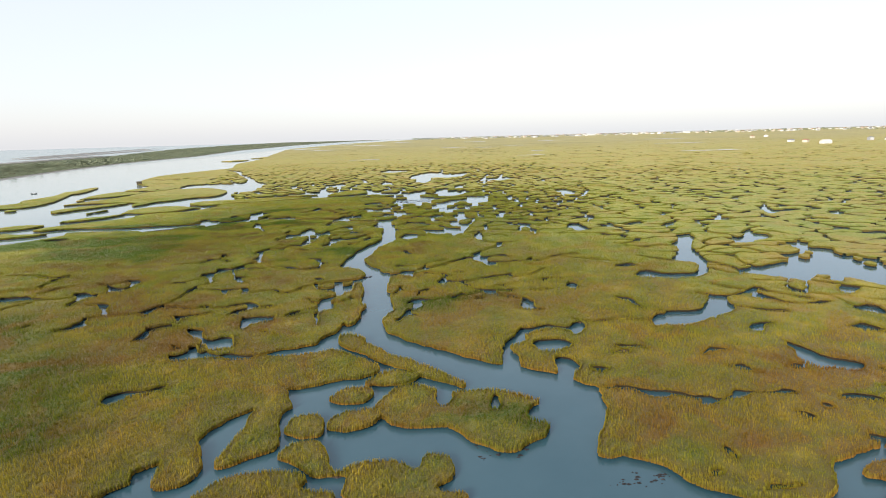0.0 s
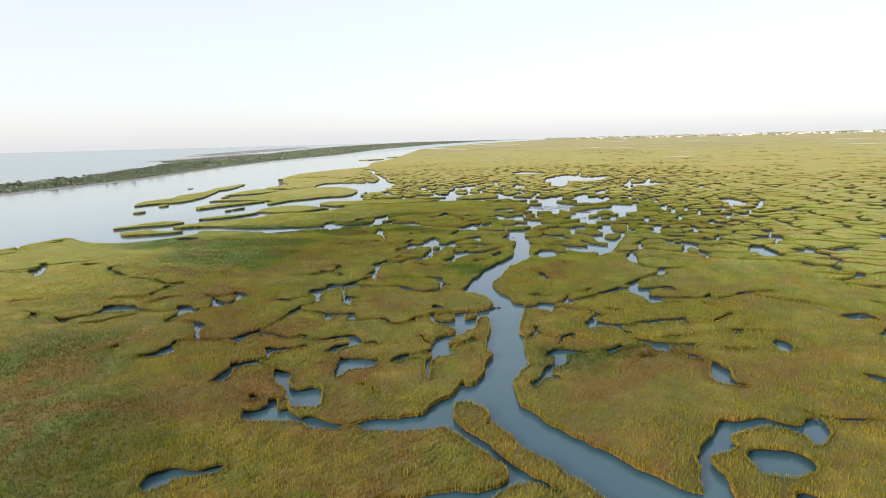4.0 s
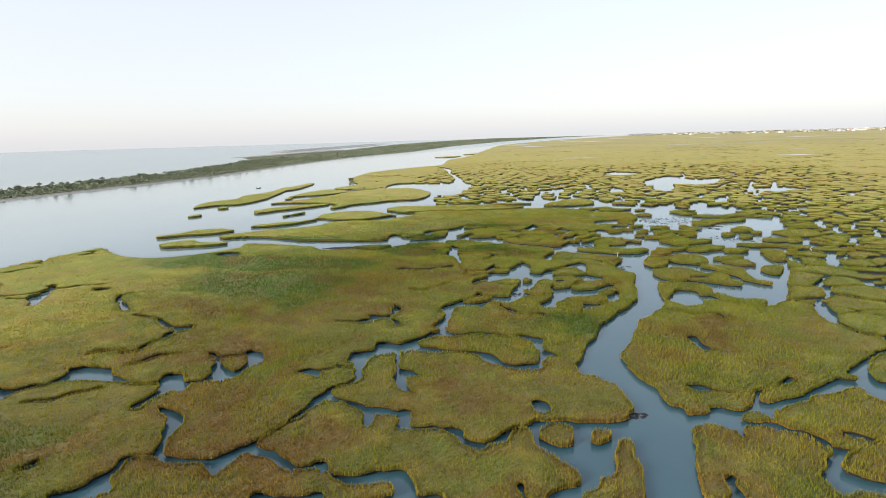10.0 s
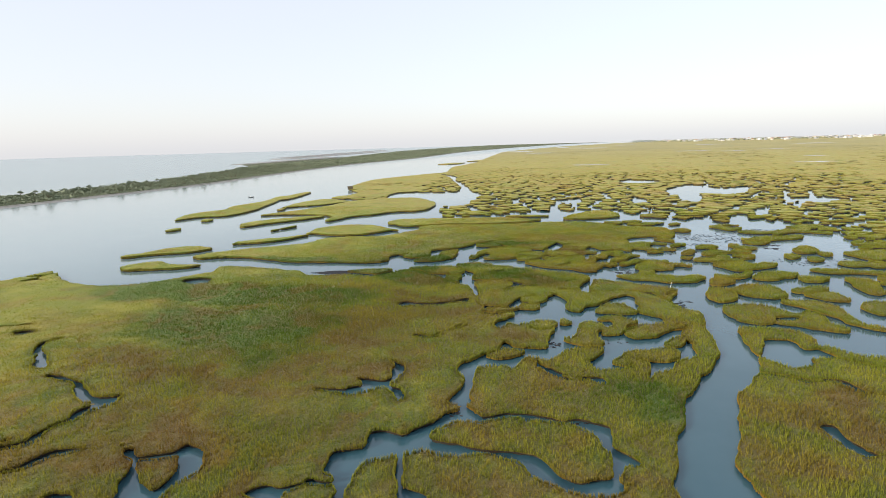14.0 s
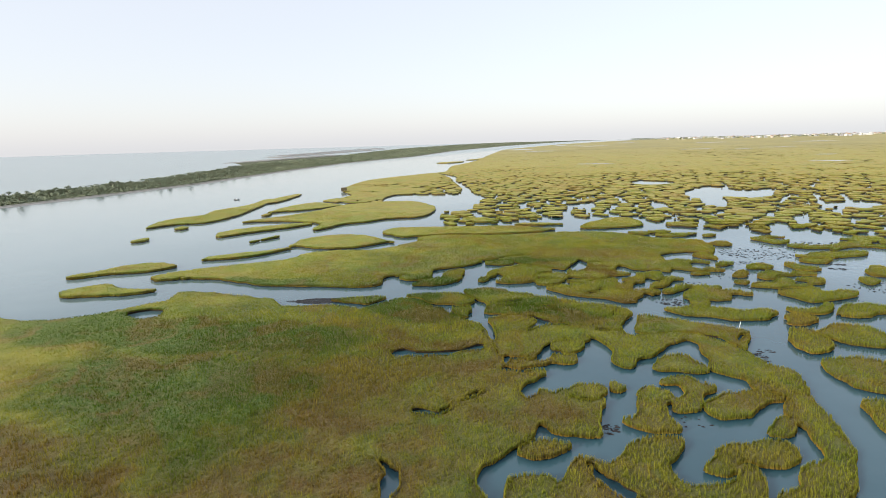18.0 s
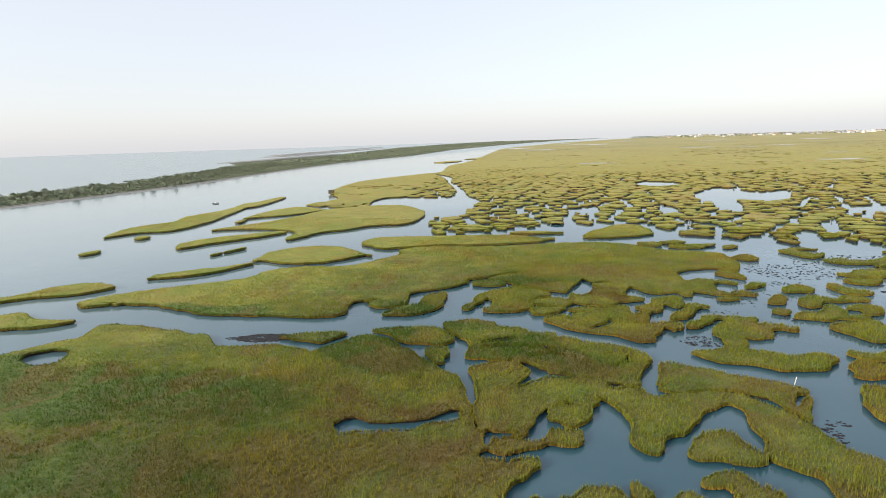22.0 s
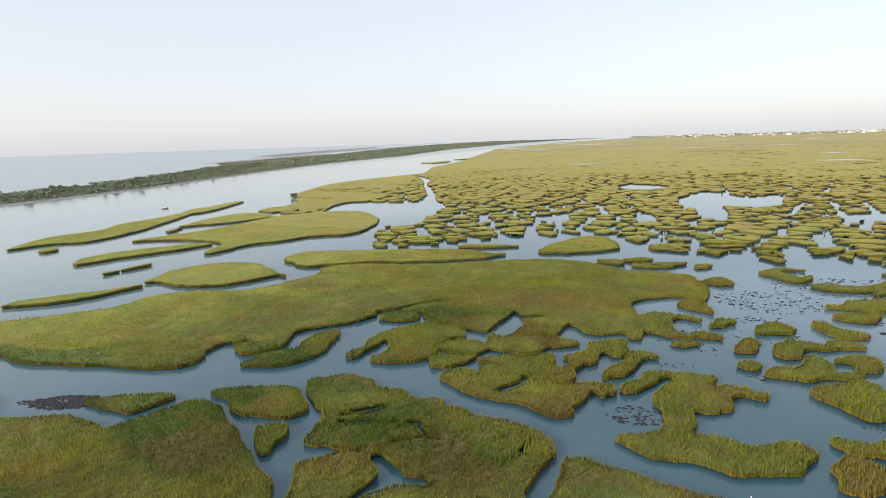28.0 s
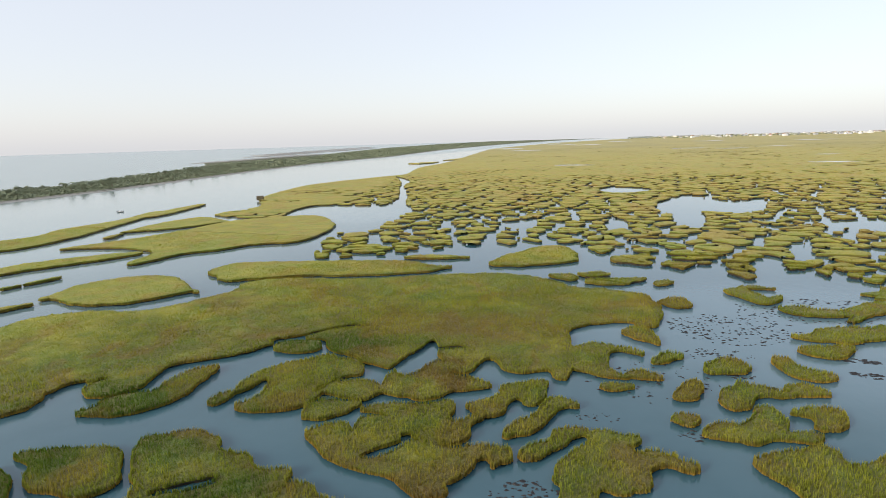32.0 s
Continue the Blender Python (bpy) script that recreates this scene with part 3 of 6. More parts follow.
island((7.7, 175.2, 10.5, 173.9, 10.5, 168.7, 10.6, 167.2, 8.4, 166.3, 7.7, 171.9))
island((5.0, 158.3, 6.9, 160.3, 8.4, 160.3, 6.8, 154.6, 5.2, 156.5))
island((-58.9, 168.2, -59.7, 169.7, -57.5, 170.7, -54.5, 170.8, -51.0, 169.7, -47.9, 168.7, -46.1, 168.3, -44.3, 168.0, -42.0, 166.8, -41.8, 167.0, -54.9, 162.6, -54.8, 164.5))
island((5.4, 201.7, 7.8, 204.9, 9.3, 202.1, 8.0, 198.2, 5.3, 197.6))
island((1.9, 193.9, 3.3, 194.9, 4.1, 193.2, 2.6, 191.2))
island((6.0, 192.4, 7.2, 192.9, 7.5, 190.9, 6.2, 189.4))
island((8.8, 198.1, 10.0, 198.9, 11.1, 197.6, 9.5, 195.7))
island((3.8, 180.8, 7.0, 182.0, 11.8, 181.4, 16.8, 181.8, 16.1, 179.4, 11.6, 180.4, 6.4, 179.4))
island((10.1, 188.3, 12.4, 189.8, 14.5, 188.2, 11.5, 186.2))
island((13.9, 198.9, 18.6, 202.1, 22.9, 200.7, 21.0, 194.5, 16.2, 193.5, 14.4, 196.9))
island((-23.9, 182.0, -23.7, 182.0, -22.8, 182.8, -20.9, 181.9, -20.6, 182.3, -23.1, 181.1))
island((-24.3, 179.4, -23.5, 179.6, -20.4, 179.6, -18.7, 180.6, -17.7, 180.1, -17.6, 180.4, -19.2, 178.8, -22.1, 178.5))
island((-26.7, 180.9, -26.5, 181.6, -25.1, 182.6, -24.7, 182.2, -25.3, 181.6, -26.2, 181.2))
island((-11.3, 181.7, -11.1, 182.0, -10.1, 182.7, -9.3, 181.6, -9.2, 180.4, -7.4, 181.1, -5.7, 181.5, -4.3, 182.0, -4.9, 179.9, -7.7, 178.2, -8.5, 177.8, -9.2, 178.5, -9.8, 179.7, -11.0, 180.9))
island((-8.5, 183.1, -8.0, 183.5, -7.2, 183.3, -5.7, 182.1, -5.3, 182.7, -6.6, 182.6, -8.0, 182.7))
island((8.1, 61.6, 9.2, 63.1, 11.2, 64.1, 12.2, 65.5, 15.0, 65.0, 16.2, 64.0, 17.7, 66.4, 21.2, 67.5, 27.2, 68.0, 29.3, 67.6, 21.4, 51.4, 14.8, 50.9, 13.2, 52.4, 11.8, 54.1, 9.8, 55.7, 8.8, 57.6, 8.7, 59.3))
island((-25.2, 174.3, -25.3, 177.1, -22.9, 181.5, -20.5, 179.8, -16.8, 179.5, -17.3, 179.8, -19.5, 178.1, -19.5, 176.0))
pond((-1.2, 49.8, -0.3, 50.4, 0.5, 49.7, 0.5, 47.5, -0.9, 47.3))
pond((3.9, 48.9, 4.9, 49.5, 5.4, 48.8, 5.0, 46.6, 4.0, 46.5))
pond((6.8, 55.2, 6.4, 61.0, 8.2, 64.4, 10.0, 67.3, 10.8, 66.5, 9.6, 62.5, 7.7, 60.9, 8.3, 58.8, 8.1, 54.4))
pond((16.8, 68.9, 18.6, 69.4, 17.1, 64.8, 15.7, 64.4))
pond((10.3, 61.6, 12.1, 63.0, 14.5, 62.8, 14.2, 60.0, 11.1, 59.2))
pond((11.8, 57.0, 13.3, 57.5, 14.1, 55.5, 13.4, 53.0, 11.9, 53.8))
pond((-111.4, 106.2, -110.7, 108.7, -113.0, 111.9, -105.6, 104.4, -106.1, 102.9))
pond((-126.6, 105.2, -128.5, 110.5, -124.6, 110.2, -120.4, 103.8))
pond((8.0, 136.7, 10.1, 138.2, 9.2, 130.5, 7.7, 130.6))
pond((20.1, 144.3, 22.6, 147.0, 19.8, 138.8))
pond((-105.7, 143.4, -104.4, 146.1, -101.5, 146.1, -99.8, 143.3, -101.5, 141.6))
pond((-68.8, 176.3, -69.7, 180.3, -68.6, 180.9, -67.9, 177.1))
pond((-45.6, 190.0, -44.9, 198.7, -42.1, 193.2, -43.5, 187.7))
pond((-19.3, 334.6, -15.4, 361.7, -7.8, 379.6, -3.1, 371.6, 7.3, 361.0, 17.6, 369.6, 12.5, 334.7, 3.2, 325.4, -7.7, 327.9, -14.5, 320.2))
pond((24.9, 321.5, 26.4, 314.1, 34.4, 319.7, 42.3, 316.8, 37.2, 301.9, 25.1, 299.7, 21.5, 304.6))
pond((-44.0, 402.6, -37.4, 417.1, -21.9, 406.0, -24.1, 390.6, -37.6, 384.7))
pond((-14.3, 326.7, -7.3, 333.3, -5.4, 314.5, -8.9, 295.2, -12.8, 300.0))
pond((22.7, 294.8, 27.9, 301.1, 21.1, 280.7))
pond((7.4, 270.2, 11.6, 275.6, 9.4, 261.2, 6.1, 256.6))
pond((-32.8, 299.5, -28.7, 309.1, -26.4, 293.2, -30.3, 286.5))
pond((-61.5, 295.4, -56.2, 302.1, -53.9, 308.0, -50.6, 287.5, -57.0, 284.3))
pond((-15.5, 237.5, -12.1, 250.3, -7.0, 244.7, -4.4, 237.9, -9.2, 231.8, -14.9, 230.3))
pond((-0.5, 237.7, -2.7, 250.4, 0.4, 258.3, 2.5, 249.3, 7.1, 250.4, 7.7, 239.8))
pond((10.6, 61.2, 12.4, 62.4, 14.3, 62.2, 14.9, 61.0, 13.4, 59.5, 10.6, 59.0))
pond((11.6, 55.8, 12.8, 57.5, 13.8, 56.6, 14.2, 54.7, 13.1, 52.4, 12.1, 53.8))
pond((-111.8, 106.0, -112.3, 108.4, -107.6, 106.3, -107.1, 104.0))
creek(1.0, (10.2, 65.0, 12.6, 67.3, 15.7, 66.6, 17.0, 66.9))
creek(0.7, (-19.4, 33.6, -24.8, 34.8))
creek(0.6, (-113.9, 104.8, -110.9, 105.9, -111.8, 111.6, -106.5, 116.4))
creek(1.5, (20.3, 158.3, 26.2, 156.4, 26.5, 153.6, 31.7, 154.7, 34.7, 151.5))
creek(0.6, (-59.8, 160.9, -57.0, 156.8))
creek(1.4, (-55.6, 163.8, -54.1, 160.9, -54.4, 158.3, -53.0, 156.8, -51.1, 158.5))
creek(0.5, (-52.7, 164.4, -50.6, 165.8, -49.7, 166.8))
creek(0.6, (-75.9, 172.6, -75.1, 174.8, -75.2, 177.3))
creek(0.6, (-63.9, 192.5, -61.0, 196.0, -58.8, 199.4, -55.5, 201.3))
creek(0.5, (-46.0, 188.9, -44.8, 193.8, -42.6, 196.3, -40.4, 197.4))
creek(0.5, (-50.7, 181.9, -50.4, 184.5, -48.0, 186.3))
creek(0.5, (-53.3, 190.4, -50.6, 190.8))
creek(0.5, (-40.6, 173.1, -39.0, 174.9, -38.3, 176.5))
creek(0.5, (-32.5, 171.6, -31.5, 172.6, -31.1, 175.4))
creek(0.6, (-117.4, 105.3, -113.9, 107.0, -113.0, 110.5, -115.2, 112.9))
open_water((-23.3, 91.5, -22.2, 92.8, -20.2, 93.4, -18.4, 94.3, -16.3, 94.9, -14.0, 95.8, -13.7, 91.8, -15.0, 91.8, -15.3, 90.5, -14.9, 88.1, -15.1, 86.5, -16.1, 85.7, -16.3, 84.1, -17.4, 83.1, -17.9, 81.7, -17.9, 80.8, -16.9, 80.3, -16.5, 77.6, -17.3, 76.8, -18.2, 76.7, -18.7, 78.9, -18.5, 81.1, -18.9, 82.7, -18.7, 84.2, -17.7, 85.2, -18.2, 86.0, -20.1, 87.5, -21.2, 88.2, -22.3, 90.1))
open_water((-20.2, 108.7, -17.9, 103.5, -15.7, 100.1, -14.5, 97.8, -14.3, 96.4, -14.7, 94.5, -13.9, 94.7, -13.8, 92.5, -13.3, 85.1, -12.8, 81.3, -12.3, 78.5, -8.1, 80.0, -8.6, 83.0, -9.0, 85.8, -9.2, 90.1, -9.6, 94.2, -9.7, 96.5, -9.9, 97.5, -11.2, 99.0, -12.1, 102.3, -13.7, 104.2, -15.5, 107.8, -15.8, 110.0, -15.5, 117.4, -18.8, 117.9, -19.8, 113.8))
open_water((-10.1, 97.5, -8.3, 98.7, -8.0, 100.1, -6.7, 100.6, -5.4, 100.7, -4.6, 102.1, -4.0, 104.1, -3.1, 105.2, -2.0, 106.9, -3.1, 103.6, -3.1, 102.7, -2.2, 102.3, -3.0, 99.5, -3.2, 97.9, -4.9, 97.3, -5.7, 96.8, -5.6, 95.1, -5.9, 94.9, -6.0, 96.1, -7.7, 96.4, -8.7, 96.1, -10.2, 95.4))
open_water((-20.2, 59.8, -20.5, 61.5, -19.2, 62.5, -17.3, 63.2, -16.2, 64.1, -16.1, 65.6, -15.2, 66.7, -14.3, 67.7, -13.7, 69.2, -12.4, 68.6, -11.8, 66.4, -13.0, 65.9, -12.4, 62.0))
open_water((-14.7, 96.7, -13.7, 94.5, -14.1, 92.3, -13.2, 85.8, -12.2, 80.5, -12.0, 78.3, -12.3, 73.9, -12.4, 70.1, -12.6, 68.1, -12.0, 66.4, -11.2, 65.6, -10.5, 64.6, -10.0, 62.8, -5.0, 64.2, -5.9, 65.6, -6.9, 66.6, -8.1, 68.2, -8.5, 70.1, -8.1, 72.2, -7.8, 74.2, -7.3, 78.2, -7.9, 80.6, -8.8, 85.7, -9.3, 88.6, -9.9, 95.6, -10.3, 99.4))
open_water((-13.4, 169.8, -14.8, 159.2, -14.3, 153.4, -13.8, 148.2, -12.4, 144.9, -11.9, 139.5, -11.1, 135.7, -11.8, 129.1, -13.4, 124.8, -14.5, 121.5, -15.1, 117.4, -15.7, 113.4, -16.0, 110.8, -15.9, 108.7, -15.3, 107.2, -15.2, 104.9, -19.9, 103.3, -20.3, 106.2, -20.2, 110.2, -19.9, 114.0, -19.2, 118.5, -18.9, 121.8, -17.6, 125.7, -16.7, 128.2, -15.7, 131.5, -15.3, 135.7, -15.7, 139.5, -16.2, 143.8, -16.6, 148.6, -18.0, 149.4, -19.1, 150.6, -20.2, 154.6, -17.9, 162.5, -17.2, 168.9))
open_water((-11.1, 136.2, -9.3, 138.6, -7.0, 139.7, -6.0, 137.9, -6.1, 133.4, -7.3, 131.5, -8.8, 130.6, -9.9, 131.6, -11.0, 133.3))
open_water((-40.5, 112.3, -40.6, 114.6, -40.5, 116.5, -40.7, 117.6, -41.5, 119.0, -42.3, 121.6, -41.7, 123.2, -40.9, 125.0, -40.0, 126.8, -38.9, 126.3, -36.6, 126.2, -35.6, 127.9, -33.2, 129.8, -32.9, 127.1, -34.0, 126.9, -35.5, 125.5, -35.9, 123.5, -36.2, 121.4, -37.1, 122.2, -38.9, 121.9, -39.9, 121.3, -40.0, 120.4, -39.2, 117.3, -38.7, 114.7, -37.9, 113.2))
open_water((-39.9, 126.2, -39.3, 128.0, -39.3, 129.8, -38.7, 129.4, -38.0, 128.6, -36.2, 128.8, -33.8, 129.9, -33.7, 132.0, -34.6, 134.3, -34.5, 136.0, -35.5, 135.1, -37.6, 135.7, -38.2, 137.8, -39.1, 135.9, -40.4, 136.3, -40.5, 135.1, -41.7, 134.0, -42.7, 136.8, -41.4, 139.4, -40.7, 140.3, -41.3, 143.1, -38.7, 144.5, -38.5, 146.9, -38.0, 149.2, -37.6, 151.8, -36.2, 149.3, -34.4, 148.1, -32.6, 127.5, -35.3, 125.8, -38.5, 124.7))
open_water((-35.1, 148.4, -34.1, 145.8, -32.5, 145.1, -31.4, 148.0, -29.8, 149.1, -29.2, 152.4, -27.9, 154.0, -26.1, 155.7, -24.9, 153.2, -24.4, 150.5, -24.0, 147.0, -22.6, 145.8, -20.9, 145.4, -20.6, 143.1, -19.0, 142.9, -18.2, 141.4, -18.8, 139.7, -18.4, 137.4, -18.2, 135.7, -17.5, 133.1, -17.9, 131.1, -19.7, 129.1, -20.5, 126.6, -21.5, 125.4, -22.5, 123.3, -22.6, 125.2, -22.9, 128.1, -23.7, 128.6, -24.4, 126.1, -25.7, 125.1, -27.1, 124.6, -28.4, 124.8, -28.8, 127.1, -27.9, 128.7, -27.7, 129.8, -28.2, 130.8, -29.9, 130.5, -31.2, 129.0, -32.5, 126.7, -33.8, 125.2, -34.0, 127.4))
open_water((-45.3, 141.2, -45.1, 141.9, -45.2, 143.8, -46.3, 144.9, -46.5, 143.9, -46.0, 141.7))
open_water((-33.4, 163.4, -32.0, 162.8, -32.5, 159.4, -32.5, 156.9, -31.6, 155.6, -33.7, 155.3, -34.0, 159.6))
pond((-77.7, 81.3, -77.6, 81.9, -75.3, 82.0, -74.8, 83.3, -73.0, 83.9, -74.1, 81.6, -74.3, 79.8, -75.7, 80.0))
pond((-73.4, 84.3, -73.9, 86.8, -74.8, 87.8, -73.9, 89.0, -71.3, 88.9, -69.6, 89.0, -66.8, 86.6, -69.4, 86.2, -71.7, 85.5, -72.2, 84.1))
pond((-61.4, 88.3, -62.0, 89.9, -60.9, 90.6, -58.7, 89.2, -57.2, 87.2, -58.3, 86.7, -58.7, 85.9, -58.5, 84.2, -58.3, 82.8, -59.1, 82.6, -60.0, 84.0, -60.0, 85.5, -60.2, 86.7))
pond((-58.2, 84.3, -56.4, 84.0, -54.6, 83.7, -52.7, 82.6, -51.7, 81.0, -51.0, 79.4, -49.9, 77.9, -49.6, 77.2, -50.3, 77.0, -51.2, 78.2, -52.2, 79.7, -53.2, 81.4, -54.2, 82.6, -55.7, 83.1, -57.1, 83.5))
pond((-53.7, 71.2, -53.0, 71.8, -52.4, 72.7, -52.0, 73.6, -51.0, 73.6, -49.6, 72.7, -49.9, 71.9, -50.5, 71.1, -50.9, 70.5, -52.1, 70.6, -53.2, 70.5))
pond((-59.5, 72.0, -59.6, 73.1, -59.7, 74.0, -58.9, 74.4, -58.0, 73.5, -58.4, 72.6, -58.7, 72.0))
pond((-46.2, 77.9, -45.5, 78.6, -45.3, 79.7, -44.5, 80.7, -44.2, 81.9, -44.1, 83.5, -43.8, 84.8, -43.2, 85.9, -42.8, 84.8, -43.2, 83.1, -43.5, 81.0, -43.8, 79.1, -43.6, 77.4, -43.6, 76.7, -44.7, 77.3))
pond((-39.2, 76.2, -38.1, 76.3, -36.7, 76.6, -34.7, 77.6, -34.4, 76.7, -35.6, 75.8, -36.6, 75.0, -37.4, 74.3, -38.6, 75.1))
pond((-40.2, 69.6, -40.6, 70.8, -39.9, 71.1, -38.7, 70.7, -38.3, 69.9))
pond((-60.2, 94.2, -60.9, 96.0, -59.7, 95.3, -57.7, 93.4, -56.0, 92.6, -55.4, 93.4, -55.2, 94.2, -54.5, 91.8, -55.1, 90.6, -56.1, 89.9, -57.7, 91.5))
pond((-57.3, 96.7, -57.9, 98.6, -56.6, 98.4, -54.7, 96.4, -54.6, 94.9, -55.4, 94.7))
pond((-49.3, 94.7, -48.3, 95.9, -46.6, 96.0, -45.8, 94.1, -47.2, 94.4))
pond((-45.2, 99.1, -45.3, 101.1, -43.5, 100.6, -42.4, 97.7, -41.7, 95.8, -42.4, 95.9, -43.8, 98.4))
pond((-43.5, 91.4, -43.3, 92.3, -42.1, 91.4, -40.4, 90.9, -38.5, 90.5, -37.4, 89.7, -36.8, 88.6, -38.2, 89.5, -39.9, 90.1, -41.3, 90.2, -42.5, 89.8, -42.7, 89.1))
pond((-40.7, 102.5, -40.1, 102.3, -38.9, 99.7, -37.6, 99.2, -35.6, 98.0, -36.4, 97.4, -37.9, 97.6, -39.0, 98.4))
pond((-28.3, 88.5, -27.2, 87.7, -25.9, 87.8, -25.0, 87.8, -25.1, 86.4, -26.2, 86.3, -27.4, 86.8))
pond((-31.6, 75.9, -31.2, 76.8, -30.9, 78.1, -29.8, 79.0, -28.7, 79.6, -27.8, 79.9, -26.9, 80.2, -26.2, 80.1, -26.2, 79.0, -27.2, 78.5, -28.2, 78.2, -29.1, 77.5, -29.6, 76.6, -29.3, 75.5, -28.4, 74.8, -27.4, 74.9, -26.4, 75.3, -25.5, 75.1, -24.9, 74.7, -28.4, 73.5, -29.2, 74.9, -30.3, 75.6, -31.2, 75.3))
pond((-37.5, 80.4, -37.1, 81.3, -36.0, 81.2, -35.7, 80.0, -36.7, 79.9))
pond((-21.8, 83.2, -21.4, 83.8, -20.7, 82.7, -20.6, 81.5, -19.8, 80.6, -20.5, 81.2, -21.2, 82.1))
pond((-23.4, 96.2, -22.9, 96.8, -21.9, 96.3, -21.5, 94.7, -22.3, 94.2, -23.0, 94.9))
pond((0.9, 95.4, 1.9, 96.0, 2.4, 95.6, 1.1, 94.5, 0.5, 93.3, 0.1, 93.6, 0.3, 92.3, 0.9, 91.6, 1.8, 91.2, 2.5, 90.8, 3.3, 90.5, 3.5, 89.9, 4.1, 89.3, 4.8, 88.8, 4.1, 87.6, 3.3, 88.3, 2.9, 88.9, 2.0, 89.6, 0.9, 89.9, 0.2, 89.9, -0.4, 89.0, -0.8, 89.7, -1.2, 90.9, -0.6, 92.9, 0.2, 94.5))
pond((1.7, 98.4, 2.8, 98.5, 3.8, 97.9, 3.6, 97.3, 2.8, 97.4, 1.8, 97.3))
pond((6.8, 111.0, 6.4, 111.2, 7.7, 114.8, 8.6, 115.9, 9.7, 117.2, 9.0, 115.5, 8.0, 113.1, 7.9, 111.0, 8.7, 109.2, 9.1, 108.9, 7.8, 106.7, 6.5, 106.6, 5.9, 106.8, 6.4, 109.0))
pond((12.7, 122.6, 13.8, 123.6, 13.0, 120.2, 12.3, 118.0, 11.8, 118.2))
pond((8.7, 132.1, 10.1, 134.0, 9.9, 131.1, 8.9, 128.1, 7.8, 129.1))
pond((8.5, 107.7, 8.9, 105.7, 9.7, 104.3, 10.2, 103.5, 9.8, 102.1, 8.8, 102.8, 7.8, 103.4, 7.9, 105.4))
pond((-9.7, 103.8, -8.4, 104.7, -7.3, 104.2, -6.0, 103.6, -7.4, 103.0, -8.8, 102.9))
pond((-8.0, 88.8, -7.1, 89.2, -7.1, 88.3, -7.5, 87.8))
pond((-8.3, 85.6, -7.6, 86.0, -7.4, 85.1, -7.8, 84.2, -8.4, 84.6))
pond((-3.7, 85.7, -3.3, 86.8, -2.7, 87.4, -2.2, 86.8, -2.4, 85.6, -3.3, 85.0, -3.8, 84.8))
pond((-40.1, 66.0, -40.2, 67.6, -40.4, 69.9, -39.9, 71.0, -38.1, 70.8, -39.2, 69.6, -38.5, 67.5, -38.6, 66.5))
pond((-35.2, 70.7, -33.7, 70.3, -32.3, 69.3, -31.4, 67.4, -30.0, 66.6, -28.6, 67.0, -27.1, 66.3, -26.9, 65.0, -26.1, 63.2, -27.0, 62.9, -28.1, 63.0, -28.8, 63.1, -29.4, 63.9, -30.1, 64.1, -30.7, 63.5, -30.7, 63.9, -30.8, 65.2, -32.0, 66.8, -33.2, 67.9, -34.2, 69.3))
pond((-34.4, 64.0, -34.1, 64.8, -32.8, 64.2, -32.3, 63.1, -32.9, 62.9, -33.8, 63.3))
pond((-32.7, 60.2, -33.2, 61.2, -32.6, 61.7, -31.0, 61.6, -30.0, 61.7, -28.7, 61.7, -27.3, 61.0, -26.1, 60.6, -25.1, 60.0, -24.2, 60.0, -22.4, 60.0, -22.2, 59.4, -23.7, 59.2, -25.3, 59.6, -26.9, 59.9, -27.8, 59.8, -29.2, 59.7, -30.8, 59.3, -31.8, 59.0))
pond((-24.6, 68.6, -24.1, 69.3, -23.0, 68.8, -22.7, 67.9, -23.7, 67.9))
pond((-28.6, 73.7, -27.9, 74.7, -26.1, 74.7, -24.8, 75.1, -23.9, 74.4, -24.1, 72.6, -25.6, 72.2, -26.6, 71.4, -26.8, 69.7, -27.4, 70.1, -28.1, 72.1))
pond((-23.1, 73.7, -22.6, 75.6, -21.2, 77.3, -19.2, 78.6, -19.1, 80.6, -19.4, 82.9, -18.2, 84.3, -16.7, 84.4, -17.3, 82.8, -17.7, 80.9, -17.9, 79.1, -17.7, 77.3, -17.8, 75.5, -18.4, 75.3, -18.8, 75.8, -20.7, 75.8, -21.7, 74.4, -22.5, 73.6))
pond((-18.2, 72.8, -17.8, 73.8, -17.2, 70.9, -17.5, 70.6))
pond((-14.1, 70.7, -13.6, 71.2, -13.1, 69.3, -13.5, 68.8))
pond((-7.5, 72.2, -6.6, 72.9, -5.9, 72.9, -5.5, 72.8, -5.8, 71.4, -6.1, 70.5, -6.7, 70.5, -7.0, 71.0))
pond((-5.8, 78.8, -5.3, 80.6, -4.3, 81.9, -2.2, 81.8, -0.3, 81.8, 1.6, 82.8, 2.9, 83.9, 4.3, 83.6, 4.8, 83.6, 3.2, 82.4, 2.1, 81.3, 1.7, 80.3, 1.0, 80.1, 0.4, 81.3, -1.3, 80.3, -2.8, 79.6, -4.3, 80.3, -5.1, 79.0))
pond((3.2, 90.0, 4.5, 87.8, 5.3, 86.3, 6.7, 86.2, 7.4, 85.3, 8.2, 84.3, 7.7, 83.0, 6.5, 82.7, 6.3, 83.8, 5.2, 84.7, 4.6, 85.6, 4.0, 87.8, 3.0, 88.9))
pond((9.7, 84.5, 10.6, 85.2, 11.0, 84.5, 10.5, 84.0))
pond((6.2, 92.0, 8.1, 93.7, 10.5, 94.4, 12.1, 94.7, 12.0, 93.9, 9.7, 93.3, 7.6, 92.1))
pond((4.9, 81.1, 5.9, 81.6, 6.0, 80.9, 5.1, 80.5))
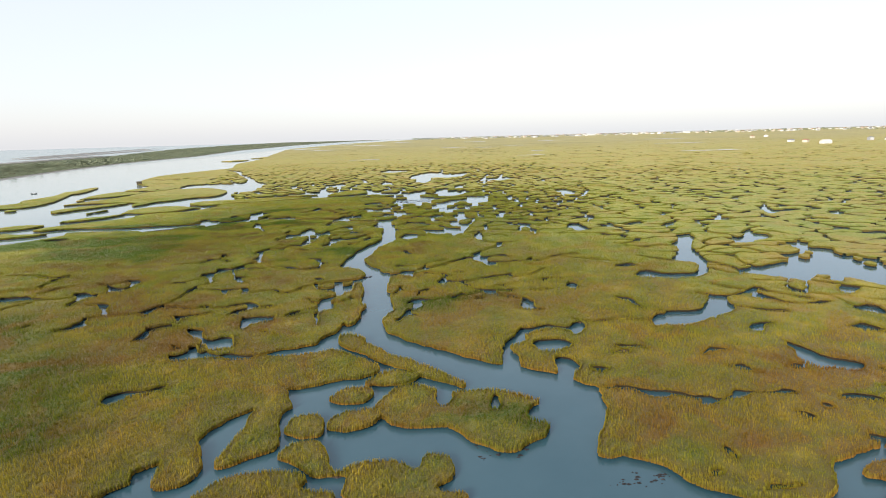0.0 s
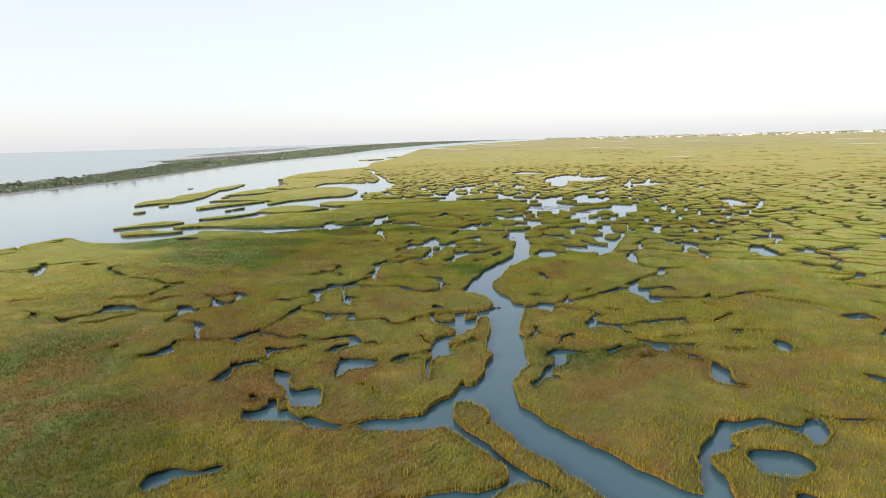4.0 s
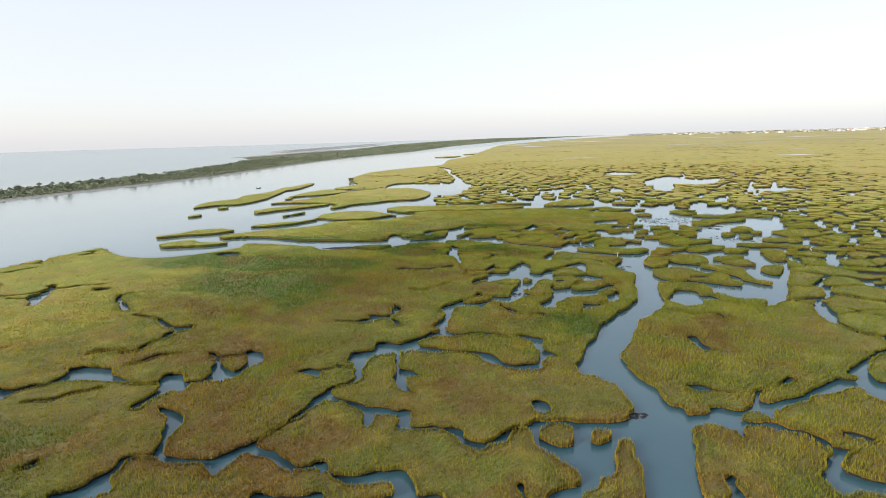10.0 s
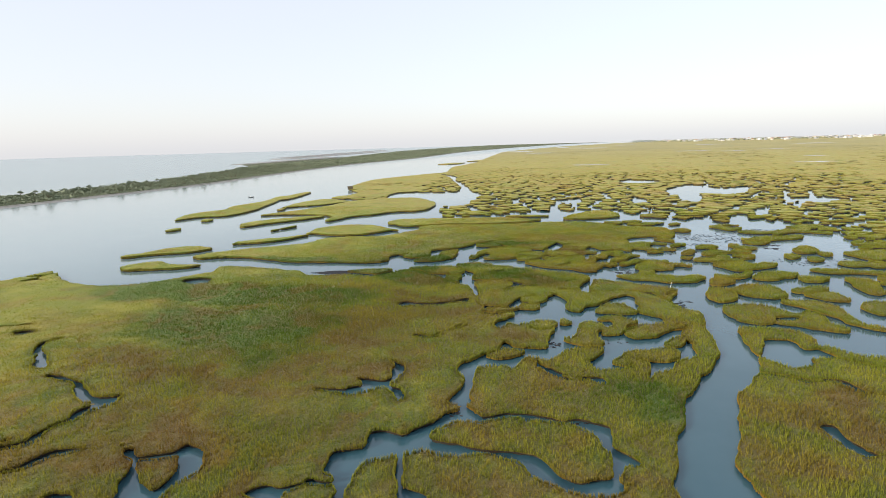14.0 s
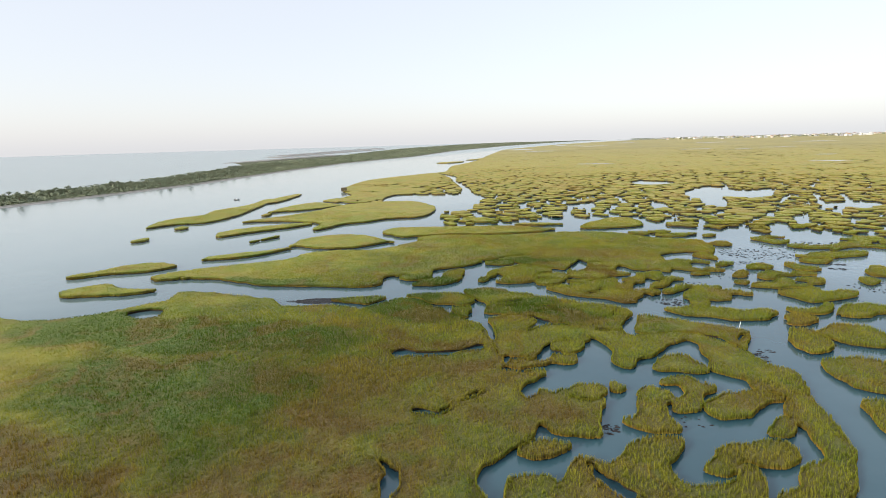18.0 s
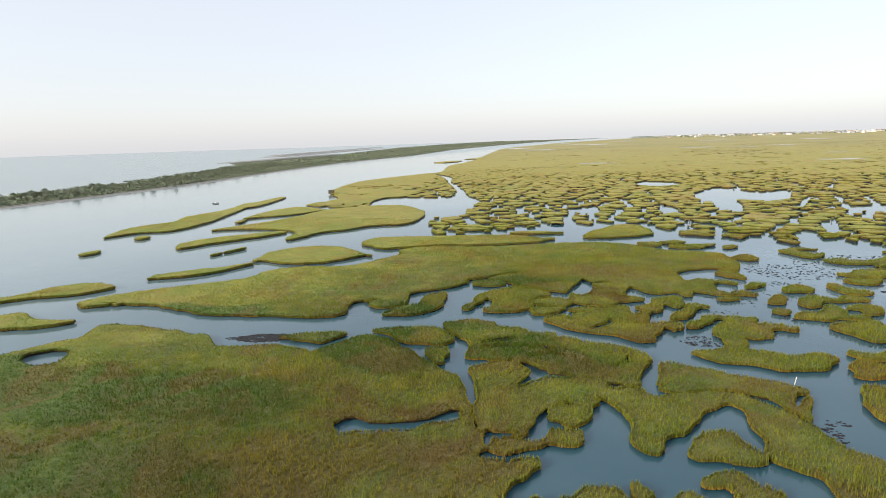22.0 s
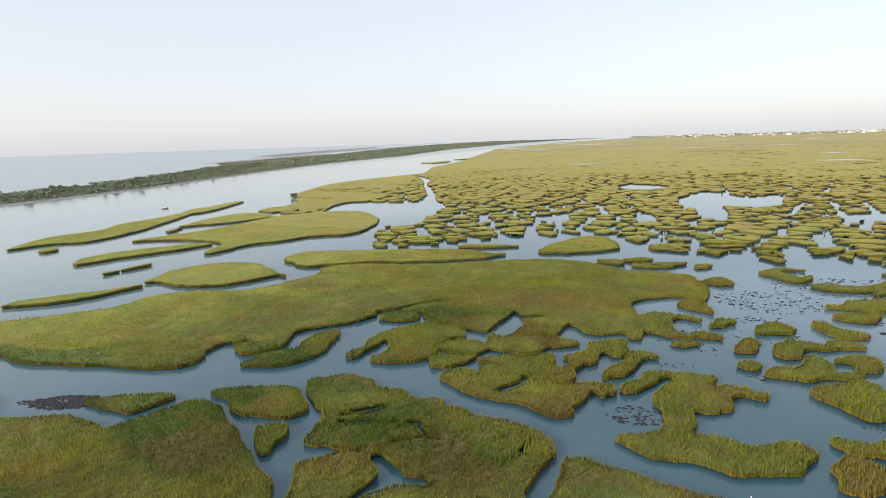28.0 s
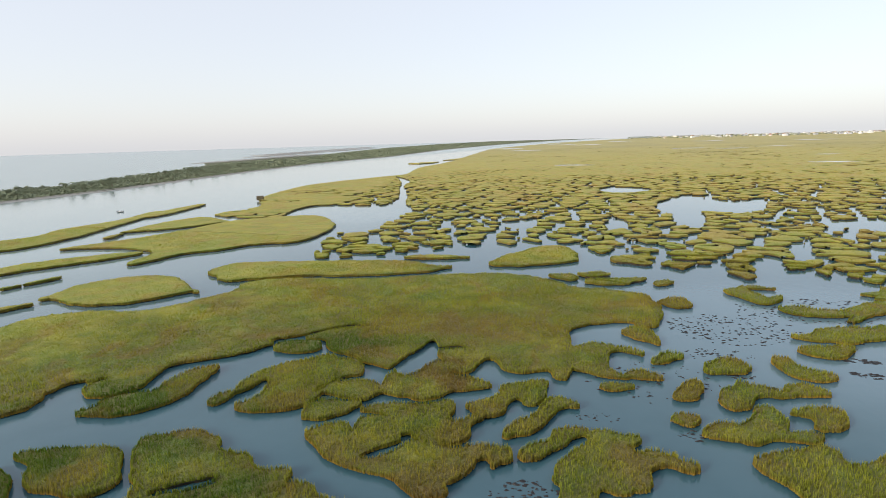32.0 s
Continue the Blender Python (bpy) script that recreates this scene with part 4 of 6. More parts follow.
pond((6.1, 109.8, 6.7, 111.8, 6.8, 107.9, 8.1, 107.8, 8.5, 106.0, 9.6, 102.9, 8.7, 101.7, 7.6, 104.6, 6.1, 107.3))
pond((12.7, 124.5, 14.0, 124.8, 13.1, 120.0, 12.1, 119.7))
pond((16.6, 106.4, 18.0, 108.3, 16.8, 105.0))
pond((-33.4, 49.1, -33.9, 50.6, -33.3, 51.8, -31.7, 51.9, -30.6, 51.6, -31.6, 50.7, -32.3, 49.5, -32.7, 48.7))
pond((28.6, 57.7, 30.1, 59.0, 31.7, 58.8, 32.7, 58.3, 30.4, 57.6, 28.8, 56.9))
pond((29.1, 54.3, 30.8, 54.7, 31.8, 54.4, 31.9, 52.9, 32.6, 52.2, 31.2, 52.3, 30.1, 53.3))
pond((38.9, 59.5, 40.0, 60.3, 40.7, 58.9, 41.2, 57.1, 41.9, 55.5, 43.5, 54.7, 43.8, 53.2, 42.0, 51.9, 40.0, 52.4, 38.3, 52.5, 38.3, 54.7, 38.5, 57.3))
pond((35.3, 53.4, 37.0, 54.0, 37.7, 53.2, 38.2, 52.8, 36.6, 52.9))
pond((38.5, 66.0, 41.1, 67.3, 42.4, 66.5, 40.2, 65.2, 39.0, 63.7, 37.7, 64.0))
pond((15.4, 54.7, 16.4, 55.1, 17.3, 54.2, 16.6, 53.6, 15.5, 54.0))
pond((15.5, 50.0, 17.0, 50.3, 18.3, 50.1, 19.6, 49.1, 21.3, 48.4, 20.5, 47.3, 19.2, 47.4, 18.4, 48.6, 17.3, 49.5, 15.9, 49.6))
pond((23.0, 45.8, 24.0, 46.9, 25.3, 47.3, 27.0, 47.5, 27.7, 47.4, 26.1, 46.7, 24.4, 45.9, 23.3, 45.5))
pond((30.6, 44.3, 31.5, 44.3, 32.3, 43.6, 31.9, 42.7, 31.1, 42.5, 30.8, 43.5))
pond((33.3, 45.1, 34.3, 45.4, 34.5, 44.7, 33.6, 44.4))
pond((36.1, 46.9, 37.5, 47.4, 38.9, 47.1, 39.9, 46.3, 39.8, 45.6, 37.8, 45.7, 36.4, 45.8))
pond((21.4, 39.1, 22.1, 39.5, 22.3, 38.6, 22.3, 37.9, 22.2, 37.1, 21.7, 37.5, 21.3, 37.9))
pond((18.6, 35.8, 19.7, 36.4, 20.3, 35.9, 19.8, 35.4, 18.7, 35.3))
pond((21.7, 33.7, 22.7, 34.5, 23.6, 34.3, 25.0, 34.2, 23.7, 33.8, 22.5, 33.7, 21.7, 33.4))
pond((34.0, 40.1, 34.9, 40.1, 35.2, 39.6, 34.6, 38.8, 33.8, 39.3))
pond((26.5, 66.3, 28.8, 71.4, 31.9, 71.6, 34.8, 71.8, 37.4, 75.0, 40.2, 79.0, 42.5, 79.4, 40.8, 76.0, 41.0, 73.3, 38.4, 70.5, 35.3, 68.9, 32.3, 66.5, 30.3, 66.0, 28.4, 66.6))
pond((26.0, 79.8, 27.8, 79.6, 27.5, 77.3, 26.3, 78.0))
pond((-36.3, 110.3, -37.2, 109.6, -38.5, 108.8, -39.5, 107.4, -39.9, 106.3, -39.4, 105.3, -39.5, 104.4, -39.6, 103.5, -40.2, 103.0, -40.6, 102.5, -42.3, 101.3, -42.8, 100.5, -42.8, 99.3, -42.9, 98.2, -42.5, 96.9, -41.9, 95.8, -42.6, 95.6, -43.7, 97.9, -44.6, 99.1, -45.4, 100.3, -45.5, 101.7, -44.1, 102.9, -44.3, 103.9, -44.5, 105.5, -42.9, 105.6, -41.6, 105.6, -41.3, 106.6, -40.3, 107.9, -39.6, 109.5, -39.2, 110.8, -37.8, 112.4))
pond((-54.4, 159.2, -51.8, 155.6, -49.5, 150.5, -47.7, 145.8, -46.2, 143.1, -47.5, 144.2, -49.6, 149.3, -51.8, 153.6))
pond((-29.5, 112.3, -28.3, 112.9, -26.9, 112.6, -25.7, 112.5, -25.1, 111.2, -24.8, 109.9, -25.2, 108.9, -25.6, 108.4, -26.0, 109.1, -26.6, 110.3, -27.6, 111.1, -28.6, 111.6))
pond((-28.7, 103.6, -27.4, 103.3, -25.9, 103.3, -24.5, 103.6, -25.4, 102.9, -26.9, 102.4, -28.1, 102.5))
pond((-91.9, 107.9, -92.3, 108.8, -90.0, 108.1, -87.8, 106.5, -87.5, 105.7, -89.3, 106.0))
pond((-105.0, 112.9, -104.8, 114.2, -102.7, 114.8, -102.1, 113.3, -103.2, 112.5))
pond((-9.4, 118.4, -8.5, 119.0, -7.7, 118.7, -7.8, 117.0, -7.3, 115.8, -6.5, 114.8, -5.6, 114.5, -7.0, 114.2, -8.0, 114.7, -8.4, 115.9, -9.1, 117.0))
pond((-58.9, 141.2, -58.5, 142.1, -57.4, 142.2, -56.9, 141.3, -55.7, 141.2, -54.0, 142.3, -52.1, 142.9, -52.8, 142.0, -54.7, 141.4, -56.4, 140.5, -57.8, 140.4))
pond((50.7, 92.6, 54.8, 95.5, 57.7, 96.0, 61.6, 98.3, 65.1, 99.7, 68.4, 100.7, 73.0, 105.3, 72.6, 108.1, 76.5, 110.4, 78.9, 108.9, 77.6, 104.7, 77.2, 99.6, 75.4, 95.2, 77.3, 92.8, 78.6, 90.5, 71.6, 82.1, 67.2, 80.9, 69.2, 84.1, 67.5, 86.0, 64.6, 87.1, 63.2, 88.4, 60.2, 86.1, 57.8, 83.6, 54.1, 78.2, 54.0, 79.1, 57.2, 83.6, 56.8, 86.5, 55.0, 88.2, 53.2, 89.9))
pond((60.5, 81.3, 63.2, 82.0, 63.7, 80.3, 60.4, 77.6, 59.4, 78.6))
pond((33.2, 91.8, 36.5, 95.5, 38.2, 93.2, 41.5, 92.8, 44.2, 93.3, 46.6, 96.5, 46.5, 99.7, 43.5, 102.5, 47.7, 108.7, 49.5, 114.3, 54.6, 124.9, 58.3, 128.8, 58.3, 124.3, 53.7, 115.5, 50.9, 105.6, 49.9, 100.7, 44.6, 90.5, 39.4, 89.1, 34.9, 89.7))
pond((67.4, 122.9, 73.4, 127.9, 76.2, 125.9, 73.7, 120.5, 69.0, 117.8, 66.1, 118.2))
pond((96.8, 163.8, 105.9, 178.9, 101.8, 169.5, 100.6, 163.0, 106.5, 165.7, 107.3, 161.6, 99.4, 158.3, 94.5, 155.7))
pond((74.7, 117.0, 76.9, 114.7, 76.0, 110.5, 72.6, 108.1, 72.5, 111.6))
pond((32.1, 99.1, 34.9, 101.1, 36.1, 98.6, 33.0, 97.2))
pond((45.3, 77.6, 47.8, 79.7, 48.3, 77.6, 48.9, 75.3, 46.7, 76.3))
pond((20.0, 87.6, 21.3, 88.9, 22.3, 87.3, 21.2, 84.7, 19.9, 84.8))
pond((34.3, 147.8, 37.0, 149.3, 37.8, 140.6, 35.1, 135.8, 33.6, 138.6))
pond((48.7, 237.4, 54.9, 243.4, 55.6, 225.8, 50.4, 218.3))
pond((57.7, 142.6, 62.8, 147.6, 65.0, 149.2, 58.4, 138.8))
pond((56.0, 71.7, 59.3, 72.9, 59.4, 70.4, 57.7, 68.1, 56.2, 69.9))
pond((50.2, 64.4, 53.1, 66.3, 53.3, 65.2, 53.9, 63.4, 52.9, 62.1, 50.9, 62.9))
pond((-48.9, 127.9, -48.2, 128.4, -47.7, 129.7, -47.4, 131.2, -46.4, 133.0, -45.7, 134.8, -46.5, 134.2, -47.5, 132.4, -48.4, 130.6, -48.8, 129.3))
pond((-49.9, 120.0, -48.9, 119.7, -47.8, 118.8, -47.3, 117.4, -47.5, 116.2, -47.3, 114.7, -47.0, 113.7, -48.4, 113.1, -49.1, 113.6, -50.3, 114.0, -51.1, 114.6, -50.0, 115.1, -48.6, 115.4, -47.9, 116.5, -48.0, 117.8, -48.9, 118.9))
pond((-59.5, 141.0, -58.3, 142.5, -56.9, 140.5, -58.0, 139.5))
pond((-28.2, 121.8, -27.4, 122.4, -26.6, 121.9, -26.2, 121.0, -27.2, 120.9))
pond((-19.7, 168.0, -18.7, 168.8, -18.4, 167.9, -19.1, 167.0))
creek(0.5, (-85.4, 83.6, -83.0, 83.1, -81.5, 81.3))
creek(0.4, (-73.0, 83.4, -72.9, 85.3))
creek(0.4, (-77.1, 91.5, -76.3, 92.9, -74.6, 93.6, -74.2, 94.2))
creek(0.6, (-67.5, 87.3, -64.9, 86.9, -63.0, 87.2, -61.6, 87.9, -62.3, 89.8))
creek(0.4, (-93.0, 88.1, -91.2, 89.1, -89.4, 89.6))
creek(0.4, (-71.2, 80.2, -70.3, 80.8, -68.7, 81.6, -68.3, 82.9, -67.5, 84.0, -66.6, 85.0))
creek(0.7, (-50.4, 77.2, -51.4, 76.9, -52.2, 76.4, -51.7, 75.2, -51.7, 74.3, -51.9, 73.6))
creek(0.8, (-49.2, 77.4, -47.8, 77.5, -46.4, 77.8, -45.6, 78.2))
creek(0.8, (-43.1, 85.7, -43.0, 87.0, -43.0, 88.9, -43.1, 90.8, -43.0, 91.8))
creek(0.6, (-44.3, 80.8, -42.5, 80.6, -41.4, 80.6, -39.8, 80.1, -38.3, 79.6, -37.3, 80.1))
creek(0.5, (-37.9, 74.5, -37.3, 73.2, -37.7, 72.4, -38.7, 71.8, -39.2, 71.2))
creek(0.6, (-58.7, 89.2, -57.1, 89.6, -57.4, 91.3))
creek(0.5, (-64.1, 96.7, -62.1, 96.1, -60.7, 95.5, -59.2, 96.3, -58.2, 97.2, -58.1, 98.3))
creek(0.5, (-55.0, 92.9, -55.4, 94.7))
creek(0.5, (-46.6, 96.0, -45.6, 97.3, -43.9, 97.6))
creek(0.8, (-41.7, 95.8, -42.0, 94.3, -42.8, 93.2, -43.2, 92.0))
creek(0.7, (-37.4, 89.7, -35.9, 89.9, -34.6, 89.9, -34.1, 90.4))
creek(0.5, (-36.8, 88.6, -36.2, 86.9))
creek(0.6, (-37.9, 97.6, -37.1, 95.8, -35.8, 94.6, -34.8, 94.2))
creek(0.7, (-33.9, 90.1, -33.1, 88.8, -33.0, 87.9, -31.6, 88.0, -30.1, 88.6, -28.9, 88.6, -28.2, 88.3))
creek(0.8, (-25.0, 87.8, -24.2, 88.7, -24.1, 90.1, -23.5, 90.9))
creek(0.5, (-16.9, 80.1, -16.0, 81.4, -15.3, 82.4, -14.8, 83.6))
creek(0.7, (-35.1, 80.0, -33.9, 79.8, -32.7, 80.1, -31.8, 80.8, -30.4, 81.3, -29.6, 80.6, -28.7, 79.8))
creek(0.5, (-35.9, 80.4, -34.8, 79.8))
creek(0.6, (-20.6, 81.5, -19.7, 80.6, -18.7, 80.7))
creek(0.6, (-39.1, 105.1, -36.3, 105.1, -33.4, 105.3, -31.5, 105.3, -29.2, 103.6, -27.3, 103.0, -25.1, 104.1, -23.2, 104.5))
creek(0.4, (-25.7, 109.7, -24.4, 108.6, -23.4, 107.3))
creek(0.5, (-50.5, 112.5, -49.2, 113.4, -47.5, 114.8, -48.4, 117.6, -48.2, 119.2))
creek(0.6, (-2.3, 105.8, -0.8, 107.1, 0.2, 108.7))
creek(0.7, (-2.3, 101.5, -0.5, 103.4, 1.3, 105.4, 3.4, 107.1, 5.0, 108.5, 6.4, 109.0))
creek(1.0, (-3.3, 98.0, -2.4, 97.3, -1.2, 97.2, -0.2, 96.4, 0.3, 95.7, 0.9, 95.4))
creek(0.8, (3.3, 90.5, 4.7, 91.5, 6.0, 92.4, 6.9, 93.1))
creek(0.6, (13.9, 123.6, 15.7, 125.3, 17.2, 125.7))
creek(0.6, (9.2, 128.2, 10.6, 125.6, 12.2, 124.7, 14.1, 124.8))
creek(0.6, (8.7, 109.2, 10.5, 110.6, 12.6, 111.2))
creek(0.5, (-6.0, 103.6, -4.3, 104.1, -3.2, 104.8, -2.2, 106.3))
creek(0.5, (-7.5, 87.9, -7.1, 86.8, -7.6, 86.0))
creek(0.5, (-7.1, 86.8, -6.1, 85.9, -5.0, 85.5, -3.9, 85.7))
creek(0.4, (-3.9, 85.5, -3.9, 84.4, -3.9, 83.3))
creek(0.6, (-38.2, 71.0, -36.7, 71.1, -35.0, 70.6))
creek(0.5, (-31.1, 61.8, -30.6, 62.5, -31.2, 63.4))
creek(0.4, (-22.6, 68.0, -21.9, 66.8))
creek(0.4, (-18.5, 75.3, -18.1, 72.9))
creek(0.6, (-5.9, 72.9, -5.5, 74.2, -5.0, 75.8, -4.1, 77.0, -3.8, 78.7))
creek(0.5, (-5.5, 73.7, -4.8, 73.9, -4.2, 73.6))
creek(0.4, (-4.5, 82.1, -4.3, 84.1, -3.8, 85.6))
creek(0.9, (7.9, 83.6, 8.7, 82.4, 9.8, 82.3, 10.3, 81.5, 11.2, 81.0, 12.2, 80.2, 12.3, 78.7))
creek(1.1, (9.7, 82.5, 10.4, 81.7))
creek(1.3, (12.3, 78.7, 12.2, 76.9, 12.3, 75.7))
creek(0.6, (12.3, 75.7, 12.8, 75.0, 13.9, 74.8))
creek(0.6, (7.5, 85.4, 8.7, 85.0, 9.8, 85.0, 11.3, 85.4))
creek(0.5, (5.9, 87.3, 7.3, 86.8, 9.0, 87.7, 10.7, 88.5, 12.1, 89.2))
creek(0.6, (-0.0, 92.0, 1.7, 91.6, 3.9, 91.7, 6.3, 92.5, 8.2, 93.8, 10.5, 94.4, 12.1, 95.5))
creek(0.5, (11.9, 93.5, 13.6, 94.0, 15.5, 94.5, 16.9, 96.4, 18.9, 98.6))
creek(0.6, (17.1, 90.8, 18.5, 92.0, 20.1, 91.3))
creek(0.6, (13.8, 84.7, 15.5, 84.7, 18.0, 85.6))
creek(0.6, (15.7, 103.0, 16.9, 102.1, 19.1, 101.9))
creek(0.9, (9.0, 104.9, 11.5, 104.9, 14.7, 105.3, 17.3, 105.5, 19.9, 106.1, 23.2, 109.2, 27.4, 110.6))
creek(0.5, (9.6, 102.9, 11.0, 102.2, 12.7, 103.1))
creek(0.6, (-3.4, 101.9, -0.6, 103.7, 1.7, 106.2, 4.1, 109.0, 6.0, 109.7))
creek(0.7, (6.2, 111.6, 8.7, 116.5, 11.9, 119.7))
creek(0.6, (6.6, 109.1, 9.2, 110.5, 11.3, 110.3, 13.5, 109.6))
creek(0.4, (-30.6, 51.6, -30.0, 51.9, -29.3, 52.4))
creek(0.6, (-26.1, 60.7, -23.7, 60.3, -21.8, 60.5, -20.1, 61.6, -18.3, 62.6, -15.8, 63.3, -13.7, 63.5))
creek(0.5, (21.3, 48.4, 22.1, 47.8, 23.2, 47.4, 24.8, 47.4))
creek(0.5, (27.7, 47.8, 29.5, 48.1, 30.9, 47.8, 32.6, 47.9))
creek(0.4, (20.2, 60.4, 22.5, 60.2, 23.2, 59.5))
creek(0.4, (19.0, 58.4, 20.6, 58.6))
creek(0.6, (33.5, 69.1, 35.9, 69.3))
creek(0.5, (17.6, 70.0, 19.6, 69.1, 22.4, 69.6, 25.3, 69.3, 27.9, 69.1))
creek(0.6, (27.5, 78.7, 27.8, 75.1, 29.0, 73.1, 32.2, 72.3, 35.5, 72.5))
creek(0.6, (-46.2, 143.1, -44.2, 143.6, -42.2, 144.2, -41.5, 146.9, -39.3, 146.6, -37.5, 148.6))
creek(0.5, (-57.2, 164.1, -54.7, 160.0))
creek(0.4, (-45.5, 153.4, -44.1, 157.7))
creek(0.6, (-36.6, 110.2, -35.2, 111.0, -34.2, 111.8, -32.2, 112.0, -30.7, 112.1, -29.4, 112.1))
creek(0.5, (-25.2, 108.9, -24.7, 107.8, -24.2, 106.0, -24.6, 104.4, -25.5, 103.6))
creek(1.0, (-39.2, 104.7, -37.0, 104.8, -34.8, 105.3, -32.6, 105.6, -30.8, 105.8, -29.6, 105.0, -29.0, 104.0, -27.8, 103.3, -26.2, 103.2, -25.1, 103.4, -24.0, 103.8))
creek(0.5, (-32.7, 122.9, -31.6, 121.7, -29.5, 121.2, -28.2, 122.1))
creek(0.6, (-73.1, 92.9, -72.6, 93.7, -72.2, 94.6, -72.7, 96.1, -72.7, 97.3, -72.2, 98.6, -72.8, 100.1, -72.3, 101.2, -71.5, 102.0))
creek(0.5, (-69.2, 90.6, -68.5, 91.4, -68.3, 92.6, -68.0, 93.7, -67.0, 94.5, -66.3, 95.1))
creek(0.5, (-93.4, 109.0, -95.6, 110.7, -96.5, 112.2, -96.1, 113.5))
creek(0.5, (-85.0, 104.5, -83.4, 104.6, -81.4, 104.4, -79.7, 104.2, -77.4, 102.8, -75.2, 101.9, -73.7, 102.2, -72.4, 102.8, -72.3, 103.3))
creek(0.6, (-11.9, 128.7, -9.6, 128.7, -7.8, 128.1, -5.3, 128.6, -4.4, 127.6, -3.5, 126.8, -1.9, 126.4))
creek(0.5, (-51.1, 158.1, -49.4, 159.0, -47.9, 159.8))
creek(0.6, (-56.9, 141.3, -55.1, 142.1, -53.3, 143.0, -51.6, 144.3, -50.5, 145.6, -49.5, 146.8))
creek(0.7, (-45.2, 140.7, -44.3, 140.5, -43.2, 140.7, -42.2, 141.7, -41.0, 142.1))
creek(0.5, (-46.5, 159.0, -45.0, 157.9, -43.9, 157.0, -41.5, 157.1))
creek(0.4, (-43.9, 157.4, -44.1, 155.4, -45.0, 154.1))
creek(0.5, (-31.9, 156.2, -29.6, 156.9, -27.5, 158.2, -25.0, 158.3, -23.7, 157.5, -22.8, 157.2, -21.5, 155.6, -20.4, 154.1, -19.8, 153.1))
creek(0.5, (-37.7, 153.1, -36.5, 151.7, -35.7, 150.5, -35.4, 149.3))
creek(0.5, (-36.6, 156.1, -35.0, 156.6, -33.9, 156.6))
creek(0.9, (39.1, 107.1, 41.1, 104.8, 43.5, 102.5))
creek(0.8, (24.6, 108.0, 28.6, 105.9, 33.2, 102.8))
creek(0.8, (47.6, 96.4, 49.4, 91.9, 50.9, 91.0))
creek(0.8, (43.2, 85.1, 44.9, 83.2, 46.1, 82.1))
creek(0.8, (39.2, 80.6, 41.8, 78.8, 45.8, 79.9, 49.1, 82.8, 49.6, 80.5, 51.4, 77.9, 52.8, 76.3))
creek(0.8, (40.1, 74.7, 42.1, 73.2, 43.7, 71.8, 46.3, 71.0))
creek(0.9, (51.3, 91.7, 51.9, 95.8, 49.7, 100.7))
creek(0.9, (59.6, 85.1, 61.8, 83.1, 64.0, 81.3, 66.0, 79.5))
creek(0.8, (48.1, 75.3, 51.1, 73.7, 55.0, 74.7))
creek(0.4, (-50.8, 128.7, -49.2, 128.8))
creek(0.5, (-50.2, 111.4, -49.3, 112.2, -48.4, 113.1))
creek(0.5, (-54.2, 110.8, -52.6, 111.3, -50.8, 111.6))
creek(0.5, (-47.0, 113.7, -45.9, 112.9, -45.0, 111.8))
creek(0.4, (-57.4, 141.0, -53.8, 142.1, -51.4, 143.9, -49.3, 145.4))
creek(0.5, (-47.0, 143.9, -44.9, 144.2, -42.3, 145.6, -42.0, 149.4, -40.4, 151.1))
creek(0.5, (-34.4, 124.7, -33.6, 123.5, -32.4, 122.6, -31.0, 122.2, -29.6, 122.0, -28.4, 122.1, -27.2, 122.3))
creek(0.5, (-48.0, 159.3, -48.9, 159.2))
island((-21.4, 90.4, -20.8, 92.3, -19.4, 92.4, -18.8, 92.0, -19.1, 90.3, -19.8, 89.4, -20.8, 89.7, -21.5, 90.0), 0.05)
island((-17.5, 91.7, -17.1, 92.5, -16.1, 92.8, -15.7, 92.2, -16.1, 91.2, -17.0, 90.9), 0.05)
island((-5.3, 98.6, -4.2, 99.8, -3.2, 99.0, -3.3, 99.1, -5.0, 98.5), 0.05)
island((-13.0, 65.6, -12.4, 66.1, -11.3, 65.5, -10.6, 64.7, -10.3, 63.6, -12.5, 62.9), 0.05)
island((-20.9, 76.3, -20.1, 77.5, -18.9, 77.5, -18.6, 77.2, -19.1, 76.1, -20.5, 76.1), 0.05)
island((29.8, 68.6, 30.7, 68.6, 31.2, 67.7, 30.8, 67.9), 0.05)
island((-8.0, 132.7, -6.8, 134.1, -6.0, 133.6, -6.7, 133.2, -7.7, 132.9), 0.05)
island((-38.0, 136.8, -37.4, 138.4, -35.7, 139.4, -34.8, 138.5, -34.9, 137.4, -35.9, 136.1, -37.4, 136.3), 0.05)
island((-40.3, 137.3, -39.7, 138.5, -38.6, 138.3, -38.9, 138.1, -40.0, 137.4), 0.05)
island((-40.0, 124.9, -39.3, 126.1, -38.0, 127.0, -36.0, 127.4, -35.9, 127.2, -36.6, 126.2, -38.1, 124.9, -39.5, 124.7), 0.05)
island((-29.8, 146.3, -29.2, 148.9, -28.2, 149.6, -26.6, 150.0, -25.6, 147.7, -24.9, 146.2, -25.8, 145.4, -27.6, 145.5, -29.4, 145.4), 0.05)
island((-29.2, 141.7, -28.2, 143.8, -26.7, 143.9, -25.9, 142.5, -24.8, 142.1, -24.4, 141.6, -25.4, 139.9, -26.1, 137.0, -27.4, 135.8, -28.4, 136.0, -28.2, 137.7, -27.4, 139.2, -27.6, 141.7, -29.0, 141.6), 0.05)
island((-25.5, 137.8, -24.7, 139.5, -22.4, 141.7, -20.2, 142.7, -18.7, 142.0, -18.4, 141.8, -20.5, 139.5, -22.0, 137.1, -24.1, 135.8, -25.3, 136.3), 0.05)
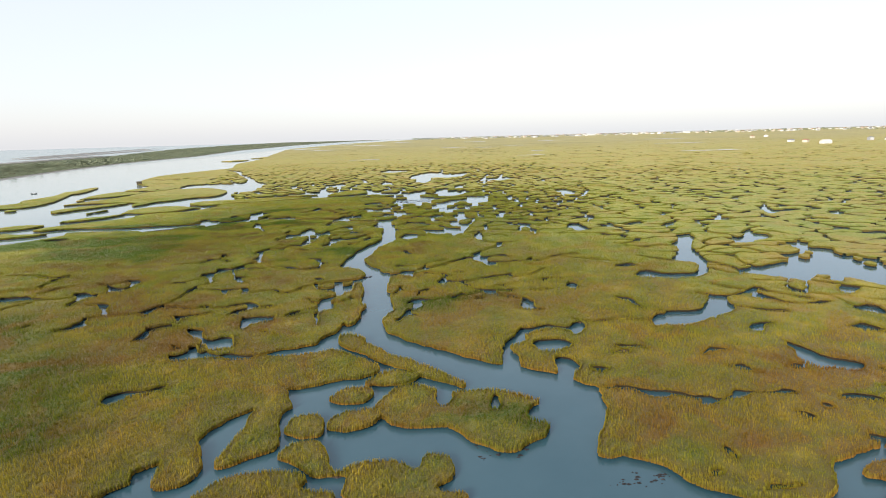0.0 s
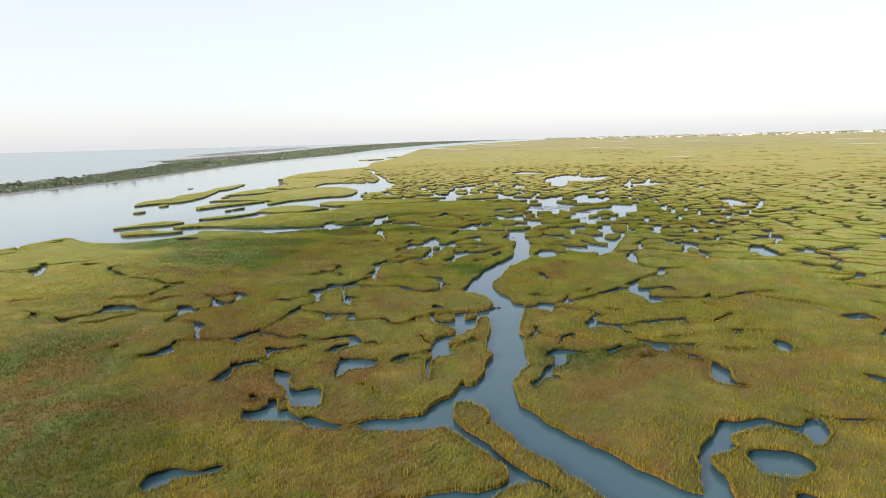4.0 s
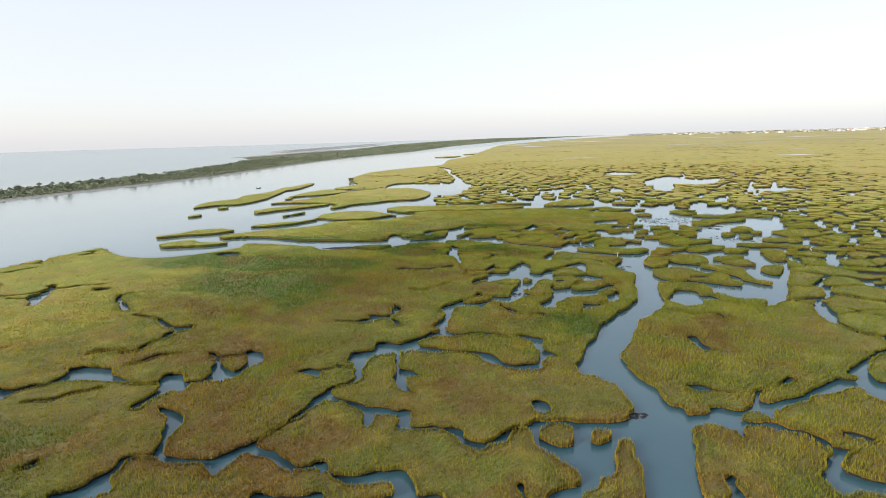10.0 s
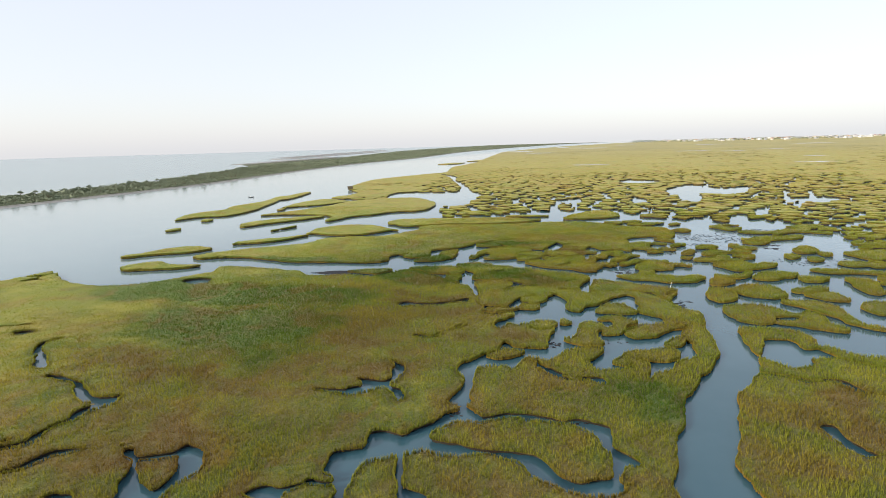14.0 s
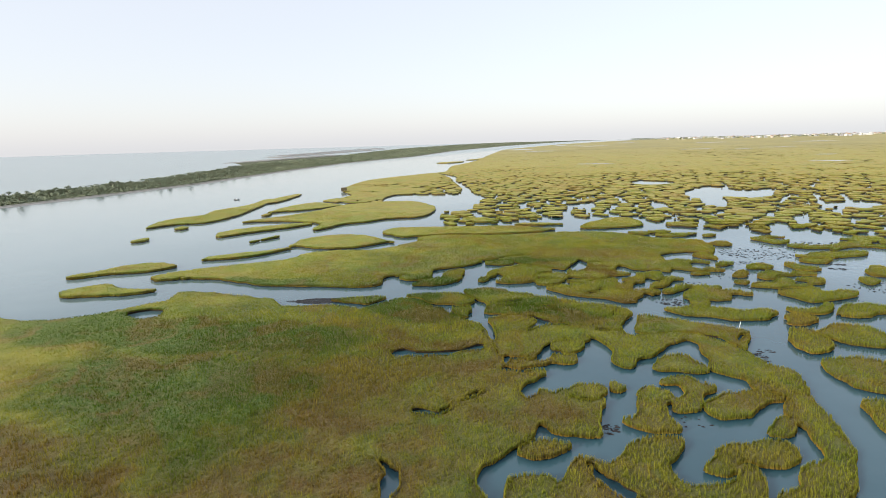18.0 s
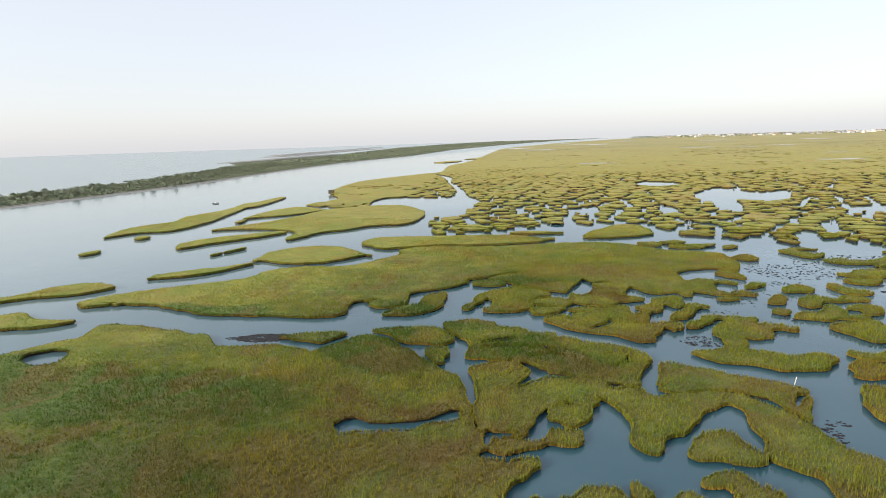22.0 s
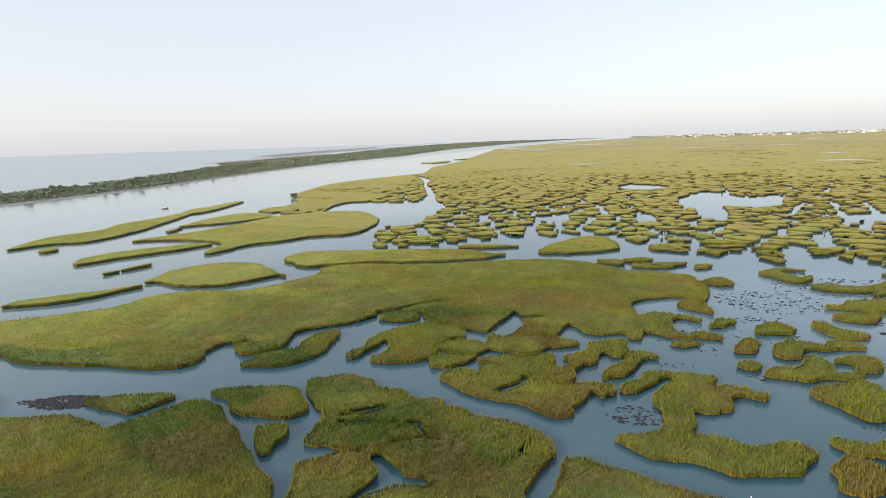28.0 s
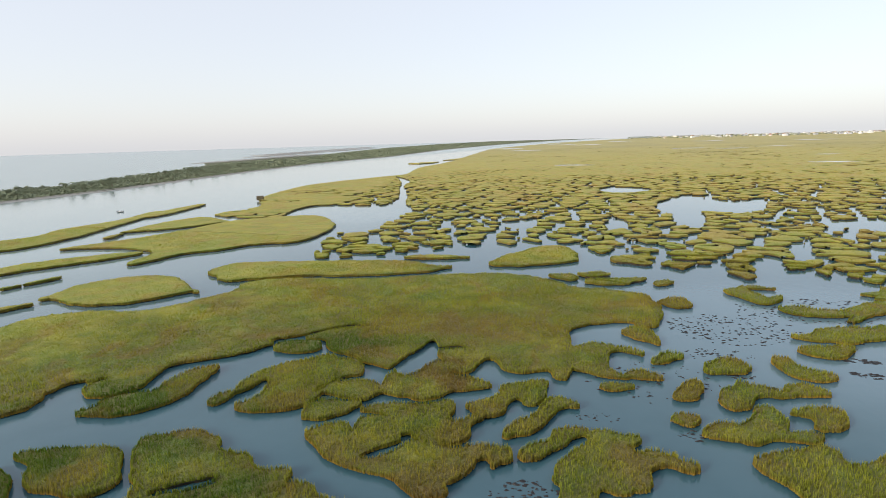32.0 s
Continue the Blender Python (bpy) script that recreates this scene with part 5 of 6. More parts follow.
island((-32.5, 132.6, -31.8, 133.4, -31.1, 135.3, -31.2, 139.6, -30.2, 140.6, -28.5, 139.4, -28.2, 138.1, -29.0, 136.3, -28.4, 133.4, -27.9, 132.6, -29.4, 131.9, -31.4, 131.9), 0.05)
island((-34.5, 140.5, -34.1, 140.9, -32.8, 139.7, -32.6, 139.3, -33.9, 138.9), 0.05)
island((-26.4, 127.2, -25.5, 129.1, -24.7, 130.3, -22.4, 131.8, -20.5, 132.8, -19.7, 132.1, -19.5, 131.4, -20.5, 129.3, -21.8, 128.9, -23.2, 129.4, -23.9, 128.5, -24.5, 126.6, -25.8, 126.6), 0.05)
island((-20.9, 134.4, -20.2, 136.5, -18.9, 137.5, -18.7, 135.8, -19.5, 134.3, -20.4, 134.3), 0.05)
island((-24.4, 134.7, -23.7, 134.6, -23.0, 134.7, -23.5, 134.4), 0.05)
island((-67.8, 163.9, -66.8, 165.1, -64.3, 166.2, -60.9, 167.4, -59.4, 166.9, -57.4, 164.9, -56.6, 163.8, -57.3, 162.7, -59.1, 161.9, -61.6, 161.3, -63.3, 162.1, -65.3, 163.6), 0.05)
island((-78.6, 158.7, -77.9, 159.2, -76.2, 160.4, -73.7, 161.5, -70.7, 162.7, -69.4, 163.4, -70.8, 162.6, -71.7, 160.9, -72.1, 159.0, -72.3, 158.1, -74.8, 158.3, -77.2, 158.6), 0.05)
island((-28.3, 167.7, -27.9, 168.2, -26.5, 169.2, -25.3, 170.2, -25.1, 172.4, -25.4, 174.1, -25.2, 175.6, -24.6, 176.9, -23.1, 176.7, -21.3, 176.1, -20.4, 175.5, -20.5, 174.9, -21.4, 174.7, -22.5, 174.9, -22.5, 172.4, -22.8, 170.5, -21.2, 170.4, -19.7, 169.9, -18.6, 169.9, -17.0, 170.4, -15.4, 171.1, -14.5, 170.5, -14.0, 169.9, -14.3, 169.4, -15.4, 168.4, -16.5, 166.7, -19.7, 165.6, -21.4, 166.1, -24.0, 166.4, -25.9, 166.1, -27.4, 166.7), 0.05)


def outline_distance(p, x, y, closed=True):
    """Distance to a line of points, positive inside where it is closed."""
    best = np.full(x.shape, 1e9)
    inside = np.zeros(x.shape, bool)
    n = len(p)
    for i in range(n if closed else n - 1):
        (ax, ay), (bx, by) = p[i], p[(i + 1) % n]
        dx, dy = bx - ax, by - ay
        t = np.clip(((x - ax) * dx + (y - ay) * dy) / (dx * dx + dy * dy + 1e-9), 0, 1)
        best = np.minimum(best, (x - ax - t * dx) ** 2 + (y - ay - t * dy) ** 2)
        if closed and ay != by:
            inside ^= ((ay > y) != (by > y)) & (x < ax + (y - ay) / (by - ay) * dx)
    best = np.sqrt(best)
    return np.where(inside, best, -best) if closed else best


def cells(x, y, size, warp, seed, squash=1.15):
    """Half the difference of the distances to the two nearest seeds: 0 on the borders of random cells."""
    wx = x + warp * (value_noise(x, y, size * 0.8, seed) - 0.5) + warp * 0.45 * (value_noise(x, y, size * 0.3, seed + 1) - 0.5)
    wy = (y + warp * (value_noise(x, y, size * 0.8, seed + 2) - 0.5) + warp * 0.45 * (value_noise(x, y, size * 0.3, seed + 3) - 0.5)) * squash
    i, j = np.floor(wx / size).astype(np.int64), np.floor(wy / size).astype(np.int64)
    f1, f2 = np.full(x.shape, 1e9), np.full(x.shape, 1e9)
    for di in (-1, 0, 1):
        for dj in (-1, 0, 1):
            a, b = i + di, j + dj
            h = (a * 73856093 ^ b * 19349663 ^ seed * 83492791) & 0xFFFFFF
            px = (a + 0.5 + 0.85 * (((h * 2654435761) >> 8 & 0xFFFF) / 65535 - 0.5)) * size
            py = (b + 0.5 + 0.85 * (((h * 40503 + 977) >> 4 & 0xFFFF) / 65535 - 0.5)) * size
            d = np.hypot(wx - px, wy - py)
            f2 = np.minimum(f2, np.maximum(f1, d))
            f1 = np.minimum(f1, d)
    return (f2 - f1) / 2


def islets(x, y):
    """Broken marsh: rounded cells of grass with narrow water between, widest in the middle of the plain."""
    way = np.hypot(x + 40, y - 60)
    wide = 1.5 * value_noise(x, y, 28, 15) + 1.9 * value_noise(x, y, 75, 16)
    heart = np.exp(-((x + 15) / 95) ** 2 - ((y - 235) / 95) ** 2)
    gap = -0.2 + 0.9 * wide + 0.9 * heart - 1.3 * smooth_step(340, 500, way)
    return cells(x, y, 8.8, 4.4, 11, 1.3) - gap / 2


# the near marsh, whose ditches are all in the plan above
CHARTED = pairs((-32, 35, 29, 32, 57, 67, 35, 132, 0, 132, -13, 166, -31, 161, -84, 157, -140, 132, -116, 102, -94, 83, -72, 71))


def ditches(x, y):
    """Narrow grown-over ditches that break off and start again, none on the smooth meadow by the channel."""
    meadow = np.exp(-((x + 88) / 42) ** 2 - ((y - 143) / 24) ** 2) + 0.8 * np.exp(-((x + 85) / 42) ** 2 - ((y - 88) / 50) ** 2)
    right = 0.32 * smooth_step(-25, 25, x) + 0.1 * smooth_step(110, 150, y)
    some = value_noise(x, y, 14, 61) + 0.5 * value_noise(x, y, 5, 62) - 0.9 * meadow + right
    some = some - 0.6 * smooth_step(260, 460, np.hypot(x, y)) - 1.5 * smooth_step(-2, 4, outline_distance(CHARTED, x, y))
    half = (0.32 + 0.5 * smooth_step(50, 140, near_distance(x, y))) * smooth_step(0.56, 0.70, some) + 0.6 * smooth_step(1.1, 1.3, some)
    return np.where(half > 0.02, cells(x, y, 11.0, 6.5, 71, 1.7) - half, 4.0)


def marsh_field(x, y):
    """Positive on land (metres from the shore, roughly), negative on water."""
    v = np.full(x.shape, 4.0)
    edge = 152 + 10 * (value_noise(x, y, 30, 21) - 0.5) - np.clip(0.45 * (x - 20), 0, 45)
    broken = smooth_step(0, 14, y - edge) * smooth_step(-130, -112, x + 0.28 * (y - 240)) * (1 - smooth_step(60, 100, x - 0.06 * (y - 300) + 24 * (value_noise(x, y, 40, 22) - 0.5)))
    v = np.minimum(v, islets(x, y) + 5 * (1 - broken))
    v = np.minimum(v, ditches(x, y))
    west = np.interp(y, (60, 233, 383, 554, 732, 980, 1504), (-292, -308, -324, -368, -405, -420, -500))
    v = np.minimum(v, np.maximum(x - west, -8))
    wob = 0.75 * (value_noise(x, y, 2.3, 31) - 0.5) + 0.40 * (value_noise(x, y, 0.9, 32) - 0.5)
    xs, ys = x[0, :], y[:, 0]
    shore = np.full(x.shape, 4.0)
    for kind, p, width in PLAN:
        (lx, ly), (hx, hy) = p.min(0) - 4, p.max(0) + 4
        i0, i1 = np.searchsorted(xs, (lx, hx))
        j0, j1 = np.searchsorted(ys, (ly, hy))
        if i1 <= i0 or j1 <= j0:
            continue
        w = (slice(j0, j1), slice(i0, i1))
        if kind == "creek":
            d = outline_distance(p, x[w], y[w], False)
            v[w] = np.minimum(v[w], d - 0.22 - width / 2 * (0.8 + 0.6 * value_noise(x[w], y[w], 5, 33)))
        else:
            d = outline_distance(p, x[w], y[w])
            if kind == "land":
                v[w] = np.maximum(v[w], np.maximum(d + width, -4))
                shore[w] = np.maximum(shore[w], np.maximum(d, -4))
            else:
                v[w] = np.minimum(v[w], np.maximum(-d - (0.08 if kind == "pond" else 0), -8))
                if kind == "water":
                    shore[w] = np.minimum(shore[w], np.maximum(-d, -8))
    return shore, v + wob * smooth_step(-3.0, -0.2, -np.abs(v))


def label_land(land):
    """A number for each connected piece of land, by runs along the rows."""
    lab = np.zeros(land.shape, np.int32)
    boss = [0]

    def root(a):
        while boss[a] != a:
            boss[a] = boss[boss[a]]
            a = boss[a]
        return a

    above = []
    for j in range(land.shape[0]):
        edge = np.flatnonzero(np.diff(np.concatenate(([0], land[j].astype(np.int8), [0]))))
        here = []
        for a, b in zip(edge[::2], edge[1::2]):
            n = 0
            for c, d, k in above:
                if c < b and a < d:
                    n = root(k) if not n else n
                    boss[root(k)] = n
            if not n:
                n = len(boss)
                boss.append(n)
            lab[j, a:b] = n
            here.append((a, b, n))
        above = here
    table = np.array([root(k) for k in range(len(boss))])
    return table[lab]


# the stretch of the plain that lies nearest below the flight
NEAR_LINE = np.array(((0, 40), (-12, 75), (-30, 110), (-34, 140), (-25, 185)), float)


def near_distance(px, py):
    return outline_distance(NEAR_LINE, px, py, False)


def canopy(x, y, v, far):
    """Height of the matted lower grass: lower where single blades stand out of it."""
    base = (0.43 + 0.27 * smooth_step(38, 85, far)) * (0.82 + 0.18 * smooth_step(0.0, 0.8, v))
    return base + 0.14 * (value_noise(x, y, 1.3, 41) - 0.5) + 0.18 * (value_noise(x, y, 5.5, 42) - 0.5) * smooth_step(0.2, 2.0, v)


def build_land(x0, x1, y0, y1, step, skip=None):
    """The marsh on one grid, cut along its shores. Returns the pieces of land and the grid."""
    nx, ny = round((x1 - x0) / step), round((y1 - y0) / step)
    x, y = np.meshgrid(x0 + step * np.arange(nx + 1), y0 + step * np.arange(ny + 1))
    shore, v = marsh_field(x, y)
    land = v > 0
    lab = label_land(land)
    far = near_distance(x, y)
    z = canopy(x, y, v, far)
    many, wide = x.size, nx + 1
    node = np.stack((x.ravel(), y.ravel(), z.ravel()), 1)
    tx = np.clip(v[:, :-1] / (v[:, :-1] - v[:, 1:] + 1e-12), 0, 1)
    ty = np.clip(v[:-1, :] / (v[:-1, :] - v[1:, :] + 1e-12), 0, 1)
    ex, ey = x.copy(), y.copy()
    ex[:, :-1] += tx * step
    ey[:-1, :] += ty * step
    flat = canopy(x, y, np.zeros(x.shape), far).ravel()
    points = np.concatenate((node, np.stack((ex.ravel(), y.ravel(), flat), 1), np.stack((x.ravel(), ey.ravel(), flat), 1)))
    count = land[:-1, :-1].astype(int) + land[:-1, 1:] + land[1:, 1:] + land[1:, :-1]
    use = np.ones(count.shape, bool)
    if skip:
        inner = (x >= skip[0]) & (x <= skip[1]) & (y >= skip[2]) & (y <= skip[3])
        use &= ~(inner[:-1, :-1] & inner[1:, 1:])
    pieces = {}

    def piece(k):
        if k not in pieces:
            pieces[k] = {"faces": [], "quads": np.zeros((0, 4), int), "shore": [], "cells": []}
        return pieces[k]

    j, i = np.nonzero((count == 4) & use)
    first = j * wide + i
    quads = np.stack((first, first + 1, first + wide + 1, first + wide), 1)
    own = lab[j, i]
    order = np.argsort(own, kind="stable")
    cuts = np.flatnonzero(np.diff(own[order])) + 1
    for group in np.split(order, cuts):
        if len(group):
            pc = piece(int(own[group[0]]))
            pc["quads"] = quads[group]
            pc["cells"] += list(zip(j[group], i[group]))
    corner = ((0, 0), (0, 1), (1, 1), (1, 0))
    for j, i in np.argwhere((count > 0) & (count < 4) & use):
        on = [land[j + a, i + b] for a, b in corner]
        q = on.index(True)
        pc = piece(int(lab[j + corner[q][0], i + corner[q][1]]))
        n = j * wide + i
        nodes = (n, n + 1, n + wide + 1, n + wide)
        sides = (many + n, 2 * many + n + 1, many + n + wide, 2 * many + n)
        ring, cut = [], []
        for q in range(4):
            if on[q]:
                ring.append(nodes[q])
            if on[q] != on[(q + 1) % 4]:
                ring.append(sides[q])
                cut.append((sides[q], on[q]))
        pc["faces"].append(ring)
        pc["cells"].append((j, i))
        if len(cut) == 2:
            (a, was), (b, _) = cut
            pc["shore"].append((b, a) if was else (a, b))
    for pc in pieces.values():
        loose = [w for f in pc["faces"] for w in f]
        ids = np.unique(np.concatenate((pc["quads"].ravel(), np.array(loose, int))))
        pc["verts"] = points[ids]
        spot = {int(g): k for k, g in enumerate(ids)}
        pc["faces"] = np.searchsorted(ids, pc["quads"]).tolist() + [[spot[int(w)] for w in f] for f in pc["faces"]]
        pc["shore"] = [(spot[int(a)], spot[int(b)]) for a, b in pc["shore"]]
    # banks of ponds, ditches and islets are cut into bare mud; grass hangs down to the open water
    mud = np.where((np.abs(shore) < 1.6) & (far < 75), 0.13 + 0.10 * value_noise(x, y, 7, 43), np.where(far < 75, 0.30, 0.14) + 0.12 * value_noise(x, y, 4, 44))
    return pieces, x, y, v, mud, step


def blades_at(px, py, pz, height, width, each, spread, lean_way=None):
    """Triangles of grass blades that fan out from the given feet."""
    n = len(px)
    out = np.zeros((n, each, 3, 3), np.float32)
    for b in range(each):
        a = rng.uniform(0, 2 * math.pi, n)
        h = height * rng.uniform(0.7, 1.25, n)
        w = width * rng.uniform(0.7, 1.3, n)
        s = spread * rng.uniform(0.2, 1.0, n)
        fx, fy = px + 0.5 * width * np.cos(a * 2.3), py + 0.5 * width * np.sin(a * 2.3)
        turn = a + rng.uniform(0.6, 2.5, n)
        out[:, b, 0] = np.stack((fx - w / 2 * np.cos(turn), fy - w / 2 * np.sin(turn), pz), 1)
        out[:, b, 1] = np.stack((fx + w / 2 * np.cos(turn), fy + w / 2 * np.sin(turn), pz), 1)
        tx, ty = s * np.cos(a), s * np.sin(a)
        if lean_way is not None:
            tx, ty = tx * 0.6 + lean_way[0] * spread * 0.5, ty * 0.6 + lean_way[1] * spread * 0.5
        out[:, b, 2] = np.stack((fx + tx, fy + ty, pz + h), 1)
    return out.reshape(-1, 3, 3)


def dress_piece(pc, grid, parent, dense):
    """Mud bank, canopy and blades of one piece of marsh."""
    x, y, v, mud, step = grid
    verts, faces = pc["verts"], pc["faces"]
    arr = verts
    skirt = []
    if pc["shore"]:
        ab = np.array(pc["shore"])
        a, b = arr[ab[:, 0]], arr[ab[:, 1]]
        d = b - a
        nrm = np.stack((d[:, 1], -d[:, 0]), 1)
        nrm /= np.linalg.norm(nrm, axis=1, keepdims=True) + 1e-9
        # the grass hangs over a ledge of wet mud
        foot, mud_v, mud_f = [], [], []
        out = {}
        for (p, q), m in zip(pc["shore"], nrm):
            for w in (p, q):
                out[w] = out.get(w, np.zeros(2)) + m
        order = {w: k for k, w in enumerate(out)}

        def bank_height(px, py):
            i = np.clip(((px - x[0, 0]) / step).round().astype(int), 0, x.shape[1] - 1)
            j = np.clip(((py - y[0, 0]) / step).round().astype(int), 0, x.shape[0] - 1)
            return mud[j, i]

        rim = np.minimum(bank_height(arr[list(out), 0], arr[list(out), 1]), arr[list(out), 2] - 0.05)
        for (w, m), top in zip(out.items(), rim):
            m = m / (np.linalg.norm(m) + 1e-9)
            px, py, pz = arr[w]
            r = 0.08 + 0.10 * ((px * 12.9898 + py * 78.233) % 1.0)
            foot.append((px - 0.05 * m[0], py - 0.05 * m[1], top - 0.03))
            mud_v += [(px - 0.07 * m[0], py - 0.07 * m[1], top), (px + r * m[0], py + r * m[1], 0.05), (px + 2 * r * m[0], py + 2 * r * m[1], -0.12)]
        base = len(arr)
        for p, q in pc["shore"]:
            s, t = order[p], order[q]
            skirt.append((q, p, base + s, base + t))
            mud_f += [(3 * t, 3 * s, 3 * s + 1, 3 * t + 1), (3 * t + 1, 3 * s + 1, 3 * s + 2, 3 * t + 2)]
        tagged(faces_object("mud_bank", mud_v, mud_f, MUD, parent, "dark wet mud at the waterline"), kind="stuff")
        arr = np.concatenate((arr, np.array(foot)))
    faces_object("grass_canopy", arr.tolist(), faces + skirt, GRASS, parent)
    if not dense:
        return
    bits = []
    cells = np.array(pc["cells"])
    if len(cells):
        cx, cy = x[cells[:, 0], cells[:, 1]] + step / 2, y[cells[:, 0], cells[:, 1]] + step / 2
        far = near_distance(cx, cy)
        rate = step * step * np.where(far < 40, 21.0, np.where(far < 75, 10.0, np.where(far < 120, 3.0, 1.8)))
        many = rng.poisson(rate)
        pick = np.repeat(np.arange(len(cells)), many)
        px = cx[pick] + rng.uniform(-0.5, 0.5, len(pick)) * step
        py = cy[pick] + rng.uniform(-0.5, 0.5, len(pick)) * step
        ii = np.clip(((px - x[0, 0]) / step).round().astype(int), 0, x.shape[1] - 1)
        jj = np.clip(((py - y[0, 0]) / step).round().astype(int), 0, x.shape[0] - 1)
        ok = v[jj, ii] > 0.05
        px, py, far, vv = px[ok], py[ok], far[pick][ok], v[jj, ii][ok]
        pz = canopy(px, py, vv, far) - 0.15
        size = np.where(far < 40, 1.0, np.where(far < 75, 1.4, np.where(far < 120, 2.3, 3.4)))
        tall = (0.46 + 0.22 * (value_noise(px, py, 9, 51) - 0.45) + 0.12 * (value_noise(px, py, 2.2, 52) - 0.5)) * (1 - 0.38 * smooth_step(38, 85, far))
        bits.append(blades_at(px, py, pz, tall, 0.065 * size, 3, 0.13))
    if pc["shore"]:
        t = rng.uniform(0, 1, (len(a), 6))
        far = near_distance((a[:, 0] + b[:, 0]) / 2, (a[:, 1] + b[:, 1]) / 2)
        for k in range(6):
            ok = far < (160, 120, 90, 75, 60, 60)[k]
            px, py, m = (a[:, 0] + t[:, k] * d[:, 0])[ok], (a[:, 1] + t[:, k] * d[:, 1])[ok], nrm[ok]
            wide = 0.07 + 0.06 * smooth_step(50, 120, far[ok])
            foot = bank_height(px, py) - 0.05
            tall = 0.64 - foot + 0.3 * (value_noise(px, py, 6, 53) - 0.4)
            bits.append(blades_at(px - 0.08 * m[:, 0], py - 0.08 * m[:, 1], foot, tall, wide, 3, 0.16, (m[:, 0], m[:, 1])))
    if bits:
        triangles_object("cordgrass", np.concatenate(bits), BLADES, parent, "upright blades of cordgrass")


# ---- water to the horizon ----
def sheet(name, x0, x1, y0, y1, z, mat):
    return faces_object(name, [(x0, y0, z), (x1, y0, z), (x1, y1, z), (x0, y1, z)], [(0, 1, 2, 3)], mat)


tagged(sheet("water", -4900, 4900, -4900, 4900, 0.0, WATER), "calm grey-blue tidal water between the grass banks", "water", kind="structure")

FINE = (-190, 80, 15, 260)
pieces, *grid = build_land(*FINE, 0.4)


def gathered(some):
    """Several pieces of marsh as one."""
    one = {"verts": np.zeros((0, 3)), "faces": [], "shore": [], "cells": []}
    for pc in some:
        k = len(one["verts"])
        one["verts"] = np.concatenate((one["verts"], pc["verts"]))
        one["faces"] += [[w + k for w in f] for f in pc["faces"]]
        one["shore"] += [(a + k, b + k) for a, b in pc["shore"]]
        one["cells"] += pc["cells"]
    return one


rest = []
for k, pc in sorted(pieces.items(), key=lambda q: -len(q[1]["cells"])):
    area = len(pc["cells"]) * 0.16
    mid = pc["verts"].mean(0)
    away = float(near_distance(np.array([mid[0]]), np.array([mid[1]]))[0])
    if area < 2.0:
        continue
    if area > 2500:
        top = new("marsh_ground")
        tagged(top, "wide salt marsh of green and ochre cordgrass cut by creeks", "marsh", kind="structure")
    elif area > 40 or away < 52 and area > 2:
        top = new("marsh_island")
        size = "broad" if area > 300 else "rounded" if area > 25 else "tiny"
        tagged(top, size + " grass island with straw-coloured edges standing in tidal water", "marsh island", "marsh islands")
    else:
        rest.append(pc)
        continue
    dress_piece(pc, grid, top, True)
top = tagged(new("marsh_islets"), "many small grass islets standing close together in tidal water", "marsh islets", kind="stuff")
dress_piece(gathered(rest), grid, top, True)

pieces, *grid = build_land(-330, 400, -40, 560, 1.0, FINE)
whole = gathered(pieces.values())
top = tagged(new("marsh_ground"), "broken salt marsh of grass islets and pools running into the distance", "marsh", kind="structure")
dress_piece(whole, grid, top, False)
pieces, *grid = build_land(-500, 700, -120, 1300, 4.0, (-330, 400, -40, 560))
top = tagged(new("marsh_ground"), "far salt marsh with thin pale pools", "marsh", kind="structure")
dress_piece(gathered(pieces.values()), grid, top, False)

# ---- far plain ----
SCRUB_GROUND = plain("scrub_ground", (0.085, 0.095, 0.05), 0.9, 0.35, 0.08)
def polygon_slab(name, flat, z, mat, depth=0.8, parent=None, label=""):
    bm = bmesh.new()
    ring = [bm.verts.new((px, py, z)) for px, py in pairs(flat)]
    f = bm.faces.new(ring)
    if f.normal.z < 0:
        f.normal_flip()
    low = bmesh.ops.extrude_face_region(bm, geom=[f])
    bmesh.ops.translate(bm, vec=(0, 0, -depth), verts=[q for q in low["geom"] if isinstance(q, bmesh.types.BMVert)])
    bmesh.ops.recalc_face_normals(bm, faces=bm.faces)
    bmesh.ops.triangulate(bm, faces=bm.faces)
    return part(name, bm, mat, parent, label)


plain_land = polygon_slab("marsh_plain", (-364, 1300, -393, 1515, -392, 2361, -247, 3338, 30, 4500, 110, 4800, 4800, 4800, 4800, -600, 700, -600, 700, 1300), 0.72, GRASS)
tagged(plain_land, "flat ochre-green marsh plain reaching to the horizon", "marsh", kind="structure")
spit = polygon_slab("barrier_strip", (-300, 60, -318, 233, -325, 315, -333, 383, -380, 554, -418, 732, -430, 980, -525, 1458, -597, 2268, -606, 3643, -440, 4780, -1380, 4760, -1241, 3331, -1000, 2100, -720, 1250, -655, 789, -540, 680, -480, 560, -400, 400, -385, 300, -375, 200, -360, 60), 0.5, SCRUB_GROUND)
tagged(spit, "low green barrier island between the channel and the sea", "island", kind="structure")

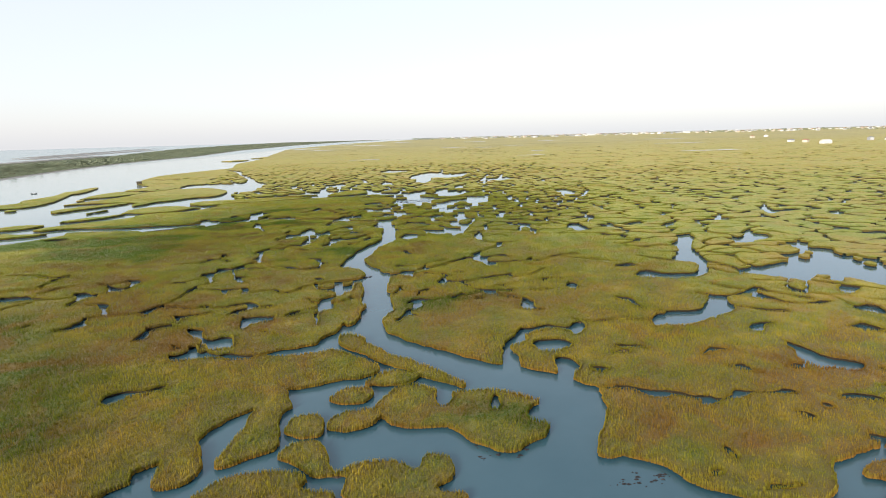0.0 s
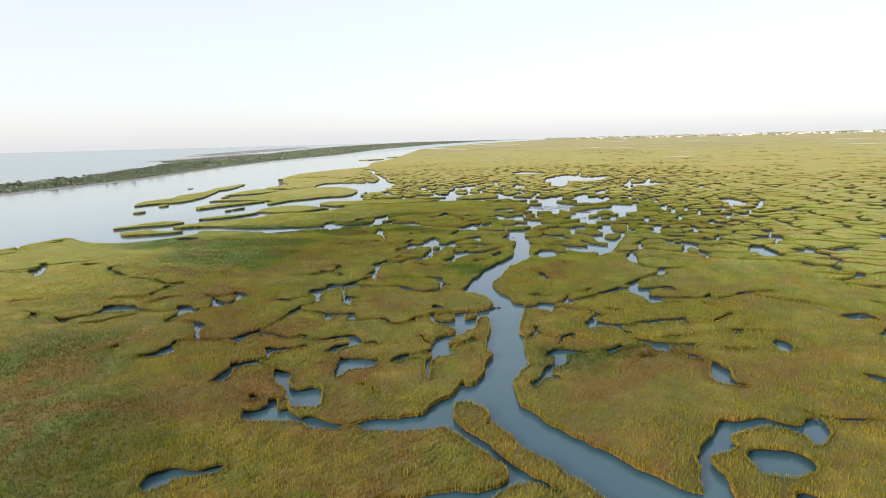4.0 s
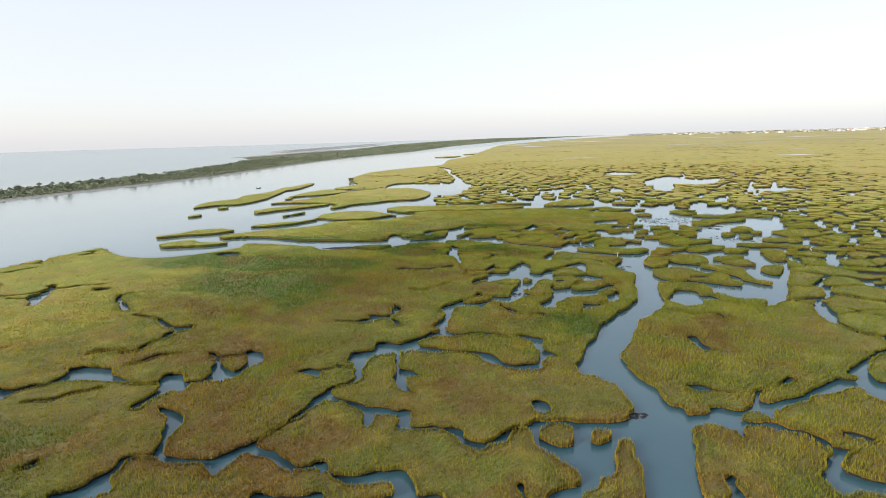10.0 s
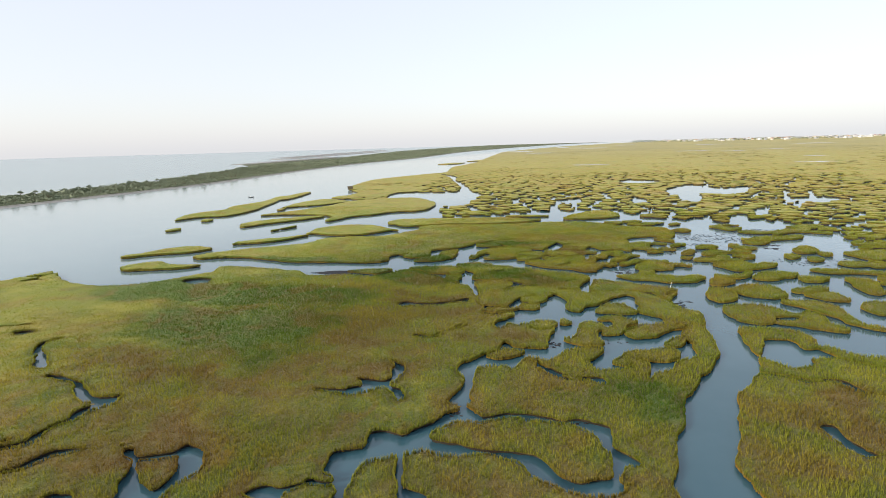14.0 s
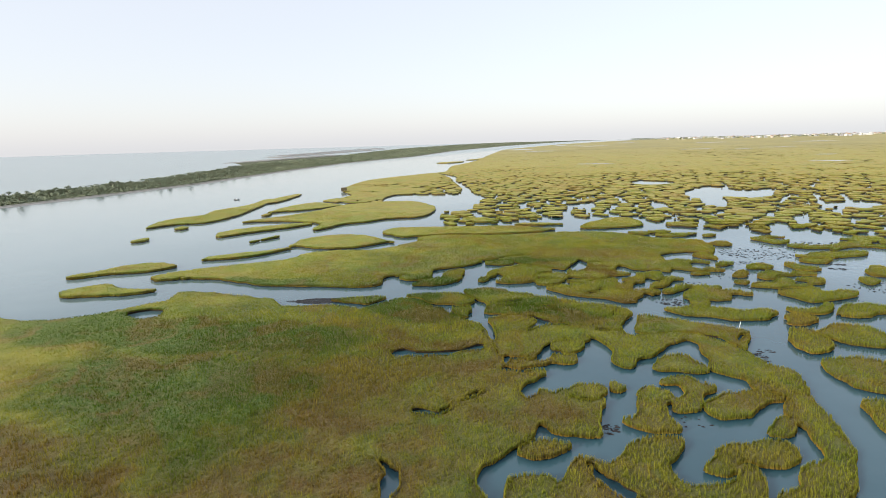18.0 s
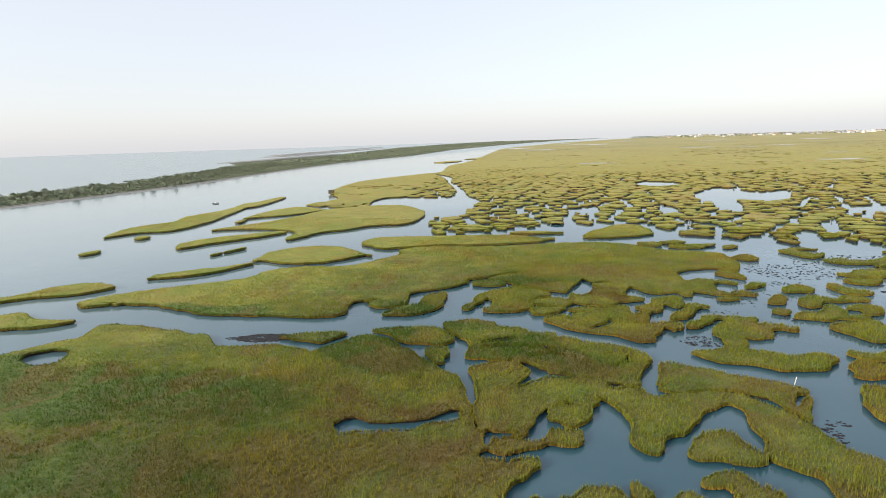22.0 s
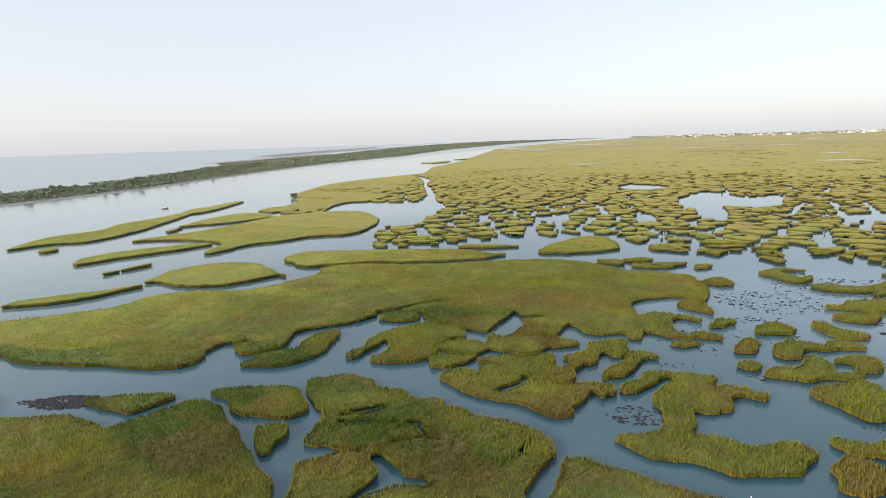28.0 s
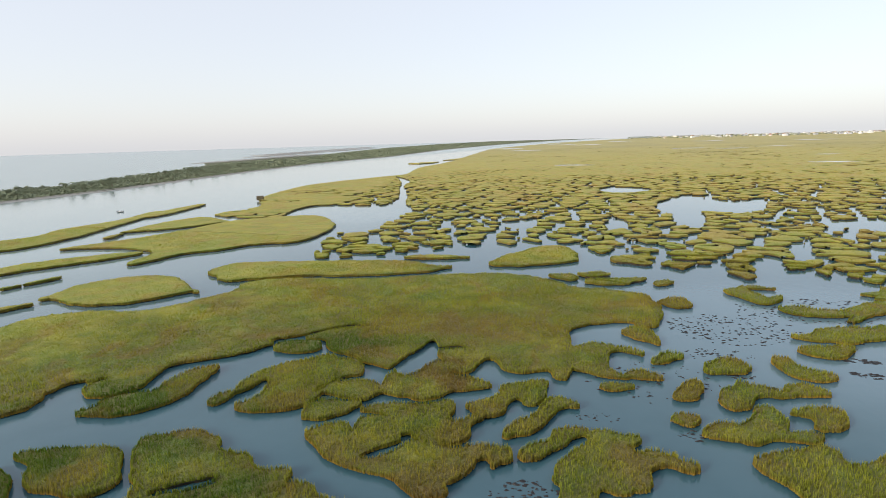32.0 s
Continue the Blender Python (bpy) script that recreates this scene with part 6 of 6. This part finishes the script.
# pools lying on the far plain
for px, py, rx, ry in ((101, 624, 22, 9), (135, 774, 14, 12), (29, 1111, 40, 22), (88, 1059, 26, 18), (153, 1146, 34, 18), (-82, 614, 26, 8),
                       (-336, 1383, 40, 60), (-193, 1677, 60, 60), (310, 620, 60, 10), (590, 1452, 70, 40), (-330, 2000, 30, 90), (-150, 2300, 60, 90), (120, 1900, 50, 60), (330, 1700, 70, 40), (-260, 1800, 30, 50), (420, 980, 60, 18), (-250, 1180, 40, 30)):
    bm = bmesh.new()
    ring = []
    for k in range(28):
        a = 2 * math.pi * k / 28
        r = 0.75 + 0.5 * noise.noise((px + 2 * math.cos(a), py + 2 * math.sin(a), 0.3))
        ring.append(bm.verts.new((px + rx * r * math.cos(a), py + ry * r * math.sin(a), 0.735)))
    bm.faces.new(ring)
    tagged(part("pool", bm, WATER), "still pale pool on the far marsh plain", "pool", "pools on the plain")

# strips of marsh off the far bank of the channel
for flat in ((-272, 690, -262, 720, -250, 725, -246, 700, -255, 680), (-210, 572, -205, 606, -190, 612, -186, 585), (-262, 770, -258, 830, -248, 840, -246, 780)):
    tagged(polygon_slab("marsh_island", flat, 0.75, GRASS), "low grass strip lying off the far channel bank", "marsh island", "marsh islands")

# ---- barrier island: scrub, trees, shore ----
SAND = plain("grey_shore_sand", (0.25, 0.245, 0.23), 0.9, 0.2, 0.3)
FOLIAGE, n, l, b = material("coastal_foliage", 0.8, 0.15)
isle = n.new("ShaderNodeNewGeometry")
c = ramp(n, l, noise_node(n, l, 0.06, 4, 0.6, isle.outputs["Position"]), (0.35, (0.15, 0.18, 0.12)), (0.65, (0.22, 0.245, 0.165)))
l.new(blend(n, l, 1.0, c, ramp(n, l, isle.outputs["Random Per Island"], (0.0, (0.8, 0.83, 0.8)), (1.0, (1.22, 1.2, 1.18))), "MULTIPLY"), b.inputs["Base Color"])
BARK = plain("grey_bark", (0.13, 0.10, 0.075), 0.9, 0.3, 4.0)

NEAR_BANK = pairs((-300, 60, -318, 233, -325, 315, -333, 383, -380, 554, -418, 732, -430, 980, -525, 1458, -597, 2268, -606, 3643, -440, 4780))
SEA_BANK = pairs((-360, 60, -375, 200, -385, 300, -400, 400, -480, 560, -560, 720, -600, 980, -720, 1250, -1000, 2100, -1241, 3331, -1380, 4760))


def across(s, q):
    """A point s of the way along the barrier island and q of the way from the channel to the sea."""
    ys = NEAR_BANK[:, 1]
    yy = 60 + s * 2300 + 2400 * np.maximum(0, s - 0.4) ** 2 / 0.36
    xa, xb = np.interp(yy, ys, NEAR_BANK[:, 0]), np.interp(yy, SEA_BANK[:, 1], SEA_BANK[:, 0])
    return xa + (xb - xa) * q, yy


beach_v, beach_f = [], []
for k in range(61):
    s = (k / 60) ** 1.6
    px, py = across(s, 0.0)
    w = 2.6 + 2 * noise.noise((k * 0.7, 3.1, 0))
    beach_v += [(px + w + 1.5, py, -0.1), (px + 0.5, py, 0.42), (px - w, py, 0.60)]
    if k:
        q = 3 * k
        beach_f += [(q - 3, q, q + 1, q - 2), (q - 2, q + 1, q + 2, q - 1)]
tagged(faces_object("beach", beach_v, beach_f, SAND), "narrow grey muddy beach along the barrier island", "beach", kind="structure")


def scrub_triangles(count, s0, s1, q0, q1, size, tall):
    s, q = rng.uniform(s0, s1, count), rng.uniform(q0, q1, count)
    px, py = across(s, q)
    hump = value_noise(px, py, 9, 81) * 0.7 + value_noise(px, py, 30, 82) * 0.6
    pz = 0.4 + rng.uniform(0.0, 1.0, count) * tall * hump * (0.35 + 0.65 * q)
    a = rng.uniform(0, 2 * math.pi, (count, 3))
    r = size * rng.uniform(0.4, 1.0, (count, 3))
    out = np.zeros((count, 3, 3))
    out[:, :, 0] = px[:, None] + r * np.cos(a)
    out[:, :, 1] = py[:, None] + r * np.sin(a)
    out[:, :, 2] = pz[:, None] + size * rng.uniform(-0.45, 0.55, (count, 3))
    return out


scrub = np.concatenate((scrub_triangles(66000, 0.0, 0.30, 0.06, 1.0, 1.15, 2.9), scrub_triangles(36000, 0.28, 1.0, 0.04, 0.95, 2.6, 3.4)))
tagged(triangles_object("scrub", scrub, FOLIAGE), "dense grey-green scrub covering the barrier island", "scrub", kind="stuff")


def tree(seed, tall):
    r = random.Random(seed)
    top = new("tree")
    bm = bmesh.new()

    def limb(a, b, ra, rb):
        a, b = Vector(a), Vector(b)
        side = (b - a).orthogonal().normalized()
        up = (b - a).normalized().cross(side)
        rings = []
        for p, rad in ((a, ra), ((a + b) / 2 + side * 0.08, (ra + rb) / 2), (b, rb)):
            rings.append([bm.verts.new(p + rad * (math.cos(t) * side + math.sin(t) * up)) for t in (0, 1.05, 2.09, 3.14, 4.19, 5.24)])
        for p, q in zip(rings, rings[1:]):
            for k in range(6):
                bm.faces.new((p[k], p[(k + 1) % 6], q[(k + 1) % 6], q[k]))

    fork = tall * 0.4
    limb((0, 0, -0.1), (0.1, 0, fork), 0.16, 0.11)
    tips = []
    for k in range(5):
        a = k * 1.26 + r.uniform(-0.4, 0.4)
        tip = (tall * 0.3 * math.cos(a), tall * 0.3 * math.sin(a), tall * r.uniform(0.62, 0.85))
        limb((0.1, 0, fork * r.uniform(0.7, 1)), tip, 0.08, 0.03)
        tips.append(tip)
    tips.append((0, 0, tall * 0.9))
    part("trunk", bm, BARK, top)
    out = []
    for tip in tips:
        for _ in range(46):
            d = Vector((r.gauss(0, 1), r.gauss(0, 1), r.gauss(0, 0.7)))
            c = Vector(tip) + d * tall * 0.105
            for _ in range(2):
                out.append([c + Vector((r.uniform(-1, 1), r.uniform(-1, 1), r.uniform(-0.8, 0.8))) * tall * 0.075 for _ in range(3)])
    triangles_object("crown", np.array(out), FOLIAGE, top, kind="")
    return top


kinds = [tree(31 + k, 2.5 + 0.4 * k) for k in range(4)]
words = ("low wind-shaped coastal tree above the scrub", "grey-green coastal tree on the barrier island", "bushy coastal tree on the barrier island", "tall open-crowned coastal tree above the scrub")
count = 0
for k in range(260):
    s = 0.03 + 0.24 * (k / 260) + rng.uniform(-0.002, 0.002)
    px, py = across(s, 0.15 + 0.82 * rng.uniform(0, 1))
    proto = kinds[k % 4]
    if count < 4:
        ob = proto
        ob.matrix_basis = pose(float(px), float(py), 0.45, 0, 0, 40 * k)
    else:
        ob = copy_thing(proto, pose(float(px), float(py), 0.45, 0, 0, float(rng.uniform(0, 360))))
        f = float(rng.uniform(0.75, 1.15))
        ob.scale = (f, f, f)
    tagged(ob, words[k % 4], "tree", "trees on the barrier island")
    count += 1
# sand flats and the outer bar towards the sea
for flat in ((-640, 800, -690, 960, -740, 1250, -800, 1250, -720, 950, -690, 800), (-800, 1100, -900, 1500, -1050, 2100, -1120, 2100, -960, 1500, -850, 1100), (-900, 1250, -1100, 1900, -1300, 2600, -1380, 2600, -1170, 1900, -960, 1250)):
    tagged(polygon_slab("sand_bar", flat, 0.45, SAND), "pale low sand bar on the sea side", "sand bar", "sand bars")

# ---- town on the horizon ----
PAINT = [plain("white_house_paint", (0.78, 0.77, 0.74)), plain("cream_house_paint", (0.66, 0.60, 0.50)), plain("grey_house_paint", (0.45, 0.46, 0.48))]
ROOFS = [plain("grey_roof", (0.22, 0.22, 0.23)), plain("rusty_roof", (0.36, 0.17, 0.11)), plain("pale_roof", (0.62, 0.62, 0.62))]
PANE = plain("dark_pane", (0.05, 0.06, 0.07), 0.2)


def box(bm, x0, x1, y0, y1, z0, z1):
    v = [bm.verts.new((a, b, c)) for c in (z0, z1) for a, b in ((x0, y0), (x1, y0), (x1, y1), (x0, y1))]
    for f in ((3, 2, 1, 0), (4, 5, 6, 7), (0, 1, 5, 4), (1, 2, 6, 5), (2, 3, 7, 6), (3, 0, 4, 7)):
        bm.faces.new([v[i] for i in f])


def house(wide, deep, high, paint, roofing, hip):
    top = new("house")
    bm = bmesh.new()
    box(bm, -wide / 2, wide / 2, -deep / 2, deep / 2, 0, high)
    part("wall", bm, paint, top)
    bm = bmesh.new()
    e, rise = 0.5, 0.32 * deep
    low = [bm.verts.new((a * (wide / 2 + e), b * (deep / 2 + e), high)) for a, b in ((-1, -1), (1, -1), (1, 1), (-1, 1))]
    run = wide / 2 + e - (deep / 2 if hip else 0)
    r0, r1 = bm.verts.new((-run, 0, high + rise)), bm.verts.new((run, 0, high + rise))
    for f in ((low[0], low[1], r1, r0), (low[2], low[3], r0, r1), (low[1], low[2], r1), (low[3], low[0], r0), (low[3], low[2], low[1], low[0])):
        bm.faces.new(f)
    part("roof", bm, roofing, top)
    for k in range(3):
        bm = bmesh.new()
        cx = (k - 1) * wide * 0.3
        box(bm, cx - 0.6, cx + 0.6, -deep / 2 - 0.06, -deep / 2 + 0.05, high * 0.45, high * 0.45 + 1.4)
        part("window", bm, PANE, top)
    return top


models = [house(13, 9, 5.5, PAINT[0], ROOFS[0], False), house(11, 10, 7, PAINT[1], ROOFS[1], True), house(20, 12, 6, PAINT[0], ROOFS[2], False), house(12, 9, 8, PAINT[2], ROOFS[0], True)]
tell = ("white house with a grey gable roof in the distant town", "cream two-storey house with a rusty hipped roof", "long white building with a pale metal roof", "grey two-storey house with a dark hipped roof")
small = 7
spots = [(537, 852, 20), (529, 805, 30), (509, 734, 10), (639, 826, 80), (655, 812, 0), (700, 1250, 15), (760, 1300, 50)]
for k in range(290):
    way = radians(rng.uniform(0, 40)) if k % 3 else radians(rng.uniform(8, 34))
    far = rng.uniform(2800, 4650)
    spots.append((far * math.sin(way), 140 + far * math.cos(way), rng.uniform(-25, 60)))
for k, (px, py, turn) in enumerate(spots):
    m = pose(float(px), float(py), 0.7, 0, 0, float(turn))
    if k < 4:
        ob = models[k]
        ob.matrix_basis = m
    else:
        ob = copy_thing(models[k % 4], m)
    f = 0.62 if k < small else 0.9
    ob.scale = (f, f, f * 0.85)
    tagged(ob, tell[k % 4], "house", "houses of the town")
# hedges and woods round the town
count = 9000
way, far = np.radians(rng.uniform(-3, 50, count)), 4750 - 1900 * rng.uniform(0, 1, count) ** 2.2
keep = value_noise(far * np.sin(way), far * np.cos(way), 160, 91) > 0.5
way, far = way[keep], far[keep]
px, py = far * np.sin(way), 140 + far * np.cos(way)
a, r = rng.uniform(0, 6.28, (len(px), 3)), rng.uniform(3, 9, (len(px), 3))
wood = np.stack((px[:, None] + r * np.cos(a), py[:, None] + r * np.sin(a), 0.7 + rng.uniform(0, 6.5, (len(px), 3))), 2)
tagged(triangles_object("woodland", wood, FOLIAGE), "dark hedges and small woods round the distant town", "woodland", kind="stuff")

# ---- white marker pole ----
POLE_WHITE = plain("white_pipe", (0.82, 0.82, 0.80), 0.4, 0.05)
pole = new("marker_pole")
pole.matrix_basis = pose(-20.00, 161.27, 0.15, 2, 7, 0)
pole.scale = (0.75, 0.75, 0.7)
bm = bmesh.new()
bmesh.ops.create_cone(bm, cap_ends=True, segments=12, radius1=0.052, radius2=0.048, depth=1.9, matrix=Matrix.Translation((0, 0, 0.75)))
part("pipe", bm, POLE_WHITE, pole)
bm = bmesh.new()
bmesh.ops.create_cone(bm, cap_ends=True, segments=12, radius1=0.06, radius2=0.045, depth=0.07, matrix=Matrix.Translation((0, 0, 1.73)))
part("cap", bm, POLE_WHITE, pole)
tagged(pole, "leaning white plastic marker pole at the creek edge", "pole")

# ---- moored skiff ----
HULL = plain("dark_hull_paint", (0.05, 0.055, 0.06), 0.4)
DECK = plain("white_deck", (0.75, 0.75, 0.73), 0.5, 0.08)
boat = new("motor_skiff")
boat.matrix_basis = pose(-219.4, 296.1, 0.0, 0, 0, 200)
bm = bmesh.new()
rings = []
for k in range(9):
    t = k / 8
    half = 0.85 * (1 - t ** 3.2) + 0.02
    px = -2.1 + 4.4 * t
    keel = -0.18 + 0.45 * t ** 4
    rings.append([bm.verts.new(c) for c in ((px, -half, 0.55 + 0.2 * t * t), (px, -half * 0.8, keel + 0.15), (px, 0, keel), (px, half * 0.8, keel + 0.15), (px, half, 0.55 + 0.2 * t * t))])
for p, q in zip(rings, rings[1:]):
    for k in range(4):
        bm.faces.new((p[k], q[k], q[k + 1], p[k + 1]))
bm.faces.new(rings[0])
part("hull", bm, HULL, boat)
bm = bmesh.new()
deck = []
for k in range(9):
    t = k / 8
    half = 0.80 * (1 - t ** 3.2) + 0.01
    deck.append([bm.verts.new((-2.05 + 4.3 * t, s * half, 0.47 + 0.2 * t * t)) for s in (-1, 1)])
for p, q in zip(deck, deck[1:]):
    bm.faces.new((p[0], q[0], q[1], p[1]))
part("deck", bm, DECK, boat)
bm = bmesh.new()
box(bm, -0.3, 0.4, -0.4, 0.4, 0.46, 1.15)
bmesh.ops.bevel(bm, geom=bm.edges[:], offset=0.06, segments=2)
part("console", bm, DECK, boat)
bm = bmesh.new()
box(bm, 0.30, 0.36, -0.42, 0.42, 1.15, 1.5)
part("windscreen", bm, PANE, boat)
bm = bmesh.new()
box(bm, -2.5, -2.1, -0.2, 0.2, 0.25, 1.0)
bmesh.ops.bevel(bm, geom=bm.edges[:], offset=0.07, segments=2)
part("outboard_motor", bm, HULL, boat)
boat.scale = (0.6, 0.6, 0.6)
tagged(boat, "small dark skiff with a white deck moored on the channel", "boat")

# ---- reed hide on the far bank ----
REED = plain("dry_dark_reed", (0.10, 0.085, 0.055), 0.9, 0.3)
hide = new("reed_hide")
hide.matrix_basis = pose(-186, 340, 0.4, 0, 0, 25)
bm = bmesh.new()
for k in range(26):
    px = -1.3 + 2.6 * (k % 13) / 12
    py = -0.8 if k < 13 else 0.8
    h = 1.5 + 0.25 * rng.uniform(0, 1)
    box(bm, px - 0.1, px + 0.09, py - 0.04 - 0.03 * rng.uniform(0, 1), py + 0.04, 0, h)
part("reed_wall", bm, REED, hide)
bm = bmesh.new()
v = [bm.verts.new(c) for c in ((-1.5, -1.0, 1.55), (1.5, -1.0, 1.55), (1.5, 1.0, 1.8), (-1.5, 1.0, 1.8), (-1.5, -1.0, 1.65), (1.5, -1.0, 1.65), (1.5, 1.0, 1.9), (-1.5, 1.0, 1.9))]
for f in ((3, 2, 1, 0), (4, 5, 6, 7), (0, 1, 5, 4), (1, 2, 6, 5), (2, 3, 7, 6), (3, 0, 4, 7)):
    bm.faces.new([v[i] for i in f])
part("reed_roof", bm, REED, hide)
tagged(hide, "small dark reed hide on the channel bank", "hide")

# ---- clumps of dark mud and mussels breaking the shallow water ----
CLUMP = plain("black_mussel_mud", (0.018, 0.018, 0.020), 0.6, 0.4, 6.0)


def mud_clumps(cx, cy, rx, ry, turn, count, size):
    out = []
    ca, sa = math.cos(turn), math.sin(turn)
    for _ in range(count):
        a, r = rng.uniform(0, 6.283), math.sqrt(rng.uniform(0, 1))
        ux, uy = rx * r * math.cos(a), ry * r * math.sin(a)
        px, py = cx + ca * ux - sa * uy, cy + sa * ux + ca * uy
        w = 1.35 * size * rng.uniform(0.5, 1.6)
        h = 0.03 + 0.10 * rng.uniform(0, 1) * min(1, w / 0.3)
        ring = []
        for k in range(6):
            b = k * 1.047 + rng.uniform(-0.3, 0.3)
            q = w * rng.uniform(0.6, 1.1)
            ring.append((px + 1.3 * q * math.cos(b + turn), py + 0.8 * q * math.sin(b + turn), -0.03))
        tip = (px + rng.uniform(-0.3, 0.3) * w, py + rng.uniform(-0.3, 0.3) * w, h)
        out += [(ring[k], ring[(k + 1) % 6], tip) for k in range(6)]
    tagged(triangles_object("mud_clump", np.array(out), CLUMP), "dark mud and mussel clumps breaking the shallow water", "mud clumps", kind="stuff")


for row in ((-10, 214, 8, 6, 0.3, 260, 0.18), (-9.5, 196, 1.6, 0.9, 0.2, 40, 0.2), (-10.9, 198.8, 1.5, 0.8, 0.1, 26, 0.2), (-13, 204, 4.5, 2.0, 0.2, 70, 0.14),
            (1.5, 206.5, 2.0, 0.8, 0.1, 34, 0.2), (1.4, 202.5, 2.4, 0.8, 0, 40, 0.2), (0.6, 213, 4, 2, 0.2, 40, 0.15), (-81.3, 158.3, 3.6, 1.5, 0.35, 420, 0.28),
            (-84.6, 157.3, 1.8, 0.5, 0.4, 70, 0.16), (-27.3, 172.8, 2.8, 1.8, 0.4, 110, 0.15), (-15.5, 185, 2, 1, 0, 16, 0.14), (-23.6, 185.6, 2.0, 1.0, 0.2, 22, 0.12),
            (-39.3, 111, 1.4, 0.8, 0, 14, 0.18), (-14.7, 96.4, 1.8, 0.7, 0.4, 46, 0.22), (-42.5, 128.7, 1.0, 0.5, 0.2, 22, 0.2), (-27.7, 134.5, 2.5, 1.2, 0.2, 16, 0.13),
            (-33.5, 131.3, 1.2, 0.8, 0.2, 20, 0.2), (4.2, 40.6, 2.6, 2.2, 0.4, 30, 0.16), (13.8, 35.6, 2.5, 1.0, 0.1, 26, 0.14), (-19.3, 195, 7, 5, 0.3, 100, 0.15),
            (-19, 153, 0.9, 1.6, 0.6, 30, 0.2), (-18, 155, 1.2, 0.6, 0, 16, 0.18), (3, 225, 12, 6, 0.2, 260, 0.18), (-5, 178, 5, 3, 0.2, 50, 0.14), (-28.8, 112.9, 1.5, 0.6, 0.2, 16, 0.14),
            (8, 190, 9, 4, 0.1, 180, 0.16), (-9, 58, 3, 2, 0.5, 30, 0.14)):
    mud_clumps(*row)
